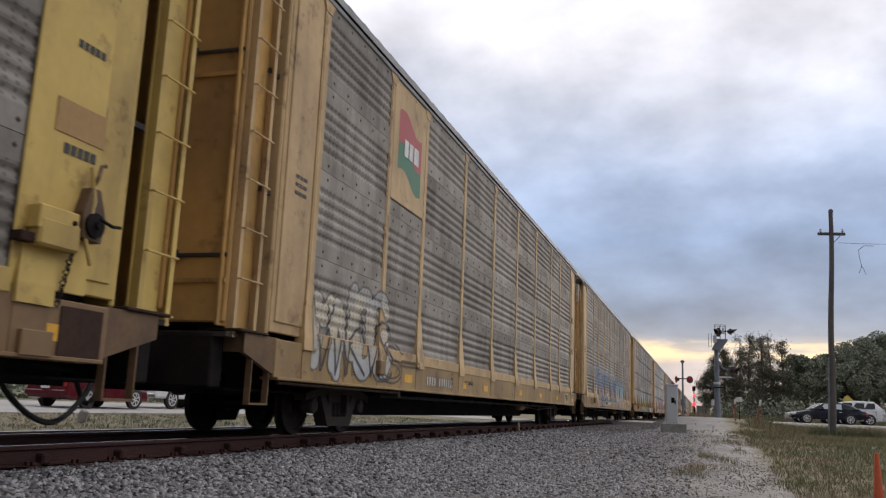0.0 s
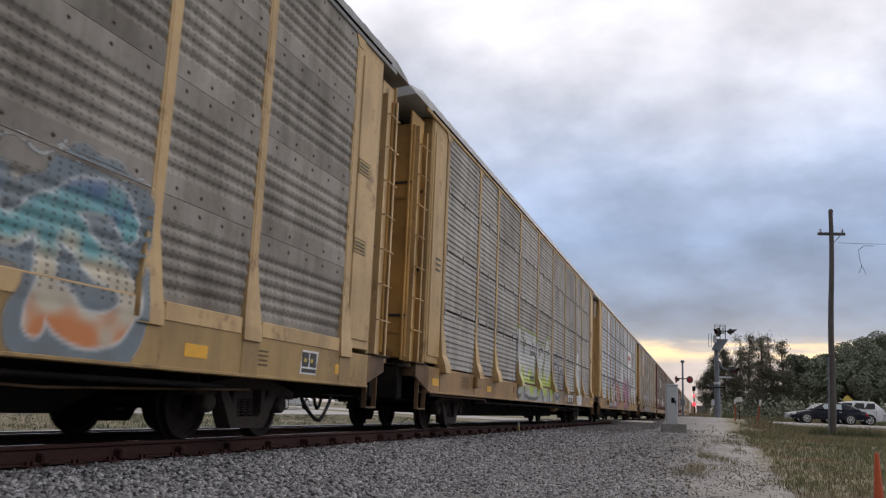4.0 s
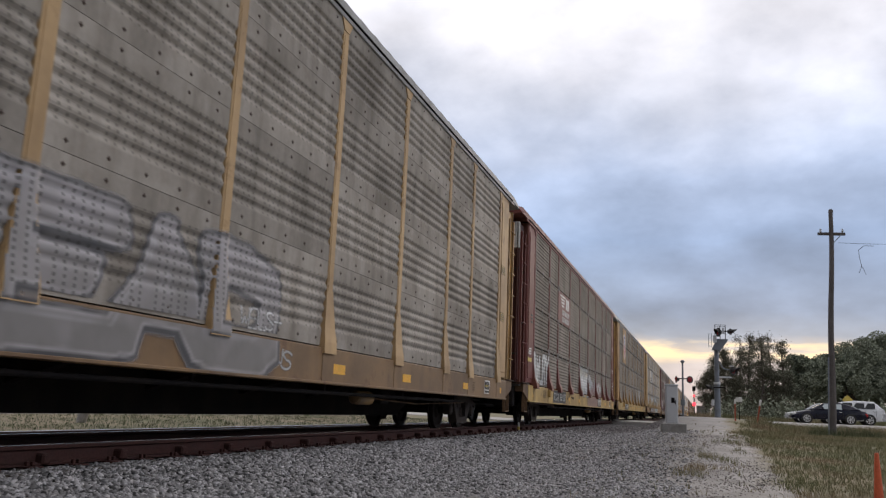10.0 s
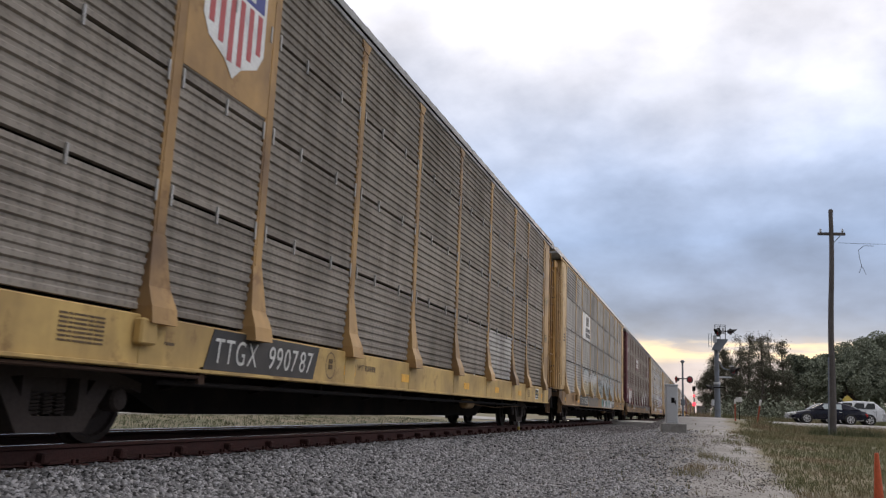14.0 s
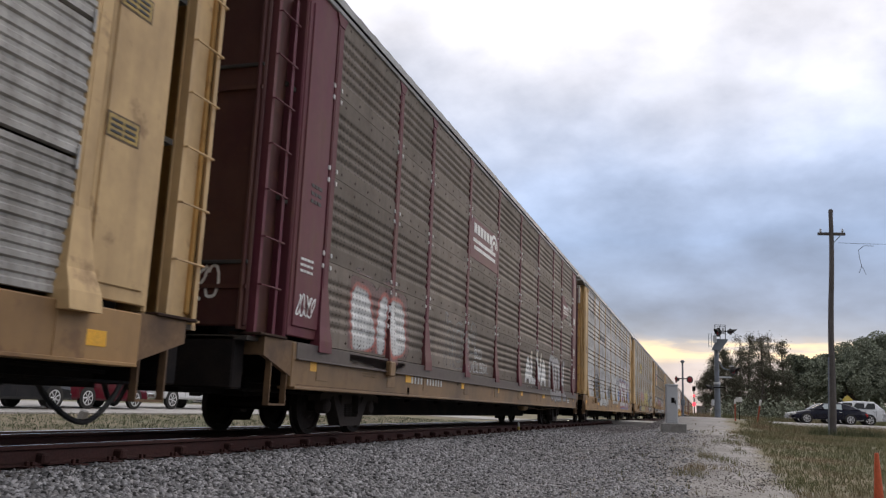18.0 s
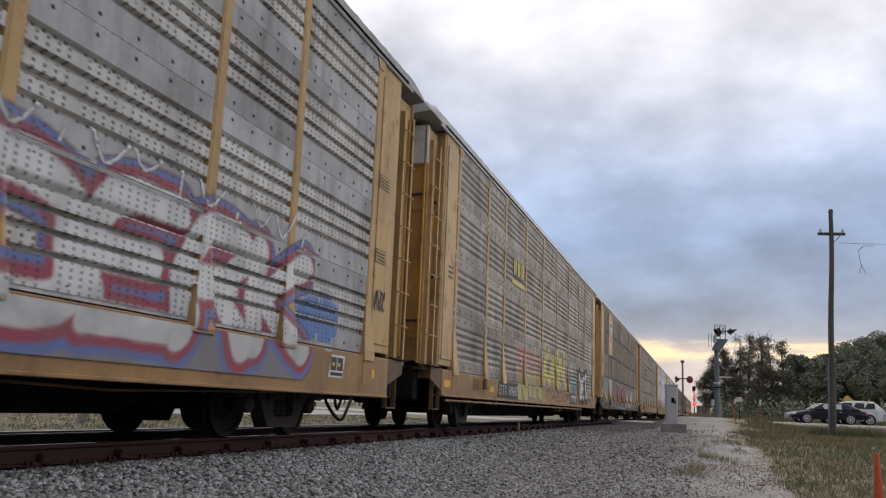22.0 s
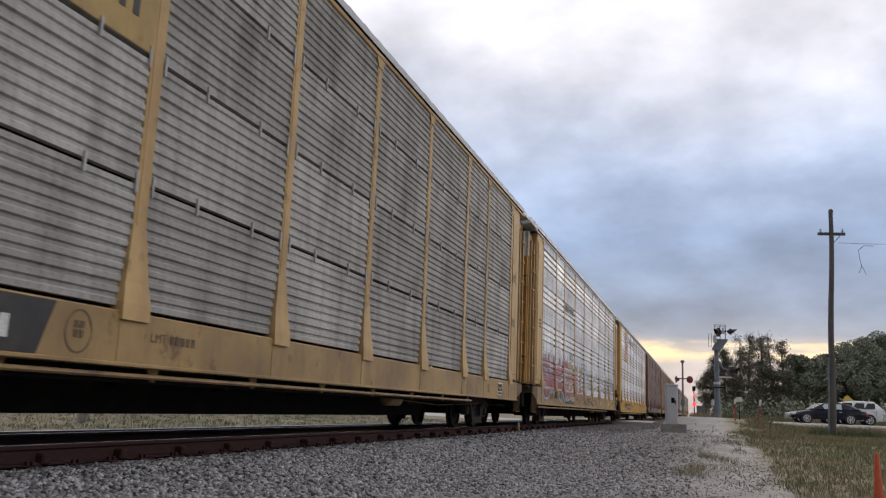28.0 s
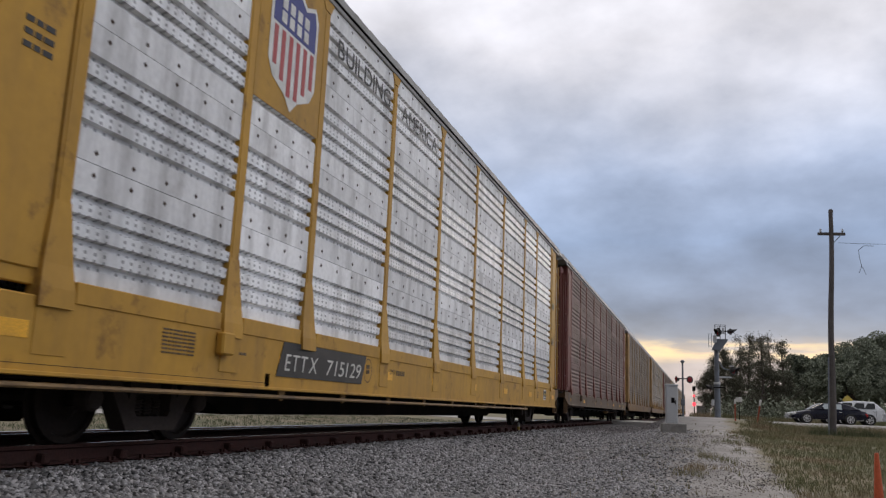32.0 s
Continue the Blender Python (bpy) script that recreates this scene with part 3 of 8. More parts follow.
def panel_mat(name, col, dirt=0.35, perf=0.5, metal=0.06, rough=0.62):
    """Galvanised sheet: grime in blotches and streaks, and columns of small punched holes."""
    if name in MATS:
        return MATS[name]
    SHEETS[name] = (name, col, dirt)
    m = mat(name, tuple(min(0.86, c * 1.14) for c in col), rough, metal, dirt=dirt, dirt_col=(0.090, 0.076, 0.060), scale=0.9, fine=14, bump=0.05, streak=0.45, grain=0.06, vary=0.17, rust=0.12, spec=0.03)
    t = m.node_tree
    n, l = t.nodes, t.links
    b = n["Principled BSDF"]
    base = b.inputs["Base Color"].links[0].from_socket
    co = n.new("ShaderNodeTexCoord")
    sep = n.new("ShaderNodeSeparateXYZ")
    l.new(co.outputs["Object"], sep.inputs[0])

    if not perf:
        return m
    dots = punched(t, sep.outputs[1], sep.outputs[2], perf)
    mx = n.new("ShaderNodeMixRGB")
    mx.inputs[2].default_value = (0.02, 0.018, 0.016, 1)
    l.new(dots, mx.inputs[0]), l.new(base, mx.inputs[1]), l.new(mx.outputs[0], b.inputs["Base Color"])
    return m


def plain_band(material):
    """The same sheet without holes; on the light cars it is a darker grey."""
    name, col, dirt = SHEETS[material.name]
    if name == "light_grey_sheet":
        col = (0.40, 0.40, 0.40)
    if name == "silver_sheet":
        col = (0.64, 0.645, 0.65)
    return panel_mat(name + "_edge", col, dirt, 0.0)


def side_sheet(style, width, row, material, rivets=True):
    z0, z1 = ROWS[row]
    if style in ("full", "bold"):
        z0, z1 = z0 - 0.022, z1 + 0.022

    def make():
        pts = rib_points(style, z0, z1)
        g = Geo()
        v = [(x, y, z) for x, z in pts for y in (0.0, width)]
        n = len(pts)
        g.add(v, [(2 * i, 2 * i + 1, 2 * i + 3, 2 * i + 2) for i in range(n - 1)])
        if style in ("full", "bold"):
            # the lapped edges above and below the ribs have no holes
            g.s[0], g.s[n - 2] = 3, 3
        bx = -0.075
        v = [(0, 0, z0), (0, width, z0), (bx, width, z0), (bx, 0, z0), (0, 0, z1), (0, width, z1), (bx, width, z1), (bx, 0, z1)]
        g.add(v, [(0, 3, 2, 1), (4, 5, 6, 7), (3, 7, 6, 2)])
        if style in ("full", "bold") and rivets:
            k = max(3, round(width / 0.50))
            for zz in (z0 + 0.10, z1 - 0.10):
                for i in range(k):
                    y = (i + 0.5) * width / k
                    g.add([(0.001, y - 0.03, zz), (0.001, y, zz - 0.03), (0.001, y + 0.03, zz), (0.001, y, zz + 0.03), (0.016, y, zz)], [(0, 1, 4), (1, 2, 4), (2, 3, 4), (3, 0, 4)], 1)
        if style not in ("full", "bold") and row < 3:
            # hook that hangs the sheet above
            k = 2 if width > 2.6 else 1
            for i in range(k):
                y = width * (0.5 if k == 1 else (0.30 + 0.42 * i))
                g.box(0.0, 0.026, y - 0.013, y + 0.013, z1 - 0.08, z1 + 0.11, 2)
        return g.mesh("side_panel", [material, M_RIVET, M_STRAP, plain_band(material)])
    return cached(("sheet", style, round(width, 3), row, material.name, rivets), make)


M_STRAP = mat("galvanised_strap", (0.42, 0.41, 0.39), 0.6, 0.3, dirt=0.4)
M_RIVET = mat("rusty_rivet", (0.075, 0.05, 0.04), 0.8, dirt=0.4)
POSTS = (2.47, 5.20, 7.13, 10.0, 12.87)


def post_lines(L):
    return list(POSTS) + [L - p for p in POSTS][::-1]


BOOT = {True: (0.085, 0.078, 0.050, 0.014), False: (0.185, 0.160, 0.080, 0.014)}    # how far the foot stands out, from the sill up


def post_mesh(material, straight):
    """A channel that stands on the sill and widens into a foot, straight or flared like a boot."""
    def make():
        g = Geo()
        g.box(-0.07, 0.006, -0.098, 0.098, 2.05, EAVE, bevel=0.003)
        g.box(0.002, 0.012, -0.060, 0.060, 2.05, EAVE - 0.25)
        x0, x1, x2, x3 = BOOT[straight]
        w0, w1 = 0.20, 0.101
        g.rings([[(-0.07, -w, z), (x, -w, z), (x, w, z), (-0.07, w, z)] for x, w, z in ((x0, w0, 1.16), (x1, w0, 1.32), (x2, w0 * 0.85, 1.52), (x3, w1, 2.06))])
        g.box(-0.02, 0.016, -0.098, 0.098, EAVE - 0.20, EAVE - 0.02, bevel=0.004)
        g.prism([(-0.085, EAVE - 0.20), (0.085, EAVE - 0.20), (0.19, EAVE - 0.03), (0.19, EAVE + 0.0), (-0.19, EAVE + 0.0), (-0.19, EAVE - 0.03)], "x", -0.02, 0.018)
        return g.mesh("side_post", material)
    return cached(("post", material.name, straight), make)


def strap_mesh():
    return cached("strap", lambda: Geo().box(0.0, 0.020, -0.016, 0.016, -0.11, 0.11, bevel=0.005).mesh("hinge_strap", M_STRAP))


def ladder(car, y, x, material, rungs):
    y1 = y + 0.50
    lad = None
    for yy in (y, y1):
        e = -0.055 if yy == y1 else 0.055
        g = Geo().prism([(x - 0.075, yy - e / 4), (x + 0.03, yy - e / 4), (x + 0.03, yy + e), (x + 0.012, yy + e), (x + 0.012, yy + e / 4), (x - 0.075, yy + e / 4)], "z", 1.18, 5.85)
        lad = part("stile" if lad else "ladder", g, material, lad or car)
    me = cached(("rung", material.name), lambda: Geo().tube([(0, 0, 0), (0.055, 0.0, 0), (0.055, 0.5, 0), (0, 0.5, 0)], 0.013, 6).mesh("rung", material))
    if rungs:
        for i in range(8):
            part("rung", me, None, lad, at=(x + 0.02, y, 1.27 + i * 0.60))
    return lad


def letter_mesh(ch, lean):
    """One letter of the built-in font, a unit high, from its own left edge; and its width."""
    def make():
        cu = bpy.data.curves.new("letter", "FONT")
        cu.body, cu.size, cu.extrude, cu.shear = ch, 1.4, 0.001, lean
        tmp = new("letter", cu)
        me = bpy.data.meshes.new_from_object(tmp)
        bpy.data.objects.remove(tmp)
        x0 = min(v.co.x for v in me.vertices)
        pts = [(v.co.z, v.co.x - x0, v.co.y) for v in me.vertices]
        return pts, [tuple(p.vertices) for p in me.polygons], max(p[1] for p in pts)
    return cached(("letter", ch, lean), make)


def words(car, text, u, z, height, width, material, x, lean=0.0):
    """Painted words in the built-in letters, each letter a part."""
    gap = 0.16
    glyphs = [None if ch == " " else letter_mesh(ch, lean) for ch in text]
    k = width / (sum(0.6 if g is None else g[2] for g in glyphs) + gap * (len(text) - 1))
    y = u
    for g in glyphs:
        if g is not None:
            part("letter", mesh_of("letter", [(x + px, y + py * k, z + pz * height) for px, py, pz in g[0]], g[1], material), None, car)
        y += (0.6 if g is None else g[2]) * k + gap * k


def bars(car, u, z, cols, h, gap, material, x=None, rows=1, lead=0.0, name="lettering", label=""):
    """Unreadable writing: plain bars. cols: widths."""
    xx = HALF_W + 0.004 if x is None else x
    large, ob = h >= 0.10, None
    g = Geo()
    for r in range(rows):
        y = u
        for i, w in enumerate(cols):
            if w < 0:
                y += -w
                continue
            g.box(xx - 0.004, xx + 0.001, y, y + w, z - r * lead, z - r * lead + h)
            y += w + gap
            if large:
                ob = part(name, g, material, car, label)
                g = Geo()
    if not large:
        ob = part(name, g, material, car, label)
        ob = tagged(ob, label or "small rows of stencilled print", kind="stuff")
    return ob


def shield(car, u, z, w, h):
    """Emblem: a white-edged shield, blue above, with red stripes below."""
    def outline(s):
        pts = [(-0.5, 0.36), (-0.42, 0.46), (-0.22, 0.40), (0.0, 0.52), (0.22, 0.40), (0.42, 0.46), (0.5, 0.36), (0.5, -0.22), (0.40, -0.34), (0.14, -0.42), (0.0, -0.52), (-0.14, -0.42), (-0.40, -0.34), (-0.5, -0.22)]
        return [(u + p[0] * w * s, z + p[1] * h * s) for p in pts]
    x = FACE_X + 0.012
    base = part("emblem", Geo().prism(outline(1.0), "x", x, x + 0.004), M_WHITE, car, "white-edged shield emblem with blue top and red stripes")
    top = [(u + a * w, z + b * h) for a, b in ((-0.45, 0.33), (-0.40, 0.42), (-0.21, 0.36), (0.0, 0.47), (0.21, 0.36), (0.40, 0.42), (0.45, 0.33), (0.45, 0.08), (-0.45, 0.08))]
    part("emblem_top", Geo().prism(top, "x", x + 0.004, x + 0.007), MATS["emblem_blue"], base)
    g = Geo()
    for i in range(6):
        a = -0.42 + i * 0.155
        low = -0.20 - 0.26 * (1 - abs(a + 0.04) / 0.46)
        g.box(x + 0.004, x + 0.007, u + a * w, u + (a + 0.078) * w, z + low * h, z + 0.055 * h)
    part("emblem_stripes", g, MATS["emblem_red"], base)
    bars(car, u - 0.30 * w, z + 0.22 * h, [w * 0.10] * 4, h * 0.09, w * 0.06, M_WHITE, x + 0.011, rows=2, lead=h * 0.11, name="emblem_lettering")


flat("emblem_blue", (0.045, 0.055, 0.22))
flat("emblem_red", (0.42, 0.07, 0.07))
flat("emblem_green", (0.03, 0.16, 0.09))


# letters as strokes on a grid four wide and six high; each word of digits is one stroke
STROKES = {
    "A": "002640 1232", "C": "4536160501104041", "E": "460600 0333 0040", "F": "460600 0333", "G": "4536160501103041 41432343",
    "H": "0006 4046 0343", "I": "2026", "J": "46412010", "K": "0006 460340", "L": "060040", "M": "0006234640", "N": "00064046", "P": "0006263523 2303", "R": "0006364534 3303 2340",
    "T": "0646 2620", "U": "060110304146", "V": "062046", "W": "0610243046", "X": "0046 0640", "Y": "062346 2320", "Z": "06460040", "!": "0040 1026", "-": "0343", "*": "0343 1016 3630 0145", "'": "2226",
    "n": "0004 03152534 3430", "h": "0006 03152534 3430", "8": "2335261523 234231201123", "D": "0006 062645413000", "O": "160501103041453616", "S": "453616051423334241301001", "B": "0006 06263524 0323 2334412000",
}


def strokes_of(letter, soft):
    """The letter's strokes as lists of points in a unit cell; soft strokes are rounded by cutting corners."""
    out = []
    for word in STROKES[letter].split():
        p = np.array([(int(word[i]) / 4, int(word[i + 1]) / 6) for i in range(0, len(word), 2)])
        for turn in range(2 if soft else 0):
            q = np.empty((2 * len(p) - 2, 2))
            q[0::2], q[1::2] = p[:-1] * 0.75 + p[1:] * 0.25, p[:-1] * 0.25 + p[1:] * 0.75
            q[0], q[-1] = p[0], p[-1]
            p = q
        out.append(p)
    return out


def graffiti(car, style, L, text, u0, u1, z0, z1, fill, edge=None, halo=None, back=None, fat=0.15, rim=0.028, rim2=0.045, soft=True, shadow=None, seed=0, each=False, opaque=0.88, toe=False, wash=None, skip=1.0, uneven=0.14, straight=True, deep=0.11):
    """Spray paint that lies on sheets, posts and sill: letters drawn as fat strokes over a halo, a cast side and a cloud of colour.
    fill: colours from the foot to the top, or with each=True one a letter; None leaves an outline alone. wash: colour and top of a plain coat below."""
    rs = np.random.RandomState(seed + 7)
    n = len(text)
    w, ht = (u1 - u0) / n, z1 - z0
    r = fat * min(w, ht)
    du = 0.018 if r < 0.05 else 0.029
    pad = 0.22 if (halo or back or shadow) else 0.06
    za, zb = max(z0 - pad, SILL_Z0 + 0.005), z1 + pad
    nu, nz = int((u1 - u0 + 2 * pad) / du), int((zb - za) / du)
    U, Z = np.meshgrid(np.linspace(u0 - pad, u1 + pad, nu), np.linspace(za, zb, nz))
    near, owner = np.full(U.shape, 9.0), np.zeros(U.shape, int)
    wave = 0.035 * min(w, ht) * (np.sin(Z * 7.0 + seed) + 0.6 * np.sin(U * 5.0 + 2 * seed))
    for k, letter in enumerate(text):
        if letter == " ":
            continue
        lo = z0 + r + ht * uneven * 0.5 * rs.rand()
        hi = z1 - r - ht * uneven * rs.rand()
        wide = (w - 1.4 * r) * (1.0 + 0.12 * rs.rand()) * skip
        left = u0 + (k + 0.5) * w - wide / 2
        lean = rs.uniform(-0.06, 0.10)
        for p in strokes_of(letter, soft):
            px, pz = left + p[:, 0] * wide + lean * (p[:, 1] - 0.5) * ht, lo + p[:, 1] * (hi - lo)
            grow = rs.uniform(0.85, 1.25)
            for ax, az, bx, bz in zip(px[:-1], pz[:-1], px[1:], pz[1:]):
                vx, vz = bx - ax, bz - az
                tt = np.clip(((U + wave - ax) * vx + (Z - az) * vz) / (vx * vx + vz * vz + 1e-6), 0, 1)
                ex, ez = np.abs(U + wave - ax - tt * vx), np.abs(Z - az - tt * vz)
                d = np.hypot(ex, ez) if soft else 0.5 * np.hypot(ex, ez) + 0.5 * np.maximum(ex, ez)
                d = d / (grow if r > 0.06 else 1.0)
                m = d < near
                near[m], owner[m] = d[m], k
    ripple = np.sin(U * 5.3 + seed) * np.sin(Z * 6.1 + 1.7 * seed) + 0.6 * np.sin(U * 13.1 + 2 * seed) * np.sin(Z * 11.7)
    d = near + (0.010 * ripple if r > 0.06 else 0.0)
    C = np.zeros(U.shape + (4,))
    A = np.zeros(U.shape)
    C[..., :3] = np.asarray(edge if edge is not None else (fill[0] if fill is not None else (0.5, 0.5, 0.5)))

    def lay(col, wgt):
        """One coat of paint over what is there."""
        C[..., :3] += (np.asarray(col) - C[..., :3]) * wgt[..., None]
        A[:] = A + (1 - A) * wgt

    def inside(lim, dd):
        return np.clip((lim - dd) / (1.3 * du) + 0.5, 0, 1)
    if wash is not None:
        lay(wash[0], np.clip((wash[1] - Z + 0.05 * ripple) / 0.06, 0, 1) * np.clip((U - u0 + 0.04 * ripple) / 0.08, 0, 1) * np.clip((u1 - U + 0.04 * ripple) / 0.08, 0, 1))
    if back is not None:
        lay(back, inside(r * 1.9 + 0.10 + 0.06 * ripple, d) * 0.85)
    if halo is not None:
        lay(halo, inside(r + rim + rim2, d))
    if shadow is not None:
        sh = max(1, int(deep / du))
        low = np.full(d.shape, 9.0)
        low[:-sh, :-sh] = d[sh:, sh:]
        mid = np.full(d.shape, 9.0)
        hs = max(1, sh // 2)
        mid[:-hs, :-hs] = d[hs:, hs:]
        lay(shadow, np.maximum(inside(r + rim * 0.5, low), inside(r + rim * 0.5, mid)))
    if edge is not None:
        ring = inside(r + rim, d)
        lay(edge, ring * (1 - inside(r - rim * 0.6, d)) if fill is None else ring)
    if fill is not None:
        fc = np.array(fill if isinstance(fill[0], (tuple, list)) else [fill], float)
        if each:
            tone = fc[owner % len(fc)] * (1 + 0.10 * ripple[..., None])
        else:
            f = np.clip((Z - z0) / ht + 0.10 * ripple, 0, 0.999) * (len(fc) - 1) if len(fc) > 1 else np.zeros(U.shape)
            i0 = np.floor(f).astype(int)
            q = np.clip((f - i0 - 0.3) / 0.4, 0, 1)[..., None]
            tone = fc[i0] * (1 - q) + fc[np.minimum(i0 + 1, len(fc) - 1)] * q
        lay(np.clip(tone, 0, 1), inside(r, d))
        if r > 0.09:
            # a thin glint along each stroke's upper side
            gz, gu = np.gradient(d)
            lay(np.clip(tone * 0.5 + 0.36, 0, 1), 0.6 * inside(r * 0.78, d) * (1 - inside(r * 0.66, d)) * np.clip((gz - gu) / du, 0, 1))
    # grime comes through
    C[..., :3] = C[..., :3] * opaque + (1 - opaque) * 0.17
    lift = 0.002 * (seed % 4)
    X = np.full(U.shape, HALF_W + 0.010 + lift)
    for (a, b) in ROWS:
        prof = rib_points(style, a, b)
        m = (Z >= a) & (Z <= b)
        X[m] = FACE_X + 0.004 + lift + np.max([np.interp(Z[m] + o, [p[1] for p in prof], [p[0] for p in prof]) for o in (-0.011, 0.0, 0.011)], axis=0)
    for p in post_lines(L):
        hw = np.where(Z < 2.06, 0.20 - 0.099 * np.clip((Z - 1.38) / 0.68, 0, 1), 0.101)
        m = (np.abs(U - p) < hw) & (Z > 1.16)
        X[m] = FACE_X + 0.006 + lift + np.interp(Z[m], [1.16, 1.32, 1.52, 2.06], BOOT[straight])
    slot = np.zeros(U.shape, bool)
    if style not in ("full", "bold"):
        for a, b in zip(ROWS[:-1], ROWS[1:]):
            slot |= (Z > a[1] - 0.005) & (Z < b[0] + 0.005) & (X < FACE_X + 0.02)
    slot |= (Z > SILL_Z1 - 0.005) & (Z < ROWS[0][0]) & (X < FACE_X + 0.07)
    if toe:
        gap_ = np.min([np.abs(U - p) for p in post_lines(L)], axis=0)
        m = (Z > SILL_Z1 - 0.02) & (Z < SILL_Z1 + 0.17) & (gap_ > 0.235)
        X[m] = HALF_W + 0.016 + lift
        slot &= ~m
    ok = A > 0.02
    q = ok[:-1, :-1] | ok[1:, :-1] | ok[:-1, 1:] | ok[1:, 1:]
    free = ~slot
    q &= free[:-1, :-1] & free[1:, :-1] & free[:-1, 1:] & free[1:, 1:]
    C[..., 3] = A
    # no sheet of paint spans a step
    dx = np.abs(X[:-1, :-1] - X[:-1, 1:]) + np.abs(X[:-1, :-1] - X[1:, :-1])
    q &= dx < 0.043
    idx = np.arange(U.size).reshape(U.shape)
    F = np.stack([idx[:-1, :-1][q], idx[:-1, 1:][q], idx[1:, 1:][q], idx[1:, :-1][q]], -1)
    used, inv = np.unique(F, return_inverse=True)
    F = inv.reshape(F.shape)
    V = np.stack([X.ravel()[used], U.ravel()[used], Z.ravel()[used]], -1)
    me = bpy.data.meshes.new("graffiti")
    me.vertices.add(len(V)), me.vertices.foreach_set("co", V.ravel())
    me.loops.add(F.size), me.loops.foreach_set("vertex_index", F.ravel().astype(np.int32))
    me.polygons.add(len(F)), me.polygons.foreach_set("loop_start", np.arange(0, F.size, 4, dtype=np.int32))
    me.update(calc_edges=True)
    at = me.color_attributes.new("paint", "FLOAT_COLOR", "POINT")
    at.data.foreach_set("color", C.reshape(-1, 4)[used].ravel())
    me.materials.append(spray_mat())
    part("graffiti", me, None, car, "sprayed graffiti lettering")


def punched(t, y, z, perf):
    """Columns of small punched holes: a factor."""
    n, l = t.nodes, t.links

    def mth(op, a, bb):
        q = n.new("ShaderNodeMath")
        q.operation = op
        for i, v in enumerate((a, bb)):
            if isinstance(v, (int, float)):
                q.inputs[i].default_value = v
            else:
                l.new(v, q.inputs[i])
        return q.outputs[0]
    col_ = mth("LESS_THAN", mth("FRACT", mth("MULTIPLY", y, 1 / 0.125), 0), 0.30)
    grp = mth("LESS_THAN", mth("FRACT", mth("MULTIPLY", y, 1 / 0.69), 0), 0.84)
    row = mth("LESS_THAN", mth("FRACT", mth("MULTIPLY", z, 1 / 0.062), 0), 0.50)
    return mth("MULTIPLY", mth("MULTIPLY", mth("MULTIPLY", col_, grp), row), perf)


def spray_mat():
    if "spray" in MATS:
        return MATS["spray"]
    m = mat("spray", (0.5, 0.5, 0.5), 0.6, dirt=0.0, bump=0.03)
    n, l = m.node_tree.nodes, m.node_tree.links
    b = n["Principled BSDF"]
    at = n.new("ShaderNodeAttribute")
    at.attribute_name = "paint"
    no = n.new("ShaderNodeTexNoise")
    no.inputs["Scale"].default_value, no.inputs["Detail"].default_value = 2.5, 6
    co = n.new("ShaderNodeTexCoord")
    l.new(co.outputs["Object"], no.inputs["Vector"])
    r = n.new("ShaderNodeMapRange")
    l.new(no.outputs["Fac"], r.inputs[0])
    r.inputs[1].default_value, r.inputs[2].default_value, r.inputs[4].default_value = 0.45, 0.8, 0.55
    mx = n.new("ShaderNodeMixRGB")
    l.new(r.outputs[0], mx.inputs[0]), l.new(at.outputs["Color"], mx.inputs[1])
    mx.inputs[2].default_value = (0.13, 0.12, 0.105, 1)
    sp = n.new("ShaderNodeSeparateXYZ")
    l.new(co.outputs["Object"], sp.inputs[0])
    hm = n.new("ShaderNodeMixRGB")
    hm.inputs[2].default_value = (0.03, 0.028, 0.025, 1)
    above = n.new("ShaderNodeMath")
    above.operation = "GREATER_THAN"
    above.inputs[1].default_value = ROWS[0][0]
    l.new(sp.outputs[2], above.inputs[0])
    hole = n.new("ShaderNodeMath")
    hole.operation = "MULTIPLY"
    l.new(punched(m.node_tree, sp.outputs[1], sp.outputs[2], 0.6), hole.inputs[0]), l.new(above.outputs[0], hole.inputs[1])
    l.new(hole.outputs[0], hm.inputs[0])
    l.new(mx.outputs[0], hm.inputs[1])
    l.new(hm.outputs[0], b.inputs["Base Color"]), l.new(at.outputs["Alpha"], b.inputs["Alpha"])
    MATS["spray"] = m
    return m


M_GREYLET = mat("faded_grey_lettering", (0.10, 0.10, 0.10), 0.7, dirt=0.5, dirt_col=(0.25, 0.25, 0.25), scale=6)
M_PALE_MARK = mat("worn_white_lettering", (0.60, 0.59, 0.55), 0.7, dirt=0.5, dirt_col=(0.2, 0.19, 0.17), scale=7)
M_PALE = mat("pale_worn_paint", (0.42, 0.40, 0.36), 0.7, dirt=0.6, scale=5)
M_PLACARD = mat("placard_tan", (0.42, 0.28, 0.075), 0.6, dirt=0.5, scale=6)
M_FAINT = mat("faint_stencil", (0.10, 0.065, 0.035), 0.7, dirt=0.5, dirt_col=(0.25, 0.16, 0.07), scale=12)
P_TANK = mat("dirty_tank_paint", (0.30, 0.18, 0.07), 0.6, dirt=0.7, dirt_col=(0.06, 0.04, 0.03), scale=3, fine=20, bump=0.1)
P_RUSTSILL = mat("rusty_bracket_paint", (0.16, 0.092, 0.045), 0.75, dirt=0.8, dirt_col=(0.05, 0.03, 0.022), scale=2.5, fine=20, bump=0.1)
P_GRIME_SHADE = mat("soot_shade_steel", (0.040, 0.023, 0.017), 0.85, dirt=0.5, dirt_col=(0.07, 0.04, 0.025), scale=2, fine=20, bump=0.1, spec=0.15)


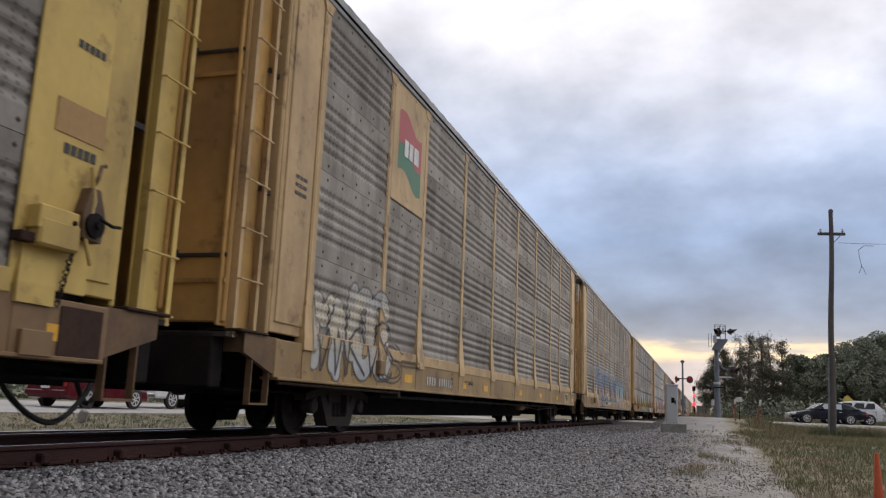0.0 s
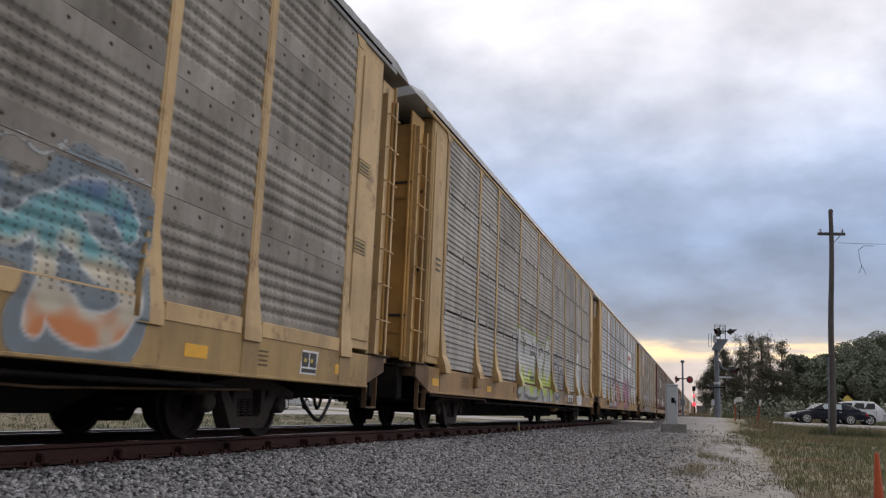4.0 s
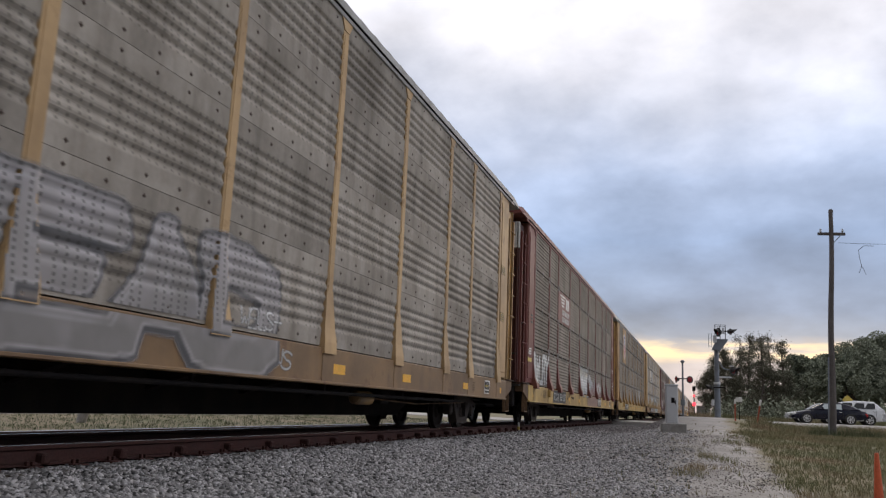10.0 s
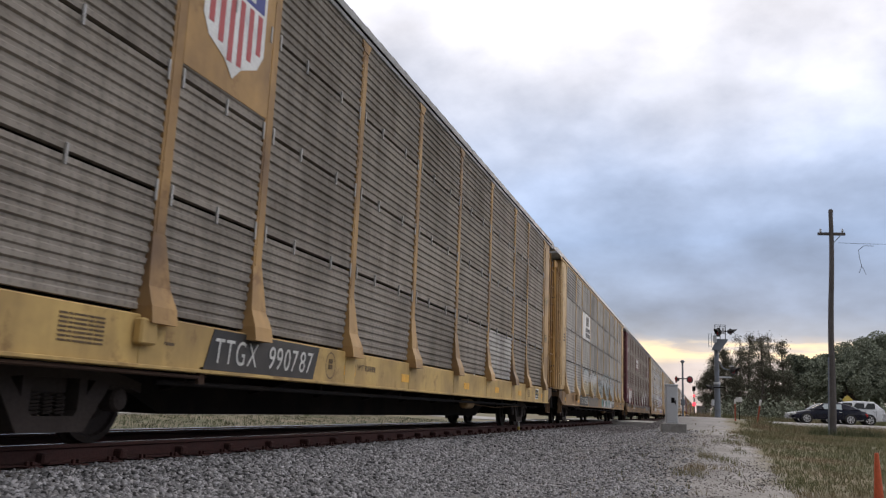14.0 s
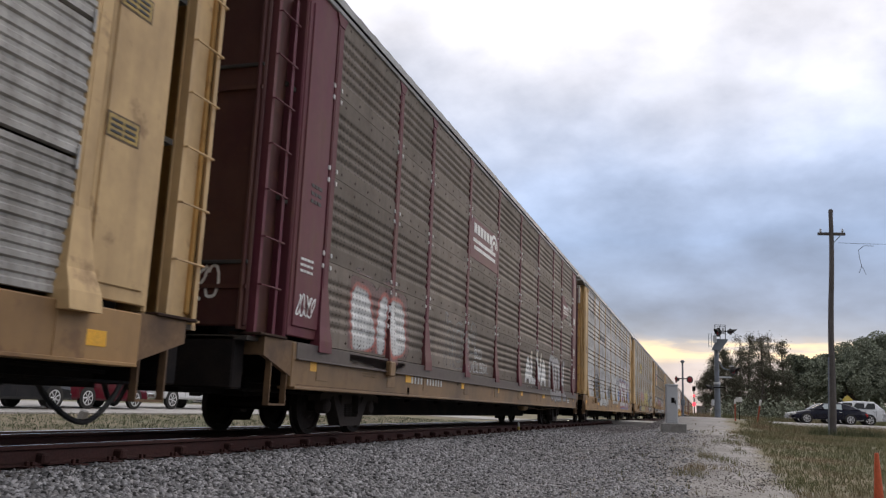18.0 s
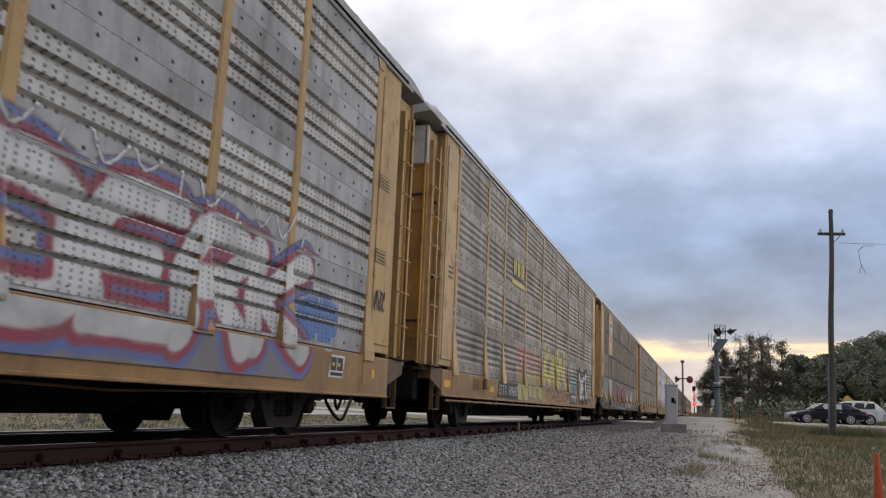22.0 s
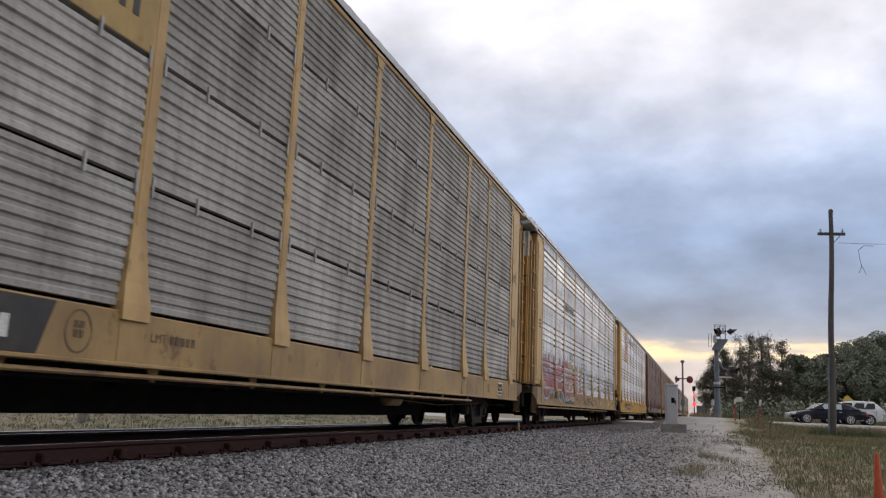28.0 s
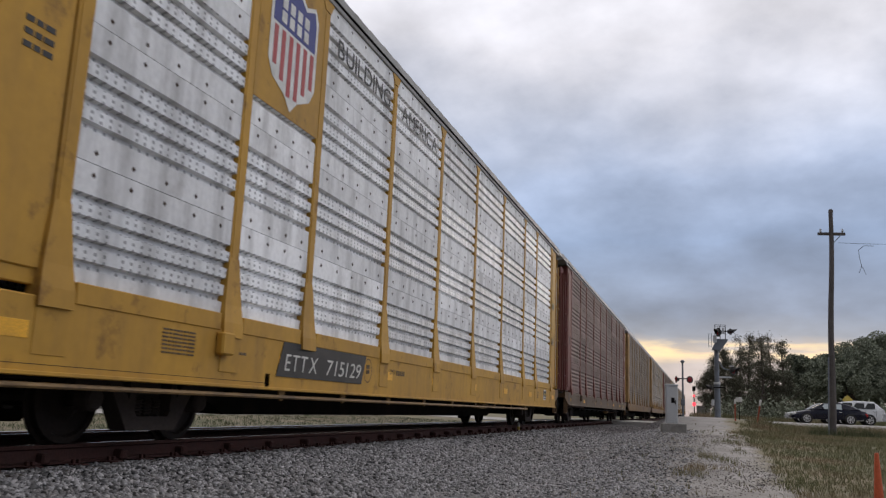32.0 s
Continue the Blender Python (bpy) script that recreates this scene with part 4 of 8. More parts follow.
def build_autorack(L, style, body, sheet, sill, door, roof, label, detail=True, toe=False, hood=False, beam=None, rail=None, odd=None, sill_low=SILL_Z0, clips=False, pipe=False, straight=True, tape=True):
    """An enclosed car for new automobiles. y runs from its leading coupler plane to its trailing one, z from the rail's top; the side that is seen is at +x."""
    car = thing("autorack_car", label, "railway car", group="cars of the freight train")
    L0, L1 = 0.55, L - 0.55
    # flat car below
    g = Geo()
    g.box(HALF_W - 0.10, HALF_W, L0 + 1.0, L1 - 1.0, sill_low, SILL_Z1, bevel=0.012)
    g.box(HALF_W - 0.22, HALF_W + 0.035, L0 + 1.05, L1 - 1.05, sill_low - 0.025, sill_low + 0.012, bevel=0.006)
    part("side_sill", g, sill, car)
    if beam:
        part("sill_beam", Geo().box(HALF_W - 0.02, HALF_W + 0.010, L0 + 1.1, L1 - 1.1, 1.03, SILL_Z1 + 0.004, bevel=0.004).box(HALF_W - 0.02, HALF_W + 0.045, L0 + 1.1, L1 - 1.1, 1.015, 1.035, bevel=0.004), beam, car)
    part("side_sill", Geo().box(-HALF_W, -HALF_W + 0.10, L0 + 0.25, L1 - 0.25, SILL_Z0, SILL_Z1), sill, car)
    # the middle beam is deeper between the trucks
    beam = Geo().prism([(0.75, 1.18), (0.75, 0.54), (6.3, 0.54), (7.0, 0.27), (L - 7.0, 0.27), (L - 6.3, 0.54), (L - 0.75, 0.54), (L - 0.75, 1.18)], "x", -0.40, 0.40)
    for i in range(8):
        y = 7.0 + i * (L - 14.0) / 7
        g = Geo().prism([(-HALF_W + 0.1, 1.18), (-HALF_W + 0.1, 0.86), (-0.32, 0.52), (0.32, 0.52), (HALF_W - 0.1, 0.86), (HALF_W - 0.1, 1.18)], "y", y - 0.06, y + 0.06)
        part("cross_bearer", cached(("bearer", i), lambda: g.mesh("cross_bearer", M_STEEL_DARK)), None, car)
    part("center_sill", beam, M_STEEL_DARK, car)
    part("deck", Geo().box(-HALF_W + 0.1, HALF_W - 0.1, L0, L1, 1.18, 1.235), M_DECK, car)
    for z in (3.05, 4.62):
        part("deck", Geo().box(-HALF_W + 0.16, HALF_W - 0.16, L0 + 0.6, L1 - 0.6, z, z + 0.06), M_DECK, car)
    # sides
    pl = post_lines(L)
    for b in range(9):
        a, e = pl[b] + 0.075, pl[b + 1] - 0.075
        for r in range(4):
            part("side_panel", side_sheet(style, e - a, r, (odd or {}).get((b, r), sheet)), None, car, at=(FACE_X, a, 0))
        if toe and detail:
            part("toe_plate", Geo().box(FACE_X + 0.002, HALF_W + 0.012, a + 0.16, e - 0.16, SILL_Z1 - 0.02, SILL_Z1 + 0.17, bevel=0.008), body, car)
    for i, p in enumerate(pl):
        part("side_post", post_mesh(body, straight), None, car, at=(FACE_X, p, 0))
        if clips:
            for r in range(3):
                for sy in (-1, 1):
                    for dz in (-0.09, 0.09):
                        part("clip", cached("clip", lambda: Geo().box(0.0, 0.02, -0.022, 0.022, -0.032, 0.032, bevel=0.004).mesh("clip", M_WHITE)), None, car, at=(FACE_X + 0.002, p + sy * 0.125, ROWS[r][1] + 0.02 + dz))
        if style not in ("full", "bold") and detail:
            for r in range(3):
                zz = (ROWS[r][1] + ROWS[r + 1][0]) / 2
                for s in (-1, 1):
                    if (i == 0 and s < 0) or (i == 9 and s > 0):
                        continue
                    part("hinge_strap", strap_mesh(), None, car, at=(FACE_X + 0.004, p + s * 0.125, zz))
    g = Geo()
    for r in range(4):
        z0, z1 = ROWS[r]
        g.box(-FACE_X - 0.02, -FACE_X + 0.03, 2.4, L - 2.4, z0, z1)
    part("far_side", g, sheet, car)
    # ends: smooth panels at the corners, doors between
    for s in (0, 1):
        def Y(y):
            return L - y if s else y

        def bx(g, x0, x1, y0, y1, z0, z1, bevel=0.0, slot=0):
            a, b = sorted((Y(y0), Y(y1)))
            return g.box(x0, x1, a, b, z0, z1, slot, bevel)
        g = Geo()
        bx(g, HALF_W - 0.12, HALF_W - 0.055, 1.45, 2.36, 1.32, EAVE, 0.01)
        bx(g, HALF_W - 0.06, HALF_W - 0.035, 1.55, 2.30, 1.45, EAVE - 0.25, 0.012)
        part("corner_panel", g, body, car)
        g = Geo()
        bx(g, HALF_W - 0.24, HALF_W - 0.20, 0.50, 1.06 if s else 1.22, 1.30, EAVE - 0.15, 0.008)
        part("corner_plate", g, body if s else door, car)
        # a dark sheet inside the slot stands for the car's unlit inside
        part("corner_slot", bx(Geo(), HALF_W - 0.80, HALF_W - 0.76, 0.95, 1.56, 1.26, EAVE), M_STEEL_DARK, car, "dark sheet that stands for the shade in the corner slot")
        if s:
            part("ladder_channel", bx(Geo(), HALF_W - 0.26, HALF_W - 0.15, 0.50, 0.53, 1.22, EAVE - 0.1, 0.004), body, car)
        g = Geo()
        bx(g, HALF_W - 0.40, HALF_W - 0.07, 1.40, 1.47, 1.26, EAVE, 0.02)
        part("corner_post", g, body, car)
        g = Geo()
        bx(g, -HALF_W + 0.02, -HALF_W + 0.10, 0.55, 2.5, 1.30, EAVE)
        part("far_corner_panel", g, body, car)
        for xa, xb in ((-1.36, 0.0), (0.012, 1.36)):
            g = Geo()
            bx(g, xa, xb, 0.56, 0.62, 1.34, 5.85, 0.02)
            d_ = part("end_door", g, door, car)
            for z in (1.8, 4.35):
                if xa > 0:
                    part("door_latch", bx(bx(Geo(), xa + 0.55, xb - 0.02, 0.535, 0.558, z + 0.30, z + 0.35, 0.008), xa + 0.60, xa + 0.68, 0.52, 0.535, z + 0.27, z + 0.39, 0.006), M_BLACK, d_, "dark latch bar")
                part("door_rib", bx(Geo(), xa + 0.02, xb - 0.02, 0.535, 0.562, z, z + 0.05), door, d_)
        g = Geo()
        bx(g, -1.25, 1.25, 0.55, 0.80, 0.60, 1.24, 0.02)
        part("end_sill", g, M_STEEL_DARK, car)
        g = Geo().prism([(Y(0.82), 1.25), (Y(0.82), 1.02), (Y(1.15), 0.92), (Y(1.60), SILL_Z0 + 0.02), (Y(1.60), 1.25)], "x", HALF_W - 0.07, HALF_W - 0.012)
        bx(g, HALF_W - 0.45, HALF_W - 0.02, 0.82, 0.87, 1.02, 1.25, 0.012)
        part("corner_bracket", g, P_RUSTSILL, car, "grimy tapered corner of the sill")
        part("corner_grime", bx(Geo(), HALF_W - 0.42, HALF_W + 0.02, 0.66, 1.34, 1.252, 1.285, 0.008), P_GRIME_SHADE, car, "sooty ledge under the corner")
        if hood and not s:
            part("end_hood", bx(Geo(), -1.36, 1.36, 0.50, 0.555, 5.30, 6.12, 0.02), M_WHITE, car, "dull white panel over the end doors")
        if detail:
            ladder(car, Y(1.04) if s else 0.70, HALF_W - 0.13, body, True)
            # step below the corner
            y0 = Y(1.5) if s else 1.05
            gg = Geo()
            for yy in (y0, y0 + 0.42):
                gg.box(HALF_W - 0.10, HALF_W - 0.02, yy - 0.010, yy + 0.010, 0.42, SILL_Z1 - 0.1)
            gg.box(HALF_W - 0.10, HALF_W - 0.02, y0, y0 + 0.42, 0.42, 0.445)
            part("sill_step", gg, P_RUSTSILL, car)
            gg = Geo()
            pts = []
            if s:
                for i in range(17):
                    q = i / 16
                    pts.append((0.36 + 0.06 * math.sin(q * 5), L - 1.55 + 1.35 * q, 0.62 - 0.44 * math.sin(math.pi * q) ** 0.7))
            else:
                for i in range(9):
                    q = i / 8
                    pts.append((-0.30 + 0.1 * q, 0.7 - 0.6 * q, 0.66 - 0.30 * math.sin(math.pi * q)))
            gg.tube(pts, 0.03, 7)
            part("brake_hose", gg, M_HOSE, car)
            # levers and rods under the end
            gg = Geo()
            a, b = sorted((Y(0.9), Y(3.3)))
            gg.tube([(0.62, a, 0.74), (0.62, b, 0.70)], 0.022, 6)
            gg.tube([(-0.4, a + 0.4, 0.66), (0.9, a + 0.5, 0.60), (1.0, b, 0.60)], 0.02, 5)
            gg.box(0.2, 0.7, a + 0.9, a + 1.02, 0.52, 0.80)
            part("brake_rigging", gg, M_STEEL_DARK, car)
        gg = Geo()
        a, b = sorted((Y(0.0), Y(0.75)))
        gg.box(-0.13, 0.13, a, b, 0.70, 0.96, bevel=0.03)
        a, b = sorted((Y(-0.09), Y(0.22)))
        gg.box(-0.20, 0.20, a, b, 0.64, 1.00, bevel=0.05)
        part("coupler", gg, M_TRUCK, car)
    # roof: a rail along the eaves, a steep edge and a low crown of cross ribs
    rr = Geo().box(FACE_X - 0.02, HALF_W - 0.02, 0.9, L - 0.9, EAVE - 0.03, EAVE + 0.05, bevel=0.01).box(-HALF_W, -FACE_X, 1.0, L - 1.0, EAVE - 0.05, EAVE + 0.04)
    part("roof_rail", rr, rail or roof, car)
    if detail:
        part("roof_clip", Geo().box(FACE_X - 0.01, HALF_W + 0.002, 1.2, L - 1.2, EAVE + 0.052, EAVE + 0.075, bevel=0.004), M_STEEL_DARK, car, "dark seam under the roof's edge")
    g = Geo()
    prof = [(-HALF_W + 0.02, EAVE + 0.06), (-1.42, 6.52), (-0.95, 6.72), (0, 6.80), (0.95, 6.74), (1.36, 6.62), (HALF_W - 0.045, 6.50), (HALF_W - 0.03, EAVE + 0.06)]
    rings = []
    n = int((L - 0.5) / 0.62)
    for i in range(n + 1):
        y = 0.25 + i * (L - 0.5) / n
        for dy, e in ((-0.05, 0.0), (-0.03, 0.02), (0.03, 0.02), (0.05, 0.0)):
            yy = min(max(y + dy, 0.2), L - 0.2)
            # the crown rounds down to its ends
            end = min(yy, L - yy) - 0.2
            drop = 0.16 * max(0.0, 1 - end / 0.5) ** 2
            rings.append([(x, yy, z + (e if abs(x) < 1.41 else 0.0) - (drop if z > EAVE + 0.1 else 0.0)) for x, z in prof] + [(0, yy, 6.15)])
    g.rings(rings)
    part("roof", g, roof, car)
    if detail:
        # orange-yellow reflectors along the sill
        me = cached("reflector", lambda: Geo().box(HALF_W, HALF_W + 0.004, -0.21, 0.21, 0.89, 1.03, bevel=0.001).mesh("reflector", M_ORANGE))
        for u in (2.15, 6.2, 9.9, 12.6, 16.2, 19.4, 22.7, 26.3) if tape else ():
            part("reflector", me, None, car, at=(0, u + random.uniform(-0.4, 0.4), 0.0))
        # stencils on the sill and the end panel
        bars(car, 3.95, 1.13, [0.10, 0.05, 0.16, 0.07, 0.12], 0.018, 0.015, M_FAINT, rows=7, lead=0.038)
        bars(car, 5.0, 0.98, [0.09, 0.07, 0.12, 0.09, 0.13], 0.03, 0.015, M_FAINT, rows=1)
        bars(car, L - 5.2, 1.05, [0.09, 0.12, 0.07, 0.1], 0.022, 0.018, M_FAINT, rows=4, lead=0.055)
        for zz in (2.80, 4.07):
            part("placard_edge", Geo().box(HALF_W - 0.036, HALF_W - 0.032, L - 2.30, L - 1.84, zz - 0.02, zz + 0.22), M_WHITE if body in (P_MAROON, P_BROWN) else M_FAINT, car)
            pl_ = part("placard", Geo().box(HALF_W - 0.035, HALF_W - 0.029, L - 2.28, L - 1.86, zz, zz + 0.20), body if body in (P_MAROON, P_BROWN) else M_PLACARD, car, "small placard with an edge and print")
            bars(pl_, L - 2.25, zz + 0.14, [0.16, 0.16], 0.025, 0.03, M_WHITE if body in (P_MAROON, P_BROWN) else M_BLACK, HALF_W - 0.025, rows=3, lead=0.055)
        # rod under the sill
        part("brake_rod", Geo().tube([(HALF_W - 0.02, 1.7, 0.70), (HALF_W - 0.02, 6.1, 0.69)], 0.022, 6).box(HALF_W - 0.04, HALF_W, 6.05, 6.16, 0.62, 0.80), P_GRIME_SHADE, car)
        bars(car, 1.82, 3.4, [0.09, 0.07, 0.11], 0.05, 0.025, M_BLACK, HALF_W - 0.03, rows=3, lead=0.11)
        g = Geo()
        g.prism([(L - 3.90, 0.84), (L - 3.42, 0.84), (L - 3.36, 1.16), (L - 3.84, 1.16)], "x", HALF_W, HALF_W + 0.004)
        con = part("consolidated_stencil", g, M_WHITE, car, "white-edged stencil with two black fields")
        bars(con, L - 3.85, 0.94, [0.19, 0.19], 0.19, 0.04, M_BLACK, HALF_W + 0.008)
        bars(con, L - 3.85, 0.865, [0.42], 0.05, 0.02, M_BLACK, HALF_W + 0.008)
        bars(con, L - 3.80, 1.0, [0.07, -0.10, 0.07], 0.05, 0.02, M_PAPER, HALF_W + 0.012)
        # faint stencils and the owner's mark, gussets under the posts
        g = Geo()
        ring = [[(HALF_W + 0.004, 9.3 + rr * math.cos(a), 1.0 + 1.15 * rr * math.sin(a)) for a in [j * 0.2618 for j in range(24)]] for rr in (0.150, 0.165)]
        g.rings(ring, caps=False)
        bars(part("stencil_ring", g, M_FAINT, car), 9.24, 0.95, [0.05, 0.05], 0.06, 0.02, M_FAINT, HALF_W + 0.006, rows=2, lead=-0.08)
        words(car, "LD LMT", 10.05, 0.99, 0.09, 0.48, M_FAINT, HALF_W + 0.004)
        bars(car, 10.6, 0.985, [0.06] * 5, 0.085, 0.03, M_FAINT)
        for p in pl:
            part("sill_gusset", cached(("gusset", sill.name), lambda: Geo().box(HALF_W - 0.02, HALF_W + 0.007, -0.19, 0.19, SILL_Z0 + 0.01, SILL_Z1 - 0.07, bevel=0.003).mesh("sill_gusset", sill)), None, car, at=(0, p, 0))
        br = Geo()
        y = 4.9
        br.box(HALF_W, HALF_W + 0.10, y, y + 0.25, 0.95, 1.20, bevel=0.02)
        part("brake_box", br, sill, car)
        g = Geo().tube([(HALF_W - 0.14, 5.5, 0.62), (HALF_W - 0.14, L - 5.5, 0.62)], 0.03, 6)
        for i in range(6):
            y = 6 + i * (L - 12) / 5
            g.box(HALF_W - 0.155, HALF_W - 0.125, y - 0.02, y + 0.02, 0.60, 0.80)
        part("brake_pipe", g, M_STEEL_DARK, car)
        if pipe:
            part("sill_pipe", Geo().tube([(HALF_W - 0.03, 1.9, sill_low - 0.10), (HALF_W - 0.03, L - 6.4, sill_low - 0.11)], 0.026, 6), P_TANK, car, "dirty tan pipe under the sill")
            for i in range(9):
                y = 6.6 + i * (L - 13.2) / 8
                part("pipe_bracket", cached(("pipe_bracket", sill_low), lambda: Geo().prism([(-0.10, sill_low), (0.10, sill_low), (0.03, sill_low - 0.15), (-0.03, sill_low - 0.15)], "x", HALF_W - 0.07, HALF_W - 0.05).mesh("pipe_bracket", P_TANK)), None, car, at=(0, y, 0))
        part("air_reservoir", Geo().lathe([(17.45, 0.02), (17.47, 0.09), (17.52, 0.115), (18.08, 0.115), (18.13, 0.09), (18.15, 0.02)], "y", 14, at=(1.20, 0, 0.58)), P_TANK, car, "small dirty air tank under the floor")
        part("brake_valve", Geo().box(0.95, 1.2, 18.7, 19.1, 0.5, 0.75, bevel=0.03), M_STEEL_DARK, car)
        part("long_rod", Geo().tube([(1.2, 18.2, 0.58), (1.22, 20.5, 0.52), (1.2, 24.0, 0.60)], 0.014, 5), P_RUSTSILL, car)
    add_trucks(car, L, detail)
    return car


# paints of the cars
def body_paint(name, col, dirt=0.35):
    return mat(name, tuple(min(0.75, c * 1.16) for c in col), 0.6, dirt=dirt, dirt_col=(0.14, 0.085, 0.05), scale=0.8, fine=9, bump=0.03, streak=0.3, grain=0.05, spec=0.2, vary=0.06, rust=0.5)


P_TAN = body_paint("tan_yellow_paint", (0.435, 0.285, 0.128))
P_TAN2 = body_paint("faded_yellow_paint", (0.50, 0.340, 0.172))
P_GOLD = body_paint("golden_yellow_paint", (0.50, 0.345, 0.105))
P_RUSTY = body_paint("rusted_yellow_paint", (0.36, 0.215, 0.085), 0.95)
P_CLEAN = body_paint("clean_yellow_paint", (0.43, 0.235, 0.040), 0.25)
P_CREAM = body_paint("cream_yellow_paint", (0.46, 0.31, 0.115), 0.6)
P_BROWN = body_paint("red_brown_paint", (0.145, 0.045, 0.040), 0.3)
P_MAROON = body_paint("maroon_paint", (0.100, 0.024, 0.035), 0.25)
# door paints are toned down: the shade between the cars is in the colour
P_DOOR = body_paint("shaded_door_yellow", (0.46, 0.265, 0.085), 0.6)
P_DKRED = body_paint("dark_red_door_paint", (0.055, 0.018, 0.018), 0.3)
P_SILLT = mat("dirty_tan_sill", (0.215, 0.125, 0.056), 0.6, dirt=0.85, dirt_col=(0.09, 0.055, 0.032), scale=0.7, fine=9, bump=0.03, streak=0.35, grain=0.05, rust=0.6)
P_SILLG = mat("golden_tan_sill", (0.375, 0.240, 0.092), 0.6, dirt=0.75, dirt_col=(0.13, 0.075, 0.04), scale=0.7, fine=9, bump=0.03, streak=0.35, grain=0.05, rust=0.7)
P_SILLO = mat("orange_tan_sill", (0.335, 0.190, 0.072), 0.55, dirt=0.6, dirt_col=(0.09, 0.05, 0.03), scale=0.8, fine=9, bump=0.03, streak=0.3, grain=0.05, rust=0.5)
P_WEATH = body_paint("weathered_tan_paint", (0.41, 0.272, 0.138), 0.5)
P_MARBEAM = mat("soot_maroon_beam", (0.075, 0.055, 0.050), 0.6, dirt=0.6, scale=1.2, fine=9, bump=0.03)
P_GREYBEAM = mat("grey_painted_beam", (0.15, 0.145, 0.14), 0.6, dirt=0.5, scale=1.2, fine=9, bump=0.03)
P_SILLB = body_paint("dark_brown_sill", (0.10, 0.075, 0.055), 0.5)
S_GREY = panel_mat("weathered_grey_sheet", (0.38, 0.352, 0.312), 0.62, 0.62)
S_DUST = panel_mat("dusty_brown_grey_sheet", (0.300, 0.270, 0.234), 0.55, 0.40)
S_DARK = panel_mat("dark_grey_sheet", (0.250, 0.220, 0.186), 0.5, 0.2)
S_BLUE = panel_mat("pale_grey_sheet", (0.48, 0.50, 0.515), 0.3, 0.72)
S_FINE = panel_mat("ribbed_grey_sheet", (0.385, 0.365, 0.335), 0.4, 0.15)
S_SILV = panel_mat("silver_sheet", (0.86, 0.86, 0.85), 0.18, 0.55, 0.25, 0.45)
S_REDBROWN = panel_mat("red_brown_sheet", (0.185, 0.132, 0.122), 0.45, 0.4)
S_BRIGHT = panel_mat("bright_silver_sheet", (0.84, 0.84, 0.835), 0.08, 0.55, 0.2, 0.42)
S_LITE = panel_mat("light_grey_sheet", (0.54, 0.525, 0.49), 0.45, 0.72)
S_MAR = panel_mat("brown_grey_sheet", (0.168, 0.140, 0.118), 0.45, 0.5)
S_LITEPLAIN = panel_mat("replaced_grey_sheet", (0.30, 0.30, 0.295), 0.35, 0.1)
S_SILVPLAIN = panel_mat("replaced_bright_sheet", (0.60, 0.61, 0.61), 0.2, 0.1)
R_WHITE = mat("white_roof", (0.42, 0.42, 0.42), 0.6, 0.1, dirt=0.2)

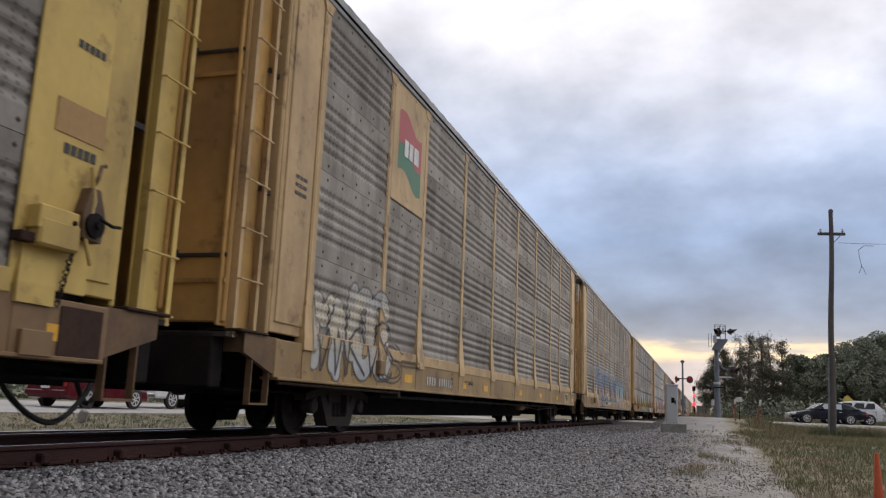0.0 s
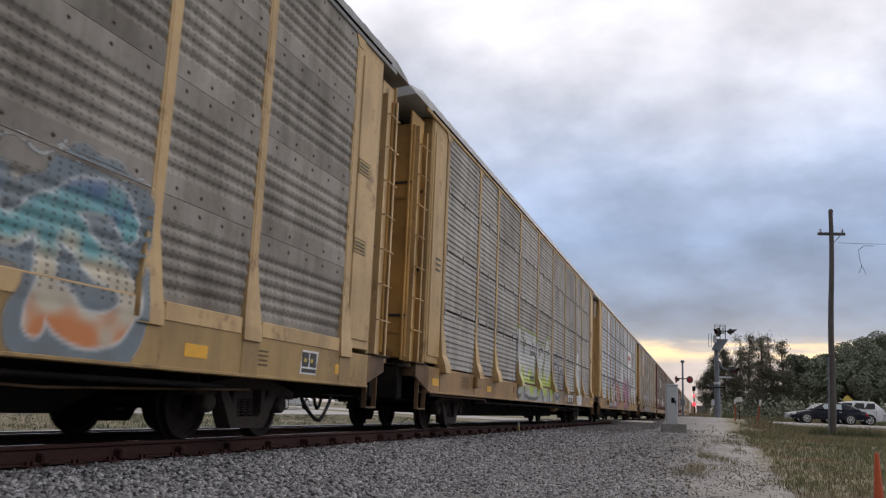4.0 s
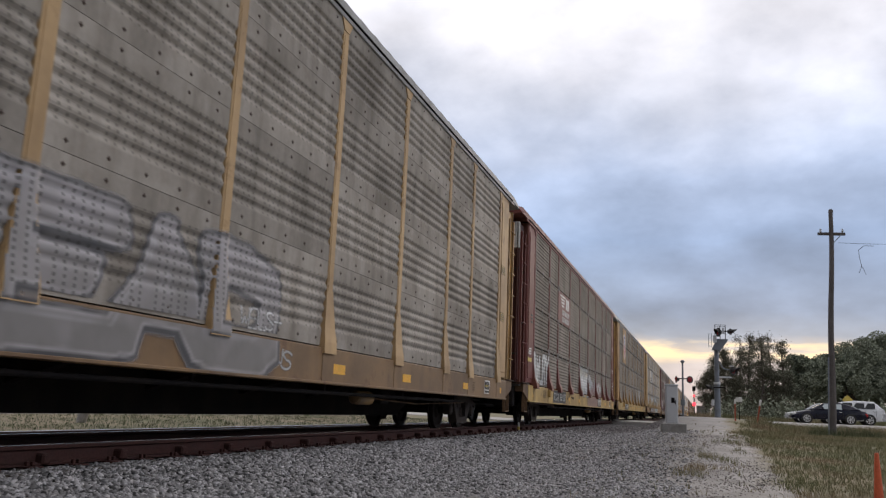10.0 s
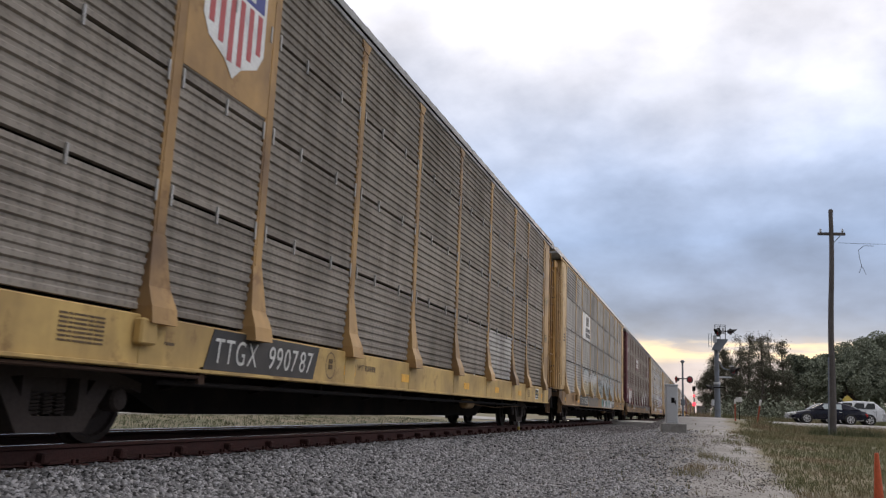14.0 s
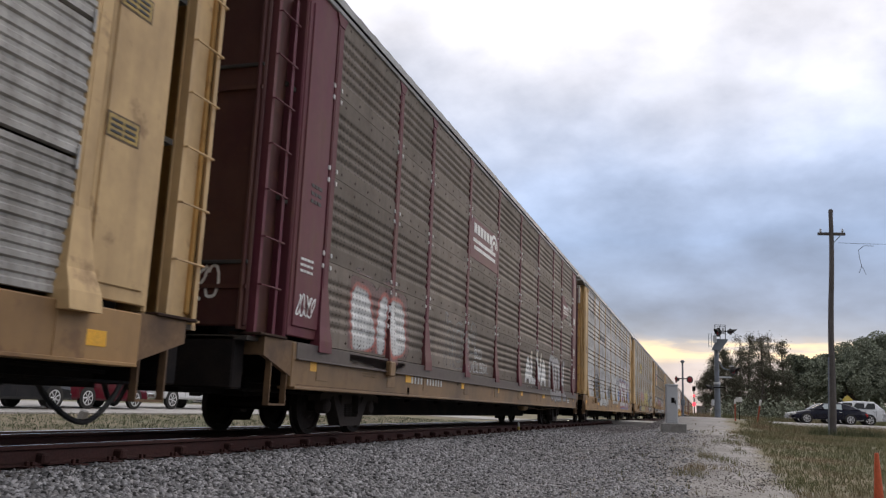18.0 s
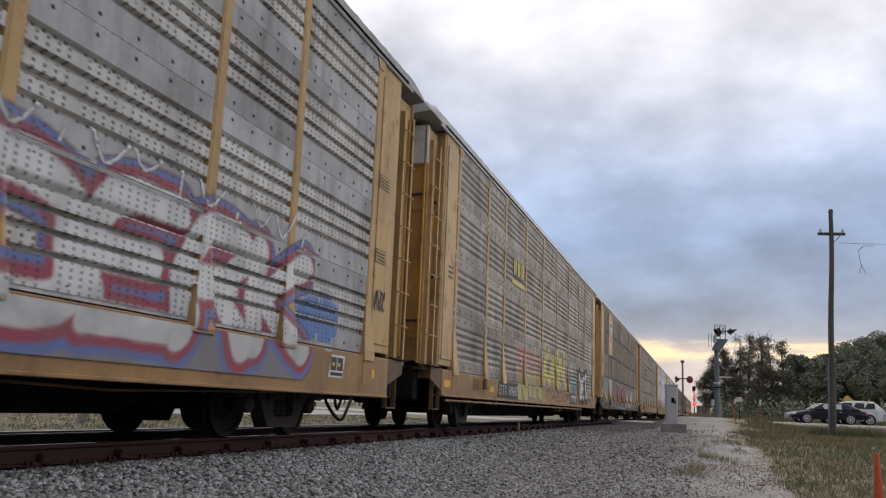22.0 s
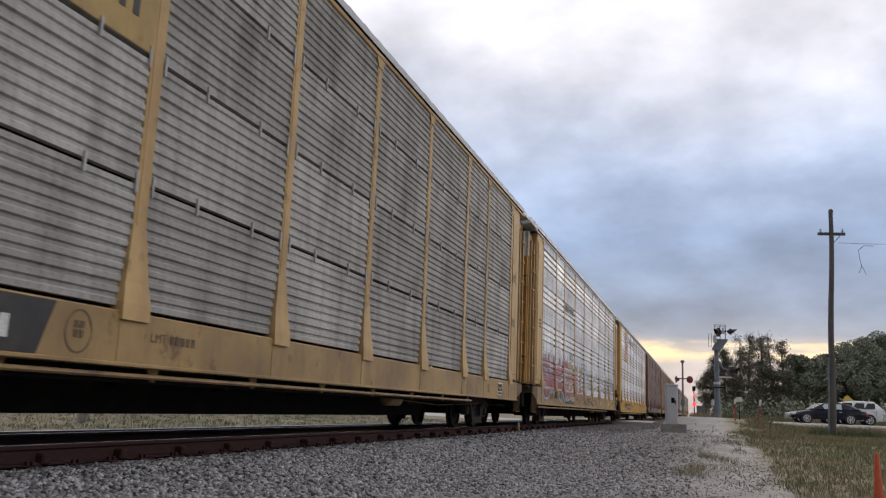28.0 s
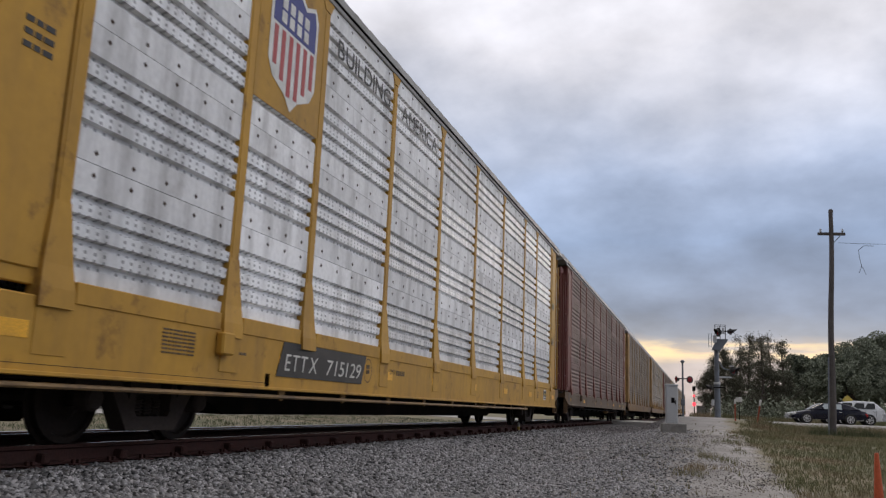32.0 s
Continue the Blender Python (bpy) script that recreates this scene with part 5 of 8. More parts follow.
# number in the train: style, body, sheets, sill, door, roof, toe plates, label
CARS = {
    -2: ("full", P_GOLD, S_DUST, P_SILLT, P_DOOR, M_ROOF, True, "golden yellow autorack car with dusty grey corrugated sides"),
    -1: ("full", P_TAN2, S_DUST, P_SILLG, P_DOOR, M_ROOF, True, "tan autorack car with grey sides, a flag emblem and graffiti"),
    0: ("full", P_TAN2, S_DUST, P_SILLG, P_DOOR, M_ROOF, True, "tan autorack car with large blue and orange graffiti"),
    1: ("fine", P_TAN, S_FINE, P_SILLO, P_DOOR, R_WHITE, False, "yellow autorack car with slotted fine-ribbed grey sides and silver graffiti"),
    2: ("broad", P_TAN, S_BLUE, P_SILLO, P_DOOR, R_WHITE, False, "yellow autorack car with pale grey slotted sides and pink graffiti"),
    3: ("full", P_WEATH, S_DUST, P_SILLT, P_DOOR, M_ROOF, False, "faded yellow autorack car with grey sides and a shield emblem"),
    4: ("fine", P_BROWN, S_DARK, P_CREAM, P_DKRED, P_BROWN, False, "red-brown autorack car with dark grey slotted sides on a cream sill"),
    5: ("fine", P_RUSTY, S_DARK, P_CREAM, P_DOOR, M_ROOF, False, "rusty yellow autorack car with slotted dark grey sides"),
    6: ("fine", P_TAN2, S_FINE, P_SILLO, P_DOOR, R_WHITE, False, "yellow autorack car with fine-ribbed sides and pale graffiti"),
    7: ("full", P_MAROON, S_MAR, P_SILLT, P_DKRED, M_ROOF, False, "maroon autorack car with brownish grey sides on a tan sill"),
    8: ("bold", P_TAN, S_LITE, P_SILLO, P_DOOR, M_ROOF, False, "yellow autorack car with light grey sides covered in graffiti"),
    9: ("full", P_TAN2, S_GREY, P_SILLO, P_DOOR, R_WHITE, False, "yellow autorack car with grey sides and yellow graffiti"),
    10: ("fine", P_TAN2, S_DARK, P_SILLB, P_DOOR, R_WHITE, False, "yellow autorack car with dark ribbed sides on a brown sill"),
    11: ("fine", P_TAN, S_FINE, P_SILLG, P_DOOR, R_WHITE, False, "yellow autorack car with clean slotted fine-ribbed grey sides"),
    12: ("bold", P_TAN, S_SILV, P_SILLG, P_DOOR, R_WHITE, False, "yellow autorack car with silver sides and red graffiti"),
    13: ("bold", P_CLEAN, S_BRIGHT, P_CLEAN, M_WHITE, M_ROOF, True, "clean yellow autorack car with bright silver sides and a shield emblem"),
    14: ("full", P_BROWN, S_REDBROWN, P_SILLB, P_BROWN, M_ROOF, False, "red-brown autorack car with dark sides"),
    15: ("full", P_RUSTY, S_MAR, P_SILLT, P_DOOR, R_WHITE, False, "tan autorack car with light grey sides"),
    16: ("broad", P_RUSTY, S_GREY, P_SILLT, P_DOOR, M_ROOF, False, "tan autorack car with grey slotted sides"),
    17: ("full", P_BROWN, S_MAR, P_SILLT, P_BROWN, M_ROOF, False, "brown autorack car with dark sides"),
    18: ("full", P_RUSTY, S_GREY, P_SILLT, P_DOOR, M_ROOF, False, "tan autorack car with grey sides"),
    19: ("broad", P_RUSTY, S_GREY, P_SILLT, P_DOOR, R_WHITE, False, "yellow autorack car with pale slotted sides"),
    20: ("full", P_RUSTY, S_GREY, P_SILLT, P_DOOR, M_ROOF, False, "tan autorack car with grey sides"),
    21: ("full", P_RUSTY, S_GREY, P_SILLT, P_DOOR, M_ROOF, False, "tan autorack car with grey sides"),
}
STRAIGHT_FEET = (2, 11)
TRAIN = {}
for k_, (st_, bo_, sh_, si_, do_, ro_, toe_, la_) in CARS.items():
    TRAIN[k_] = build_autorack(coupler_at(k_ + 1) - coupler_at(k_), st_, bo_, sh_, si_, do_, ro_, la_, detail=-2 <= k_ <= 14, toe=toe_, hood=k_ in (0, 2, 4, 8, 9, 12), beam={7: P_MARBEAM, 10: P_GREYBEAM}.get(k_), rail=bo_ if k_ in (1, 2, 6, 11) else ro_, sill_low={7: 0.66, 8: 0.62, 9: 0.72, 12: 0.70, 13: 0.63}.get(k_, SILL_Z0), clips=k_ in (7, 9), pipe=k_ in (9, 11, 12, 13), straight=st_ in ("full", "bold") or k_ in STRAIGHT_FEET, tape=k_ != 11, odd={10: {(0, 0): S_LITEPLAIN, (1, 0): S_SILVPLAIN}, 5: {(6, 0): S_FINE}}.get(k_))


def hand_brake(car, u, z, paint, box=True):
    """A ratchet brake on the corner: housing, pawl, lever, a bracket box beside it and a chain down to the sill."""
    x = HALF_W - 0.035
    hb = part("hand_brake", Geo().prism([(u - 0.10, z - 0.10), (u + 0.13, z - 0.12), (u + 0.16, z + 0.10), (u + 0.06, z + 0.34), (u - 0.05, z + 0.34), (u - 0.12, z + 0.12)], "x", x, x + 0.12), P_RUSTSILL, car, "grimy ratchet hand brake")
    part("ratchet", Geo().lathe([(x + 0.12, 0.11), (x + 0.15, 0.11), (x + 0.16, 0.04), (x + 0.19, 0.035)], "x", 14, at=(0, u + 0.02, z + 0.02)), M_STEEL_DARK, hb, "dark ratchet wheel")
    part("lever", Geo().tube([(x + 0.16, u + 0.05, z + 0.08), (x + 0.19, u + 0.17, z + 0.04), (x + 0.17, u + 0.30, z + 0.06)], 0.016, 6), M_STEEL_DARK, hb)
    part("pawl", Geo().tube([(x + 0.08, u - 0.02, z + 0.30), (x + 0.13, u + 0.0, z + 0.44), (x + 0.10, u + 0.06, z + 0.56), (x + 0.10, u + 0.11, z + 0.58)], 0.018, 6), P_RUSTSILL, hb)
    links = Geo()
    for q in range(14):
        zz, uu = z - 0.10 - 0.045 * q, u - 0.09 - 0.010 * q
        a = 0.022 if q % 2 else 0.006
        links.tube([(x + 0.06 + (0.02 if not q % 2 else 0), uu, zz + 0.03), (x + 0.06, uu + a, zz), (x + 0.06 + (0.02 if not q % 2 else 0), uu, zz - 0.03), (x + 0.04, uu - a, zz), (x + 0.06, uu, zz + 0.03)], 0.008, 4)
    part("chain", links, M_TRUCK, hb, "hanging steel chain")
    if box:
        bb = part("brake_bracket", Geo().box(x - 0.01, x + 0.15, u - 0.62, u - 0.18, z - 0.13, z + 0.07, bevel=0.012), paint, car, "boxed bracket beside the brake")
        part("bolt", Geo().lathe([(x + 0.145, 0.025), (x + 0.165, 0.02)], "x", 8, at=(0, u - 0.24, z - 0.02)), M_STEEL_DARK, bb)
        part("bracket_shelf", Geo().box(x - 0.01, x + 0.11, u - 0.74, u - 0.14, z - 0.25, z - 0.17, bevel=0.008), P_GRIME_SHADE, car, "sooty shelf under the bracket")


hand_brake(TRAIN[-2], 26.60, 1.88, P_GOLD)
hand_brake(TRAIN[12], 26.75, 1.55, P_TAN, False)
hand_brake(TRAIN[2], 26.70, 1.60, P_TAN, False)
part("corner_cover", Geo().box(FACE_X + 0.006, FACE_X + 0.030, 25.88, 26.74, 1.30, EAVE - 0.05, bevel=0.008), P_GOLD, TRAIN[-2], "golden sheet over the corner")
# added dark plate over the sill's end, standing for a shaded recess
part("sill_pocket", Geo().box(HALF_W - 0.02, HALF_W + 0.012, 26.45, 26.97, 0.74, 1.19, bevel=0.008), P_GRIME_SHADE, TRAIN[-2], "dark plate that stands for a shaded recess at the sill's end")
part("sill_lug", Geo().box(HALF_W, HALF_W + 0.05, 26.02, 26.36, 0.75, 0.96, bevel=0.01), P_SILLT, TRAIN[-2])


# ---- emblems, plates and graffiti of each car ----
def plate(car, u0, u1, z0=0.80, z1=1.06, text="", ground=True, label="black plate with pale lettering"):
    """The reporting mark on the sill: a black plate with its letters, or bars where they cannot be read."""
    w = u1 - u0
    p = car
    if ground:
        p = part("number_plate", Geo().prism([(u0, SILL_Z0 + 0.02), (u1 - 0.16, SILL_Z0 + 0.02), (u1, SILL_Z1 - 0.02), (u0 + 0.16, SILL_Z1 - 0.02)], "x", HALF_W, HALF_W + 0.009), M_BLACK, car, label)
    z0, z1 = max(z0, 0.86), min(z1, 1.14)
    if text:
        first, last = text.split()
        words(p, first, u0 + 0.07 * w, z0, z1 - z0, 0.33 * w, M_PALE_MARK, HALF_W + 0.013, lean=0.16)
        words(p, last, u0 + 0.50 * w, z0, z1 - z0, 0.43 * w, M_PALE_MARK, HALF_W + 0.013, lean=0.16)
        return
    cw = w * 0.042
    bars(p, u0 + w * 0.05, z0 + 0.02, [cw * 0.8] * 4 + [-w * 0.08] + [cw * 0.8] * 6, z1 - z0 - 0.04, cw * 0.95, M_PALE_MARK, HALF_W + 0.013)


def side_mark(car, u0, u1):
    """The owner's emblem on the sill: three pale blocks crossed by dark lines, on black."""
    p = part("mark_plate", Geo().prism([(u0, SILL_Z0 + 0.03), (u1 - 0.12, SILL_Z0 + 0.03), (u1, SILL_Z1 - 0.02), (u0 + 0.12, SILL_Z1 - 0.02)], "x", HALF_W, HALF_W + 0.009), M_BLACK, car)
    w = (u1 - u0) / 3.6
    for i in range(3):
        a = u0 + 0.16 + i * w
        g = Geo().prism([(a, 1.04), (a + w * 0.86, 1.04), (a + w * 0.90, 1.14), (a + 0.04, 1.14)], "x", HALF_W + 0.009, HALF_W + 0.012)
        g.prism([(a + w * 0.28, 0.85), (a + w * 0.58, 0.85), (a + w * 0.66, 1.04), (a + w * 0.34, 1.04)], "x", HALF_W + 0.009, HALF_W + 0.012)
        part("mark_block", g, M_PALE_MARK, p)


def logo_plate(car, u0, u1, z0, z1, material, label):
    return part("logo_panel", Geo().box(FACE_X, FACE_X + 0.010, u0, u1, z0, z1, bevel=0.003), material, car, label)


WHITE, PALE, BLK, GREYP = (0.70, 0.70, 0.68), (0.52, 0.52, 0.50), (0.02, 0.02, 0.022), (0.30, 0.30, 0.30)
BLUE, TEAL, ORANGE, RED, YELL, LIME, CREAM = (0.05, 0.12, 0.24), (0.12, 0.34, 0.36), (0.62, 0.20, 0.05), (0.38, 0.04, 0.06), (0.62, 0.52, 0.08), (0.45, 0.55, 0.05), (0.60, 0.52, 0.38)


def dress(k, *args, **more):
    graffiti(TRAIN[k], CARS[k][0], L_CAR, *args, toe=CARS[k][6], straight=CARS[k][0] in ("full", "bold") or k in STRAIGHT_FEET, **more)


# a flag in green, white and red
q = logo_plate(TRAIN[-1], 5.29, 7.05, 4.02, 6.20, P_TAN2, "tan panel with a small flag")
for i_, (mname, a_, b_) in enumerate((("emblem_green", 0.0, 0.36), ("emblem_red", 0.36, 1.0))):
    g_ = Geo()
    for j_ in range(10):
        s0, s1 = j_ / 10, (j_ + 1) / 10
        w0, w1 = 0.10 * math.sin(s0 * 6.0) - 0.22 * s0, 0.10 * math.sin(s1 * 6.0) - 0.22 * s1
        y0_, y1_ = 5.55 + 1.25 * s0, 5.55 + 1.25 * s1
        z0_, z1_ = (4.62, 5.10) if i_ == 0 else (5.10, 5.72)
        g_.add([(FACE_X + 0.013, y0_, z0_ + w0), (FACE_X + 0.013, y1_, z0_ + w1), (FACE_X + 0.013, y1_, z1_ + w1), (FACE_X + 0.013, y0_, z1_ + w0)], [(0, 1, 2, 3)])
    part("flag_field", g_, MATS[mname], q)
bars(q, 5.85, 4.93, [0.20, 0.20, 0.26], 0.32, 0.06, M_WHITE, FACE_X + 0.02, name="flag_lettering")

bars(TRAIN[-2], 26.30, 3.42, [0.05] * 5, 0.07, 0.02, M_BLACK, HALF_W - 0.014)
part("builder_plate", Geo().box(HALF_W - 0.02, HALF_W - 0.012, 26.15, 26.75, 2.62, 2.92, bevel=0.004), P_RUSTY, TRAIN[-2], "brown oblong plate on the end panel")
bars(TRAIN[-2], 26.28, 2.46, [0.06] * 5, 0.09, 0.02, M_BLACK, HALF_W - 0.014)
part("hand_brake", Geo().box(HALF_W - 0.02, HALF_W + 0.12, 26.0, 26.45, 1.62, 1.85, bevel=0.02).tube([(HALF_W + 0.06, 26.55, 2.4), (HALF_W + 0.08, 26.6, 2.1), (HALF_W + 0.06, 26.55, 1.8), (HALF_W + 0.10, 26.62, 1.55)], 0.02, 6), P_GOLD, TRAIN[-2], "small box and chain of the hand brake")


q = logo_plate(TRAIN[2], 18.70, 21.36, 3.80, 4.97, M_WHITE, "white panel with red lettering")
bars(q, 18.95, 4.30, [0.10, 0.16] * 4, 0.30, 0.12, MATS["emblem_red"], FACE_X + 0.016, name="logo_lettering")
part("logo_line", Geo().box(FACE_X + 0.010, FACE_X + 0.014, 18.85, 21.2, 4.12, 4.17), M_BLACK, q)

logo_plate(TRAIN[3], 5.29, 7.05, 3.90, 6.20, P_TAN2, "tan panel behind the shield emblem")
shield(TRAIN[3], 6.2, 4.98, 1.25, 1.75)

q = logo_plate(TRAIN[4], 7.22, 9.92, 3.77, 4.97, P_BROWN, "red-brown panel with white stripes and lettering")
for j_ in range(4):
    part("stripe", Geo().box(FACE_X + 0.010, FACE_X + 0.014, 7.5 + 0.12 * j_, 8.7 - 0.1 * j_, 4.80 - 0.12 * j_, 4.86 - 0.12 * j_), M_WHITE, q)
bars(q, 8.85, 4.42, [0.30, 0.30], 0.42, 0.08, M_WHITE, FACE_X + 0.016, name="logo_lettering")
bars(q, 7.95, 4.12, [0.07] * 12, 0.20, 0.08, M_WHITE, FACE_X + 0.016, rows=2, lead=0.26, name="logo_lettering")

logo_plate(TRAIN[5], 5.29, 7.05, 3.90, 6.20, P_RUSTY, "rusty yellow panel behind the shield emblem")
shield(TRAIN[5], 6.2, 5.0, 1.3, 1.75)

q = logo_plate(TRAIN[6], 7.22, 9.92, 3.77, 4.97, M_WHITE, "white panel with dark lettering")
bars(q, 8.45, 4.42, [0.34, 0.34], 0.42, 0.08, M_BLACK, FACE_X + 0.016, name="logo_lettering")
bars(q, 8.25, 4.14, [0.065] * 11, 0.19, 0.07, M_BLACK, FACE_X + 0.016, rows=2, lead=0.25, name="logo_lettering")

q = logo_plate(TRAIN[7], 10.08, 12.80, 3.95, 4.93, P_MAROON, "maroon panel with a cream track emblem")
bars(q, 10.35, 4.58, [0.24] * 6, 0.24, 0.06, MATS["white_paint"], FACE_X + 0.016, name="logo_lettering")
for j_ in range(2):
    part("stripe", Geo().box(FACE_X + 0.010, FACE_X + 0.014, 10.3 + 0.1 * j_, 12.5, 4.36 - 0.17 * j_, 4.45 - 0.17 * j_), M_WHITE, q)
g_ = Geo()
for r0_, r1_ in ((0.12, 0.20), (0.27, 0.36)):
    for j_ in range(10):
        a0, a1 = radians(-30 + 21 * j_), radians(-30 + 21 * (j_ + 1))
        g_.add([(FACE_X + 0.013, 12.35 - r * math.cos(a), 4.55 + r * math.sin(a)) for r, a in ((r0_, a0), (r1_, a0), (r1_, a1), (r0_, a1))], [(0, 1, 2, 3)])
part("track_emblem", g_, M_WHITE, q)
rs_ = np.random.RandomState(77)
edge_ = [(23.56, 3.94), (23.56, 4.90)] + [(23.85 + 0.11 * i_, 4.86 - 0.03 * i_ + 0.05 * rs_.rand()) for i_ in range(9)]
edge_ += [(24.88 + 0.16 * rs_.rand(), 4.52 - 0.07 * i_) for i_ in range(5)] + [(24.80 - 0.12 * i_, 4.18 - 0.03 * i_ + 0.07 * rs_.rand()) for i_ in range(9)]
q = part("logo_panel", Geo().prism(edge_, "x", FACE_X, FACE_X + 0.010), P_MAROON, TRAIN[7], "peeling maroon patch with white print")
bars(q, 23.78, 4.42, [0.07] * 6 + [-0.06] + [0.07] * 4, 0.11, 0.035, M_WHITE, FACE_X + 0.014, name="slogan_lettering")
for j_ in range(2):
    part("stripe", Geo().box(FACE_X + 0.010, FACE_X + 0.014, 23.74, 24.92 - 0.04 * j_, 4.32 - 0.09 * j_, 4.35 - 0.09 * j_), M_WHITE, q)
for i_ in range(26):
    # flakes of white left where the paint has come off
    cu, cz, cr = 24.95 + 0.85 * rs_.rand(), 4.62 - 0.75 * rs_.rand(), 0.02 + 0.055 * rs_.rand()
    part("paint_flake", Geo().prism([(cu + cr * (0.5 + rs_.rand()) * math.cos(a_), cz + cr * (0.6 + 1.1 * rs_.rand()) * math.sin(a_)) for a_ in [k_ * 0.8976 for k_ in range(7)]], "x", FACE_X + 0.001, FACE_X + 0.005), M_PALE if i_ % 3 else M_WHITE, q)

bars(TRAIN[8], 7.35, 4.28, [0.07, 0.16, 0.07, 0.05, 0.07, 0.05, 0.16, 0.06, 0.06, 0.06, 0.16, 0.09], 0.26, 0.10, M_GREYLET, FACE_X + 0.012, name="logo_lettering")
q = TRAIN[9]
bars(q, 8.15, 4.26, [0.40, 0.40, 0.40], 0.50, 0.14, M_BLACK, FACE_X + 0.010, name="logo_edge", label="dark edge of a logo block")
bars(q, 8.20, 4.31, [0.14, 0.14, -0.12, 0.14, 0.14, -0.12, 0.14, 0.14], 0.42, 0.05, M_PAPER, FACE_X + 0.016, name="logo_lettering", label="large yellow logo block")
part("logo_line", Geo().box(FACE_X + 0.006, FACE_X + 0.012, 8.0, 9.85, 4.02, 4.14), M_PAPER, q)

logo_plate(TRAIN[10], 5.29, 7.05, 3.78, 6.20, P_TAN2, "tan panel behind the shield emblem")
shield(TRAIN[10], 6.28, 4.92, 1.15, 1.70)

q = logo_plate(TRAIN[11], 7.22, 9.92, 3.77, 4.97, P_CREAM, "cream-yellow panel with dark lettering")
bars(q, 7.55, 4.45, [0.09] * 11, 0.24, 0.11, M_BLACK, FACE_X + 0.016, rows=2, lead=0.40, name="logo_lettering")

bars(TRAIN[12], 7.35, 4.36, [0.07, 0.16, 0.07, 0.05, 0.07, 0.05, 0.16, 0.06, 0.06, 0.06, 0.16, 0.09], 0.27, 0.10, M_GREYLET, FACE_X + 0.012, name="logo_lettering")

logo_plate(TRAIN[13], 5.29, 7.05, 4.10, 6.20, P_CLEAN, "clean yellow panel behind the shield emblem")
shield(TRAIN[13], 6.2, 5.1, 1.3, 1.75)
words(TRAIN[13], "BUILDING", 7.55, 5.55, 0.30, 2.2, M_BLACK, FACE_X + 0.008)
words(TRAIN[13], "AMERICA", 10.35, 5.55, 0.30, 2.1, M_BLACK, FACE_X + 0.008)


# ---- sprayed pieces and reporting marks ----
SILVER, LILAC, OCHRE, MAROON, SALMON, DKBLUE, SKY = (0.44, 0.44, 0.44), (0.46, 0.40, 0.43), (0.46, 0.33, 0.12), (0.22, 0.035, 0.055), (0.50, 0.20, 0.15), (0.045, 0.11, 0.20), (0.34, 0.46, 0.50)
plate(TRAIN[-1], 7.47, 9.6, ground=False)
dress(-1, "MNOG", 2.6, 5.5, 0.80, 2.40, [PALE, CREAM, (0.42, 0.40, 0.36)], BLK, None, None, fat=0.20, rim=0.014, seed=1, opaque=0.8)
dress(-1, "VWKVS", 2.6, 5.6, 0.85, 1.9, BLK, fat=0.035, rim=0.0, seed=3, soft=False, skip=1.2)
dress(-1, "S-", 5.2, 7.0, 0.85, 1.6, None, BLK, fat=0.05, rim=0.016, seed=2)

plate(TRAIN[0], 7.50, 9.75, 0.82, 1.12, "TTGX 994915")
dress(0, "O", 6.35, 7.75, 0.80, 2.75, [ORANGE, CREAM, BLUE, BLUE], WHITE, None, DKBLUE, fat=0.17, rim=0.024, seed=4, shadow=MAROON)
dress(0, "ARTAR", 6.9, 16.0, 1.20, 2.72, [DKBLUE, BLUE, (0.07, 0.17, 0.30)], WHITE, None, None, fat=0.15, rim=0.022, seed=5, wash=((0.055, 0.13, 0.21), 1.36))
dress(0, "VTIWVATIR", 7.1, 16.0, 1.16, 1.85, [ORANGE, MAROON, CREAM, (0.30, 0.10, 0.16), CREAM], PALE, fat=0.16, rim=0.014, seed=2, each=True, soft=False)
dress(0, "ORTO", 9.9, 16.0, 0.80, 1.2, [MAROON, CREAM, BLUE], CREAM, fat=0.14, rim=0.012, seed=3)
dress(0, "SVWCSVVRSC", 7.4, 16.0, 2.42, 3.05, WHITE, fat=0.032, rim=0.0, seed=6, uneven=0.5)
dress(0, "ATOMS", 16.1, 21.2, 0.85, 2.45, [ORANGE, CREAM, TEAL, BLUE], WHITE, None, (0.10, 0.16, 0.20), fat=0.13, rim=0.022, seed=7)
dress(0, "WVSWV", 16.1, 21.2, 2.30, 2.75, PALE, fat=0.035, rim=0.0, seed=9, uneven=0.5)

dress(1, "NEXA", 9.9, 15.5, 0.80, 2.92, [SILVER, LIME, PALE, SILVER, PALE], (0.03, 0.03, 0.03), LIME, None, fat=0.19, rim=0.035, rim2=0.05, seed=8, soft=False, shadow=(0.05, 0.05, 0.05), wash=((0.30, 0.30, 0.30), 1.22))
dress(1, "Oh", 15.9, 18.5, 0.82, 2.4, (0.08, 0.08, 0.09), WHITE, BLK, None, fat=0.07, rim=0.03, rim2=0.035, seed=10)
dress(1, "!", 21.5, 22.95, 0.78, 2.95, WHITE, PALE, fat=0.24, rim=0.01, seed=11, skip=0.75, uneven=0.0)
dress(1, "hnRn", 22.75, 25.6, 0.82, 2.75, None, WHITE, fat=0.10, rim=0.014, seed=13)
side_mark(TRAIN[1], 18.95, 20.75)

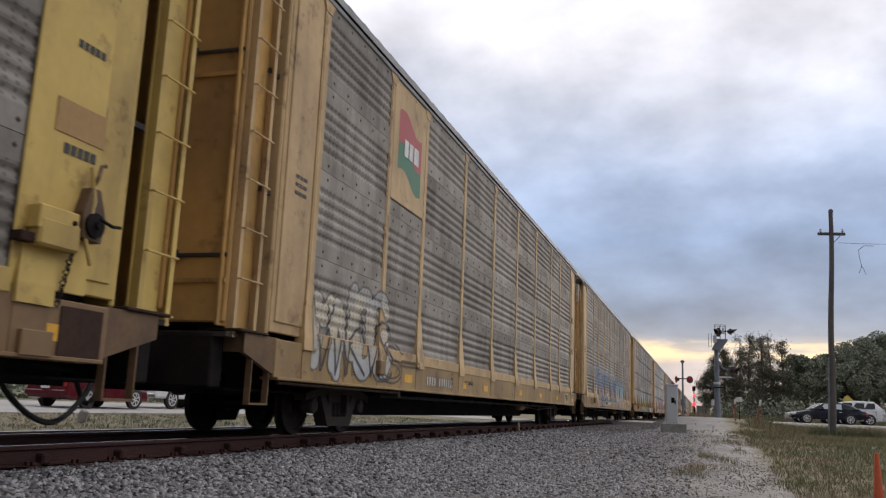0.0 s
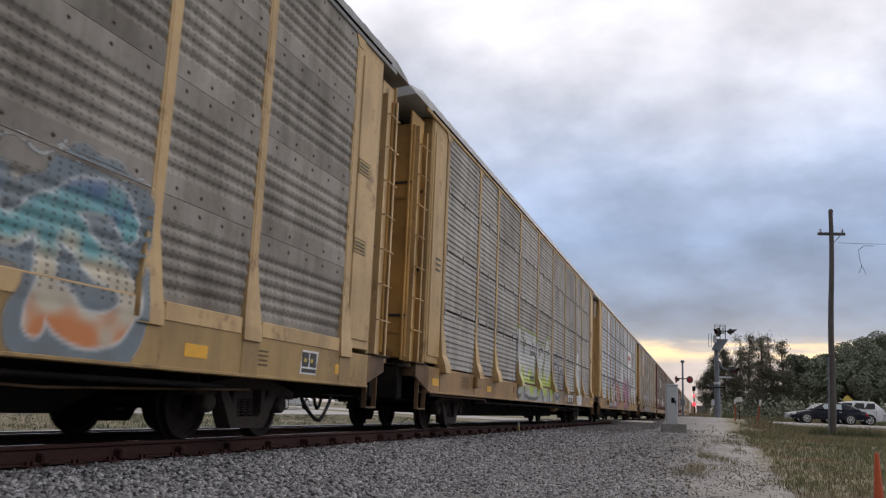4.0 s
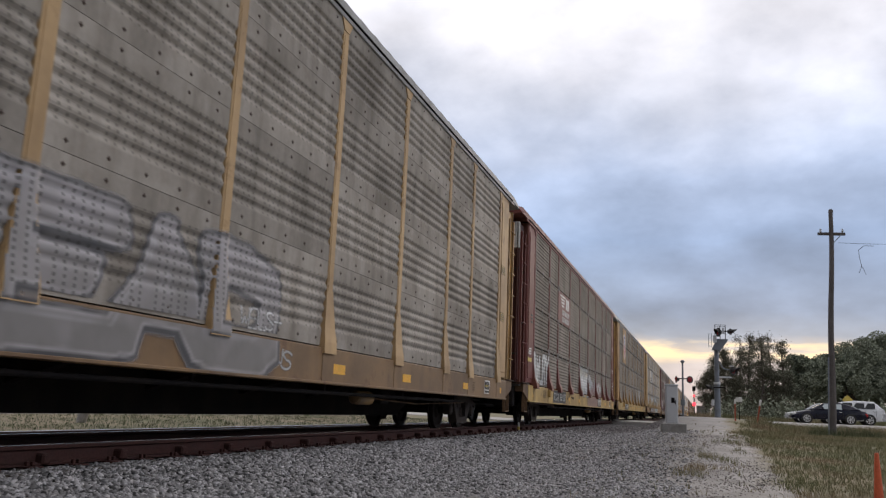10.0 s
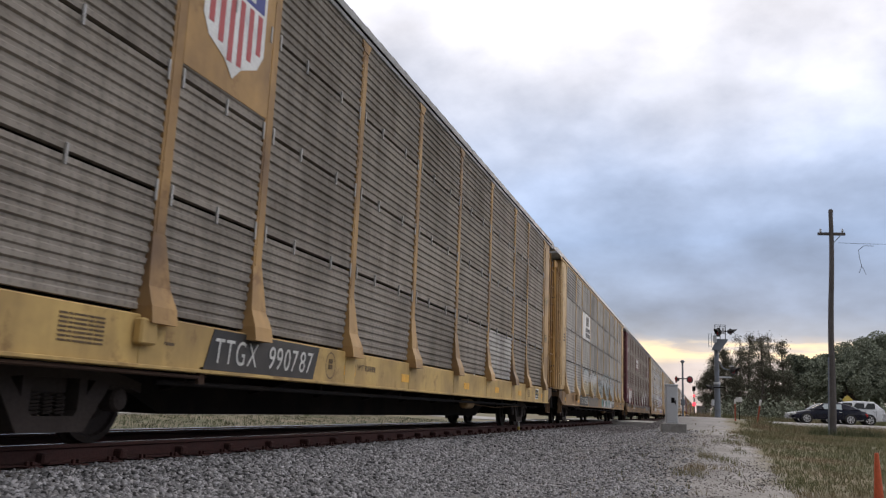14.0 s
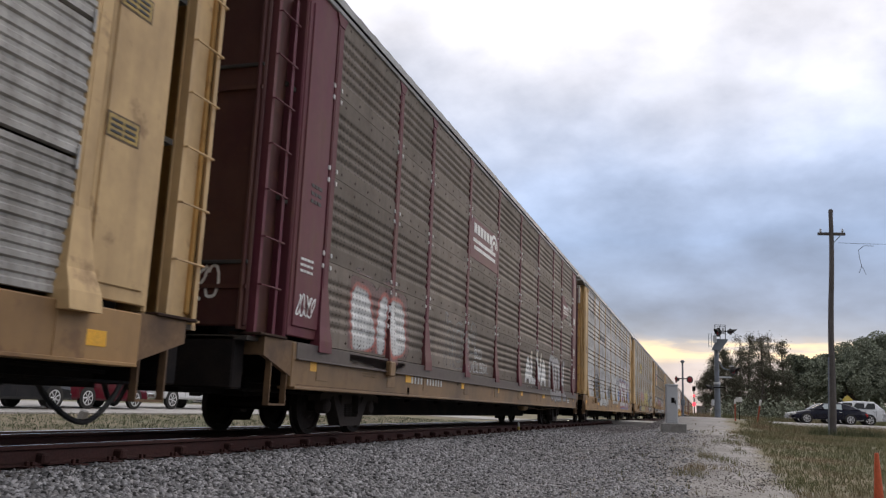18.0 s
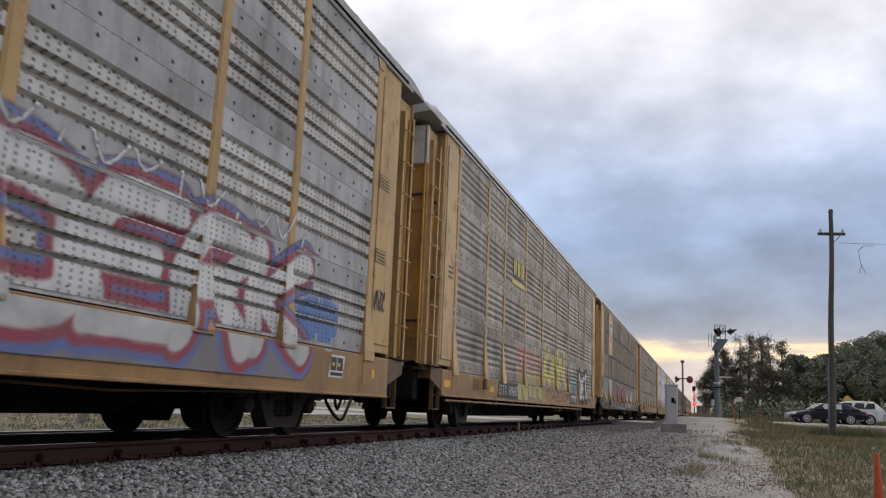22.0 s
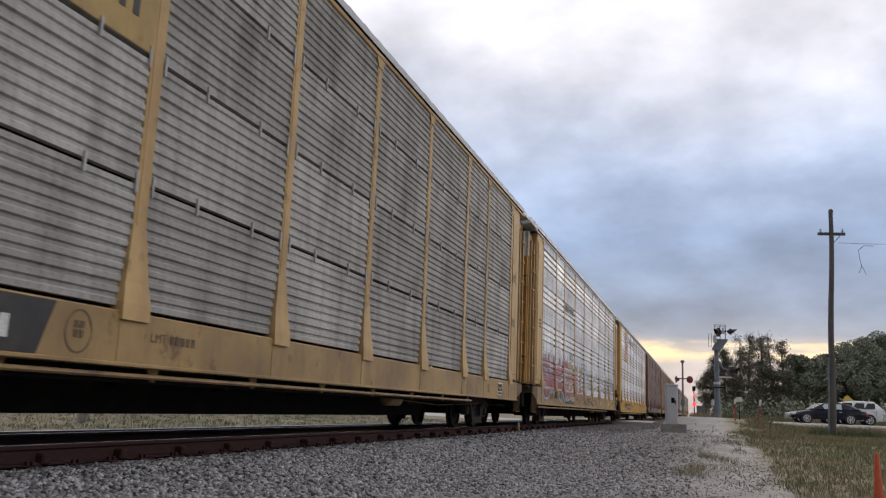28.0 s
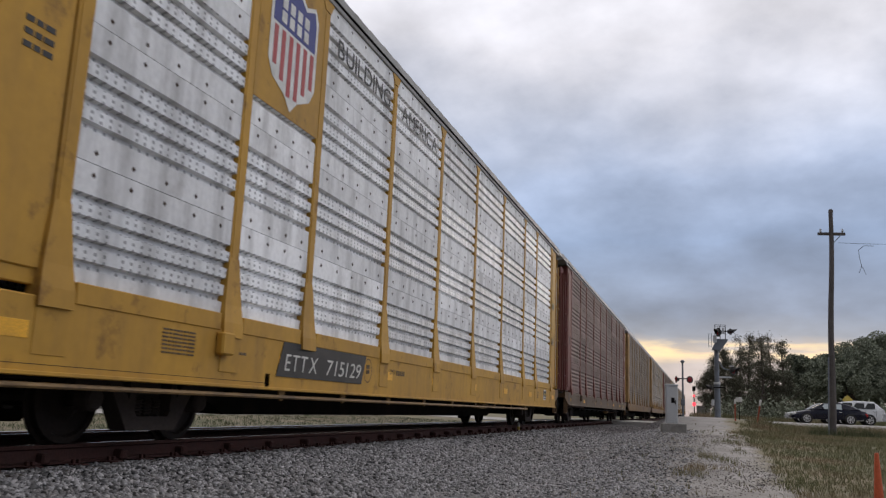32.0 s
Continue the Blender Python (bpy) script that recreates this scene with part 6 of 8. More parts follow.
plate(TRAIN[2], 5.90, 7.85, 0.86, 1.12)
dress(2, "ASH", 7.75, 10.2, 0.84, 2.44, [LILAC, PALE, LILAC], (0.10, 0.07, 0.08), None, (0.24, 0.06, 0.07), fat=0.17, rim=0.03, seed=14)
dress(2, "EN", 10.15, 12.15, 0.90, 2.42, [RED, (0.40, 0.08, 0.06)], (0.46, 0.52, 0.30), None, None, fat=0.20, rim=0.04, seed=15, soft=False)
dress(2, "GIN", 15.35, 19.3, 0.82, 2.92, [(0.52, 0.13, 0.23), (0.22, 0.12, 0.30), (0.42, 0.11, 0.22)], (0.02, 0.016, 0.02), (0.36, 0.48, 0.28), None, fat=0.20, rim=0.035, rim2=0.03, seed=16, each=True, shadow=(0.015, 0.013, 0.016), uneven=0.05, skip=1.28, deep=0.20)
dress(2, "GTS8", 19.65, 21.3, 1.42, 2.35, BLK, fat=0.055, rim=0.0, seed=17)

plate(TRAIN[3], 6.2, 9.0, 0.86, 1.10)
dress(3, "OEAD", 8.2, 14.1, 0.80, 2.36, [(0.20, 0.185, 0.175), (0.27, 0.25, 0.245), (0.33, 0.305, 0.31)], (0.46, 0.43, 0.43), (0.05, 0.05, 0.055), None, fat=0.12, rim=0.022, rim2=0.05, seed=18, soft=False, shadow=(0.03, 0.03, 0.035))
dress(3, "WELS-", 13.35, 14.35, 1.30, 1.58, WHITE, fat=0.06, rim=0.0, seed=19)
dress(3, "LEARNS", 13.1, 14.6, 0.86, 1.14, PALE, fat=0.06, rim=0.0, seed=20)

plate(TRAIN[4], 5.9, 8.9, 0.86, 1.14, "TTGX 961908")
dress(4, "BWURY", 2.45, 5.15, 1.30, 2.42, [PALE, WHITE], (0.08, 0.075, 0.07), None, None, fat=0.15, rim=0.012, seed=21, soft=False)
dress(4, "HAWE", 13.1, 15.5, 1.32, 2.36, [PALE, WHITE, CREAM], (0.05, 0.05, 0.045), None, PALE, fat=0.20, rim=0.022, seed=22)
dress(4, "OnI", 15.8, 18.5, 1.30, 2.25, [(0.28, 0.14, 0.13), (0.40, 0.42, 0.44), PALE], (0.22, 0.10, 0.09), None, None, fat=0.16, rim=0.02, seed=23, wash=((0.19, 0.085, 0.07), 1.95))
dress(4, "MOB", 18.7, 21.0, 1.30, 2.10, [(0.24, 0.11, 0.10), PALE, (0.27, 0.12, 0.11)], (0.30, 0.22, 0.20), None, None, fat=0.14, rim=0.02, seed=24, wash=((0.17, 0.08, 0.07), 1.95))
dress(4, "-", 15.2, 19.1, 0.80, 1.2, (0.30, 0.17, 0.12), fat=0.05, seed=25, wash=((0.30, 0.17, 0.12), 1.3))
side_mark(TRAIN[4], 19.1, 20.6)

plate(TRAIN[5], 6.1, 8.9, 0.86, 1.14, "TTGX 990787")

plate(TRAIN[6], 6.2, 9.0, 0.84, 1.16, "TTGX 159586")
dress(6, "CAM", 7.75, 12.5, 1.28, 2.45, [OCHRE, (0.42, 0.34, 0.20), PALE, (0.40, 0.46, 0.46)], (0.04, 0.04, 0.04), None, None, fat=0.20, rim=0.03, seed=26)
dress(6, "VAVAA", 9.0, 12.8, 0.78, 1.22, (0.20, 0.16, 0.12), (0.03, 0.03, 0.03), fat=0.20, rim=0.03, seed=27, soft=False, wash=((0.20, 0.16, 0.125), 1.3))
dress(6, "IO", 12.75, 14.9, 1.30, 2.30, (0.30, 0.36, 0.345), None, None, None, fat=0.34, rim=0.0, seed=28, opaque=0.7, uneven=0.3)
dress(6, "SMSWNMS", 13.25, 14.75, 1.75, 2.20, (0.05, 0.045, 0.05), fat=0.09, rim=0.0, seed=81, skip=1.7, uneven=0.5)
dress(6, "WSNMSWM", 13.25, 14.7, 1.30, 1.80, (0.05, 0.045, 0.05), fat=0.09, rim=0.0, seed=83, skip=1.7, uneven=0.5)
dress(6, "MWKSNA", 15.0, 19.6, 1.26, 2.62, [(0.44, 0.45, 0.44), (0.36, 0.45, 0.43), (0.50, 0.51, 0.50), (0.30, 0.42, 0.40)], (0.035, 0.035, 0.035), None, None, fat=0.13, rim=0.040, seed=29, shadow=(0.03, 0.03, 0.03), soft=False, skip=1.15)
dress(6, "VANVAS", 15.6, 19.2, 1.30, 1.75, (0.035, 0.035, 0.035), fat=0.07, rim=0.0, seed=86, skip=1.2, uneven=0.5)
dress(6, "SVSNWSVIS", 14.35, 19.15, 0.80, 1.24, [(0.10, 0.34, 0.28), (0.03, 0.03, 0.03), WHITE, (0.03, 0.03, 0.03), (0.13, 0.37, 0.30), (0.42, 0.43, 0.42)], (0.035, 0.035, 0.035), fat=0.17, rim=0.02, seed=30, each=True, wash=((0.40, 0.42, 0.41), 1.3), skip=1.4)
dress(6, "nn", 19.3, 20.8, 1.3, 2.4, [PALE, GREYP], (0.16, 0.16, 0.16), None, None, fat=0.18, rim=0.02, seed=31)
side_mark(TRAIN[6], 19.15, 20.75)

plate(TRAIN[7], 6.1, 8.5, 0.80, 1.02, ground=False)
dress(7, "BIB", 3.6, 5.95, 1.28, 2.36, [PALE, WHITE, PALE], (0.24, 0.24, 0.24), (0.42, 0.07, 0.045), (0.16, 0.05, 0.04), fat=0.19, rim=0.02, rim2=0.06, seed=32)
dress(7, "hCnP", 8.4, 11.0, 1.25, 2.45, None, PALE, fat=0.12, rim=0.013, seed=33)
dress(7, "BUCO", 10.8, 11.45, 1.62, 1.90, WHITE, fat=0.07, rim=0.0, seed=34)
dress(7, "NEOLIBERAL", 10.55, 12.1, 1.30, 1.58, WHITE, fat=0.07, rim=0.0, seed=35)
dress(7, "ALWA", 16.7, 20.25, 1.15, 2.42, [PALE, WHITE, CREAM], (0.05, 0.045, 0.045), None, None, fat=0.15, rim=0.02, seed=36)
dress(7, "OODH!", 20.9, 24.35, 0.82, 2.42, [(0.20, 0.19, 0.19), (0.30, 0.28, 0.285), (0.36, 0.34, 0.345)], (0.58, 0.56, 0.55), (0.06, 0.055, 0.055), None, fat=0.135, rim=0.014, rim2=0.05, seed=37)

dress(8, "OD", 4.9, 7.1, 1.05, 2.25, (0.03, 0.03, 0.032), PALE, None, None, fat=0.34, rim=0.016, seed=38)
dress(8, "WVK", 5.3, 6.8, 2.2, 2.55, BLK, fat=0.08, rim=0.0, seed=39)
dress(8, "CnAnh", 7.1, 11.2, 0.84, 2.05, [PALE, WHITE], (0.03, 0.03, 0.03), None, None, fat=0.21, rim=0.017, seed=40, opaque=0.8)
plate(TRAIN[8], 8.1, 9.9, 0.86, 1.10, ground=False)
dress(8, "WKWM", 11.2, 12.9, 1.32, 2.12, BLK, fat=0.10, rim=0.0, seed=41, soft=False)
dress(8, "CSOnh", 13.5, 17.2, 1.0, 2.75, [PALE, WHITE, WHITE], (0.025, 0.025, 0.025), None, None, fat=0.20, rim=0.022, seed=42)
dress(8, "RINGO", 16.45, 17.4, 2.14, 2.48, BLK, fat=0.07, rim=0.0, seed=43)
dress(8, "JACK", 16.9, 17.6, 1.78, 2.10, BLK, fat=0.07, rim=0.0, seed=44)
dress(8, "*", 17.3, 18.4, 1.25, 1.95, (0.07, 0.19, 0.48), WHITE, fat=0.26, rim=0.02, seed=45, soft=False)
dress(8, "DERK", 18.2, 23.9, 0.86, 2.60, [PALE, WHITE, WHITE], (0.30, 0.035, 0.065), (0.10, 0.15, 0.36), None, fat=0.130, rim=0.115, rim2=0.085, seed=46, wash=((0.20, 0.19, 0.20), 1.22))
dress(8, "VIVVIVIVVI", 18.4, 24.0, 2.35, 3.0, WHITE, fat=0.035, rim=0.0, seed=47, uneven=0.6)
dress(8, "*", 23.7, 24.95, 1.25, 2.1, (0.07, 0.19, 0.48), WHITE, fat=0.26, rim=0.02, seed=48, soft=False)

plate(TRAIN[9], 6.4, 9.0, 0.84, 1.12, "ETTX 909687")
dress(9, "VERKEN", 2.7, 4.0, 1.45, 2.05, PALE, fat=0.06, rim=0.0, seed=49)
dress(9, "RTAP", 9.0, 13.5, 0.80, 2.44, [YELL, (0.48, 0.36, 0.07), SALMON, SALMON], WHITE, None, None, fat=0.17, rim=0.022, seed=50, shadow=(0.13, 0.10, 0.24), soft=False, wash=((0.38, 0.32, 0.08), 1.22))
dress(9, "KASNL", 13.3, 18.6, 1.15, 2.85, [OCHRE, YELL, YELL, (0.60, 0.54, 0.16)], (0.12, 0.04, 0.08), PALE, None, fat=0.17, rim=0.035, rim2=0.018, seed=51)
dress(9, "TAEKF", 13.5, 18.8, 0.80, 1.22, (0.20, 0.06, 0.06), (0.50, 0.32, 0.14), fat=0.10, rim=0.014, seed=52, wash=((0.44, 0.21, 0.05), 1.24))
dress(9, "V", 17.6, 19.05, 0.80, 2.1, (0.17, 0.04, 0.07), SKY, None, None, fat=0.24, rim=0.014, seed=53)
dress(9, "SPECIAL", 19.25, 20.85, 1.30, 1.90, (0.10, 0.30, 0.27), (0.06, 0.10, 0.10), None, (0.14, 0.30, 0.27), fat=0.15, rim=0.012, seed=54)
dress(9, "SAFE", 21.45, 24.05, 1.02, 2.22, WHITE, (0.02, 0.02, 0.02), None, (0.02, 0.02, 0.02), fat=0.17, rim=0.035, seed=55)
dress(9, "WELKS", 24.2, 25.9, 1.25, 1.85, PALE, fat=0.05, rim=0.0, seed=56)
side_mark(TRAIN[9], 18.95, 20.8)

plate(TRAIN[10], 5.9, 9.1, 0.82, 1.08, "ETTX 82042", ground=False)
dress(10, "WKSX", 7.5, 9.0, 1.35, 2.2, PALE, fat=0.05, rim=0.0, seed=57)
dress(10, "RUMKB", 9.2, 15.2, 0.86, 2.38, [BLK, MAROON, (0.27, 0.035, 0.06), (0.27, 0.035, 0.06)], WHITE, SKY, None, fat=0.18, rim=0.022, rim2=0.05, seed=58, soft=False)
dress(10, "PASKWR", 15.6, 22.0, 0.82, 2.3, [PALE, WHITE, GREYP], BLK, None, None, fat=0.14, rim=0.03, seed=59)

plate(TRAIN[11], 6.3, 9.0, 0.86, 1.08)

plate(TRAIN[12], 7.25, 9.7, 0.82, 1.08, "ETTX 704058")
dress(12, "SWMKG", 2.55, 8.4, 0.82, 2.52, [(0.03, 0.03, 0.05), RED, (0.40, 0.05, 0.07), RED], WHITE, (0.12, 0.20, 0.34), None, fat=0.16, rim=0.035, rim2=0.04, seed=60)
dress(12, "SPRLK", 8.35, 12.2, 0.95, 2.46, [(0.44, 0.13, 0.07), SALMON, OCHRE], (0.05, 0.05, 0.045), (0.42, 0.46, 0.16), None, fat=0.18, rim=0.018, rim2=0.03, seed=61)
dress(12, "WMI", 8.5, 9.5, 2.45, 2.9, BLK, fat=0.06, rim=0.0, seed=62)
dress(12, "OP", 11.9, 13.5, 1.30, 2.74, None, (0.07, 0.17, 0.42), fat=0.10, rim=0.03, seed=63)
for i_, (a_, b_, n_) in enumerate(((13.7, 15.8, 6), (15.9, 18.2, 6), (18.45, 21.3, 8), (21.35, 23.15, 7), (23.35, 25.45, 8))):
    dress(12, "MWMVMWMN"[:n_], a_, b_, 1.82, 2.52, (0.03, 0.03, 0.03), fat=0.042, rim=0.0, seed=64 + i_, skip=1.5, uneven=0.5)
    dress(12, "WNMMVMWM"[:n_], a_, b_, 1.30, 2.10, (0.04, 0.04, 0.04), fat=0.038, rim=0.0, seed=74 + i_, skip=1.6, uneven=0.7)
dress(12, "ENRA", 18.15, 18.75, 1.12, 1.42, BLK, fat=0.07, rim=0.0, seed=80, skip=1.3)
dress(12, "BALUM", 12.2, 13.95, 0.80, 1.20, (0.06, 0.045, 0.05), fat=0.08, rim=0.0, seed=70)
dress(12, "ERALURN", 13.95, 17.1, 0.79, 1.14, (0.06, 0.045, 0.05), fat=0.07, rim=0.0, seed=71)

plate(TRAIN[13], 6.3, 9.2, 0.86, 1.08, "ETTX 715129")
words(TRAIN[4], "20687", 1.55, 2.20, 0.14, 0.46, M_PALE_MARK, HALF_W - 0.030)
part("placard", Geo().box(HALF_W - 0.036, HALF_W - 0.028, 1.52, 2.06, 1.96, 2.08), M_PAPER, TRAIN[4], "yellow strip placard")


def scrawl(car, u, z, w, h, x, material, seed, end=False, thick=0.022):
    """A quick tag in spray paint: a swinging line on the corner panel, or on the end door (then u runs across the car)."""
    rs = np.random.RandomState(seed)
    n = 5
    for k in range(n):
        cx = u + w * (k + 0.5) / n
        pts = []
        ph, ex = rs.rand() * 6, 0.6 + 0.6 * rs.rand()
        for i in range(13):
            a = i / 12
            pts.append((cx + w / n * 0.55 * math.sin(ph + a * 7 * ex), z + h * (0.1 + 0.8 * (0.5 + 0.5 * math.cos(a * 5.5 + ph)) + 0.1 * rs.rand())))
        g, m = Geo(), len(pts)
        side = []
        for i, (a, b) in enumerate(pts):
            (a0, b0), (a1, b1) = pts[max(i - 1, 0)], pts[min(i + 1, m - 1)]
            ln = math.hypot(a1 - a0, b1 - b0) + 1e-6
            ox, oz = -(b1 - b0) / ln * thick, (a1 - a0) / ln * thick
            side += [(a + ox, b + oz), (a - ox, b - oz)]
        g.add([(c, x, e) if end else (x, c, e) for c, e in side], [(2 * i, 2 * i + 1, 2 * i + 3, 2 * i + 2) for i in range(m - 1)])
        part("sprayed_stroke", g, material, car, "quick sprayed tag")


PANEL_X = HALF_W - 0.030
scrawl(TRAIN[10], 1.62, 1.70, 0.62, 0.75, PANEL_X, M_BLACK, 1)
scrawl(TRAIN[10], 0.25, 1.75, 0.85, 1.0, 0.552, M_BLACK, 2, True, 0.03)
scrawl(TRAIN[8], L_CAR - 2.25, 1.95, 0.45, 0.4, PANEL_X, M_BLACK, 3)
scrawl(TRAIN[7], 0.15, 1.6, 0.8, 0.5, 0.552, M_WHITE, 4, True, 0.02)
scrawl(TRAIN[7], 1.62, 1.55, 0.55, 0.35, PANEL_X, M_WHITE, 5, thick=0.014)
for k_ in (4, 7):
    bars(TRAIN[k_], 1.66, 2.35, [0.08, 0.06, 0.1, 0.07], 0.035, 0.02, M_WHITE, PANEL_X, rows=3, lead=0.08)
    bars(TRAIN[k_], L_CAR - 2.2, 2.2, [0.08, 0.06, 0.1, 0.07], 0.035, 0.02, M_WHITE, PANEL_X, rows=5, lead=0.09)


# ---- crossing and verge ----
M_ROAD = mat("road_concrete", (0.36, 0.34, 0.315), 0.9, dirt=0.4, dirt_col=(0.2, 0.185, 0.17), scale=0.5, fine=18, bump=0.25)
M_CONC = mat("concrete_block", (0.27, 0.26, 0.245), 0.9, dirt=0.4, scale=3, fine=30, bump=0.3)
M_CABINET = mat("cabinet_paint", (0.55, 0.57, 0.60), 0.5, 0.1, dirt=0.3, dirt_col=(0.35, 0.34, 0.33), scale=2, bump=0.06)
M_POLEWOOD = mat("pole_wood", (0.125, 0.112, 0.110), 0.95, dirt=0.5, dirt_col=(0.065, 0.056, 0.054), scale=3, fine=22, bump=0.8, streak=0.4)
M_GALV = mat("galvanised_mast", (0.20, 0.225, 0.26), 0.55, 0.3, dirt=0.3, scale=2)
M_CONE = mat("cone_orange", (0.60, 0.12, 0.05), 0.6, dirt=0.3, dirt_col=(0.3, 0.06, 0.03), scale=8)
M_REDLAMP = flat("lamp_red_lit", (1.0, 0.04, 0.06), 0.3, emit=3.0)
M_LENS = flat("lamp_lens", (0.25, 0.022, 0.028), 0.2)


def road_z(x, y):
    near = abs(x - TRACK_X)
    w = smooth_step(2.2, 7.5, near)
    return 0.0 * (1 - w) + (ground_z(x, y) + 0.03) * w


def strip(name, xs, ys, hz, material, label, bend=lambda x: 0.0):
    v = [(x, y - bend(x) * (70 - y) / 20.5, 0) for y in ys for x in xs]
    v = [(x, y, hz(x, y)) for x, y, z in v] + [(x, y, hz(x, y) - 0.7) for x, y, z in v]
    k, n = len(xs), len(xs) * len(ys)
    f = [(j * k + i, j * k + i + 1, j * k + k + i + 1, j * k + k + i) for j in range(len(ys) - 1) for i in range(k - 1)]
    m = len(ys) - 1
    f += [(i, i + n, i + 1 + n, i + 1) for i in range(k - 1)] + [(m * k + i + 1, m * k + i + 1 + n, m * k + i + n, m * k + i) for i in range(k - 1)]
    f += [(j * k, (j + 1) * k, (j + 1) * k + n, j * k + n) for j in range(m)] + [((j + 1) * k - 1, (j + 1) * k - 1 + n, (j + 2) * k - 1 + n, (j + 2) * k - 1) for j in range(m)]
    return solid(name, mesh_of(name, v, f, material, False), None, label, "road", kind="structure")


strip("road", [-120, -60, -40, -30, -22, -16] + [-13 + i for i in range(20)] + [9, 14, 22, 40, 80, 160], [49.5, 52, 55, 58, 62, 66, 70], road_z, M_ROAD, "pale worn road that crosses the track", lambda x: -7.5 + 10.5 * smooth_step(1.5, 8.5, x))
strip("back_road", [-29, -25.5, -22, -18.9], [-120, -40, -10, 0, 10, 20, 30, 40, 49.4], lambda x, y: ground_z(x, y) + 0.05, M_ROAD, "pale road beyond the track")

cab = thing("relay_cabinet", "pale grey steel relay cabinet on a concrete block", "cabinet", at=pose(-1.02, 30.0, -0.10, 0, 0, 6))
part("block", Geo().box(-0.38, 0.44, -0.36, 0.36, -0.15, 0.34, bevel=0.02), M_CONC, cab, "rough grey concrete block")
part("housing", Geo().box(-0.22, 0.17, -0.24, 0.24, 0.34, 1.60, bevel=0.015).box(-0.24, 0.19, -0.27, 0.26, 1.60, 1.65, bevel=0.01), M_CABINET, cab)
dr = part("door", Geo().box(-0.19, 0.14, -0.252, -0.240, 0.42, 1.55, bevel=0.006), M_CABINET, cab)
part("handle", Geo().box(0.07, 0.10, -0.28, -0.252, 0.98, 1.12, bevel=0.008), M_BLACK, dr, "dark latch")
part("label_plate", Geo().box(-0.05, 0.06, -0.257, -0.252, 1.02, 1.20), M_STEEL_DARK, dr, "small dark worn label")

pole = thing("utility_pole", "tall weathered wooden utility pole with a short crossarm", "utility pole", at=pose(5.55, 42.0, -0.1, 0, 2.0, 0))
part("shaft", Geo().tube([(0.03 * math.sin(i * 0.8), 0, -0.4 + i * 0.9) for i in range(13)], [0.155 - 0.005 * i for i in range(13)], 12), M_POLEWOOD, pole)
part("crossarm", Geo().box(-0.58, 0.62, -0.06, 0.06, 9.25, 9.38, bevel=0.015), M_POLEWOOD, pole)
part("brace", Geo().tube([(0.05, -0.1, 8.8), (0.42, -0.08, 9.25)], 0.018, 6), M_GALV, pole)
part("pole_cap", Geo().lathe([(10.35, 0.11), (10.48, 0.10), (10.52, 0.04)], "z", 10), M_POLEWOOD, pole)
for xx in (-0.45, 0.5):
    part("insulator", Geo().lathe([(9.38, 0.03), (9.44, 0.06), (9.48, 0.035), (9.54, 0.05), (9.57, 0.02)], "z", 8, at=(xx, 0, 0)), M_CABINET, pole)
part("conduit", Geo().tube([(-0.17, -0.14, 0.0), (-0.16, -0.14, 3.5)], 0.03, 6), M_GALV, pole)
wires = thing("overhead_wire", "thin dark wire that hangs from the pole", "wire", at=(6.0, 42.0, 9.1))
part("span", Geo().tube([(0.15 + 17.0 * i / 24, -0.15 - 6.0 * i / 24, -0.35 - 0.9 * (i / 24) ** 0.8 - 0.25 * math.sin(math.pi * i / 24)) for i in range(25)], 0.009, 5), M_BLACK, wires)
part("loose_end", Geo().tube([(1.55, -0.6, -0.62), (1.15, -0.6, -0.60), (0.92, -0.6, -0.80), (0.95, -0.6, -1.20), (1.02, -0.6, -1.55), (0.90, -0.6, -1.85)], 0.012, 5).tube([(1.0, -0.6, -1.5), (1.12, -0.6, -1.75), (1.18, -0.6, -1.95)], 0.010, 5), M_BLACK, wires, "loose dangling end of wire")

cone = thing("traffic_cone", "orange plastic traffic cone standing in grass", "traffic cone", at=(1.74, 10.0, -0.52))
part("base", Geo().box(-0.18, 0.18, -0.18, 0.18, 0.0, 0.04, bevel=0.015), M_CONE, cone)
part("cone_body", Geo().lathe([(0.04, 0.062), (0.06, 0.058), (0.35, 0.042), (0.66, 0.024), (0.70, 0.022), (0.715, 0.016)], "z", 20), M_CONE, cone)


def flasher_mast(x, y, z, h, cross, label):
    m = thing("crossing_signal", label, "crossing signal", at=(x, y, z))
    part("mast", Geo().lathe([(0, 0.16), (0.04, 0.16), (0.05, 0.065), (h, 0.055)], "z", 10), M_GALV, m)
    part("finial", Geo().lathe([(h, 0.05), (h + 0.03, 0.11), (h + 0.10, 0.13), (h + 0.17, 0.10), (h + 0.20, 0.03)], "z", 12), M_GALV, m, "round bell on top")
    part("light_bar", Geo().box(-0.50, 0.50, -0.03, 0.03, cross - 0.03, cross + 0.03), M_STEEL_DARK, m)
    for s, turn in ((-0.40, -72), (0.44, 28)):
        hd = part("light_head", Geo().lathe([(-0.01, 0.12), (-0.01, 0.23), (0.01, 0.23), (0.03, 0.13), (0.18, 0.10), (0.20, 0.03)], "y", 18), M_BLACK, m, at=pose(s, -0.12, cross - 0.06, 0, 0, turn))
        part("lens", Geo().lathe([(-0.05, 0.02), (-0.035, 0.13), (-0.012, 0.165)], "y", 14), M_LENS, hd, "dark red lens")
    part("base_box", Geo().box(-0.13, 0.13, -0.16, 0.12, 0.75, 1.15, bevel=0.03), M_GALV, m)
    return m


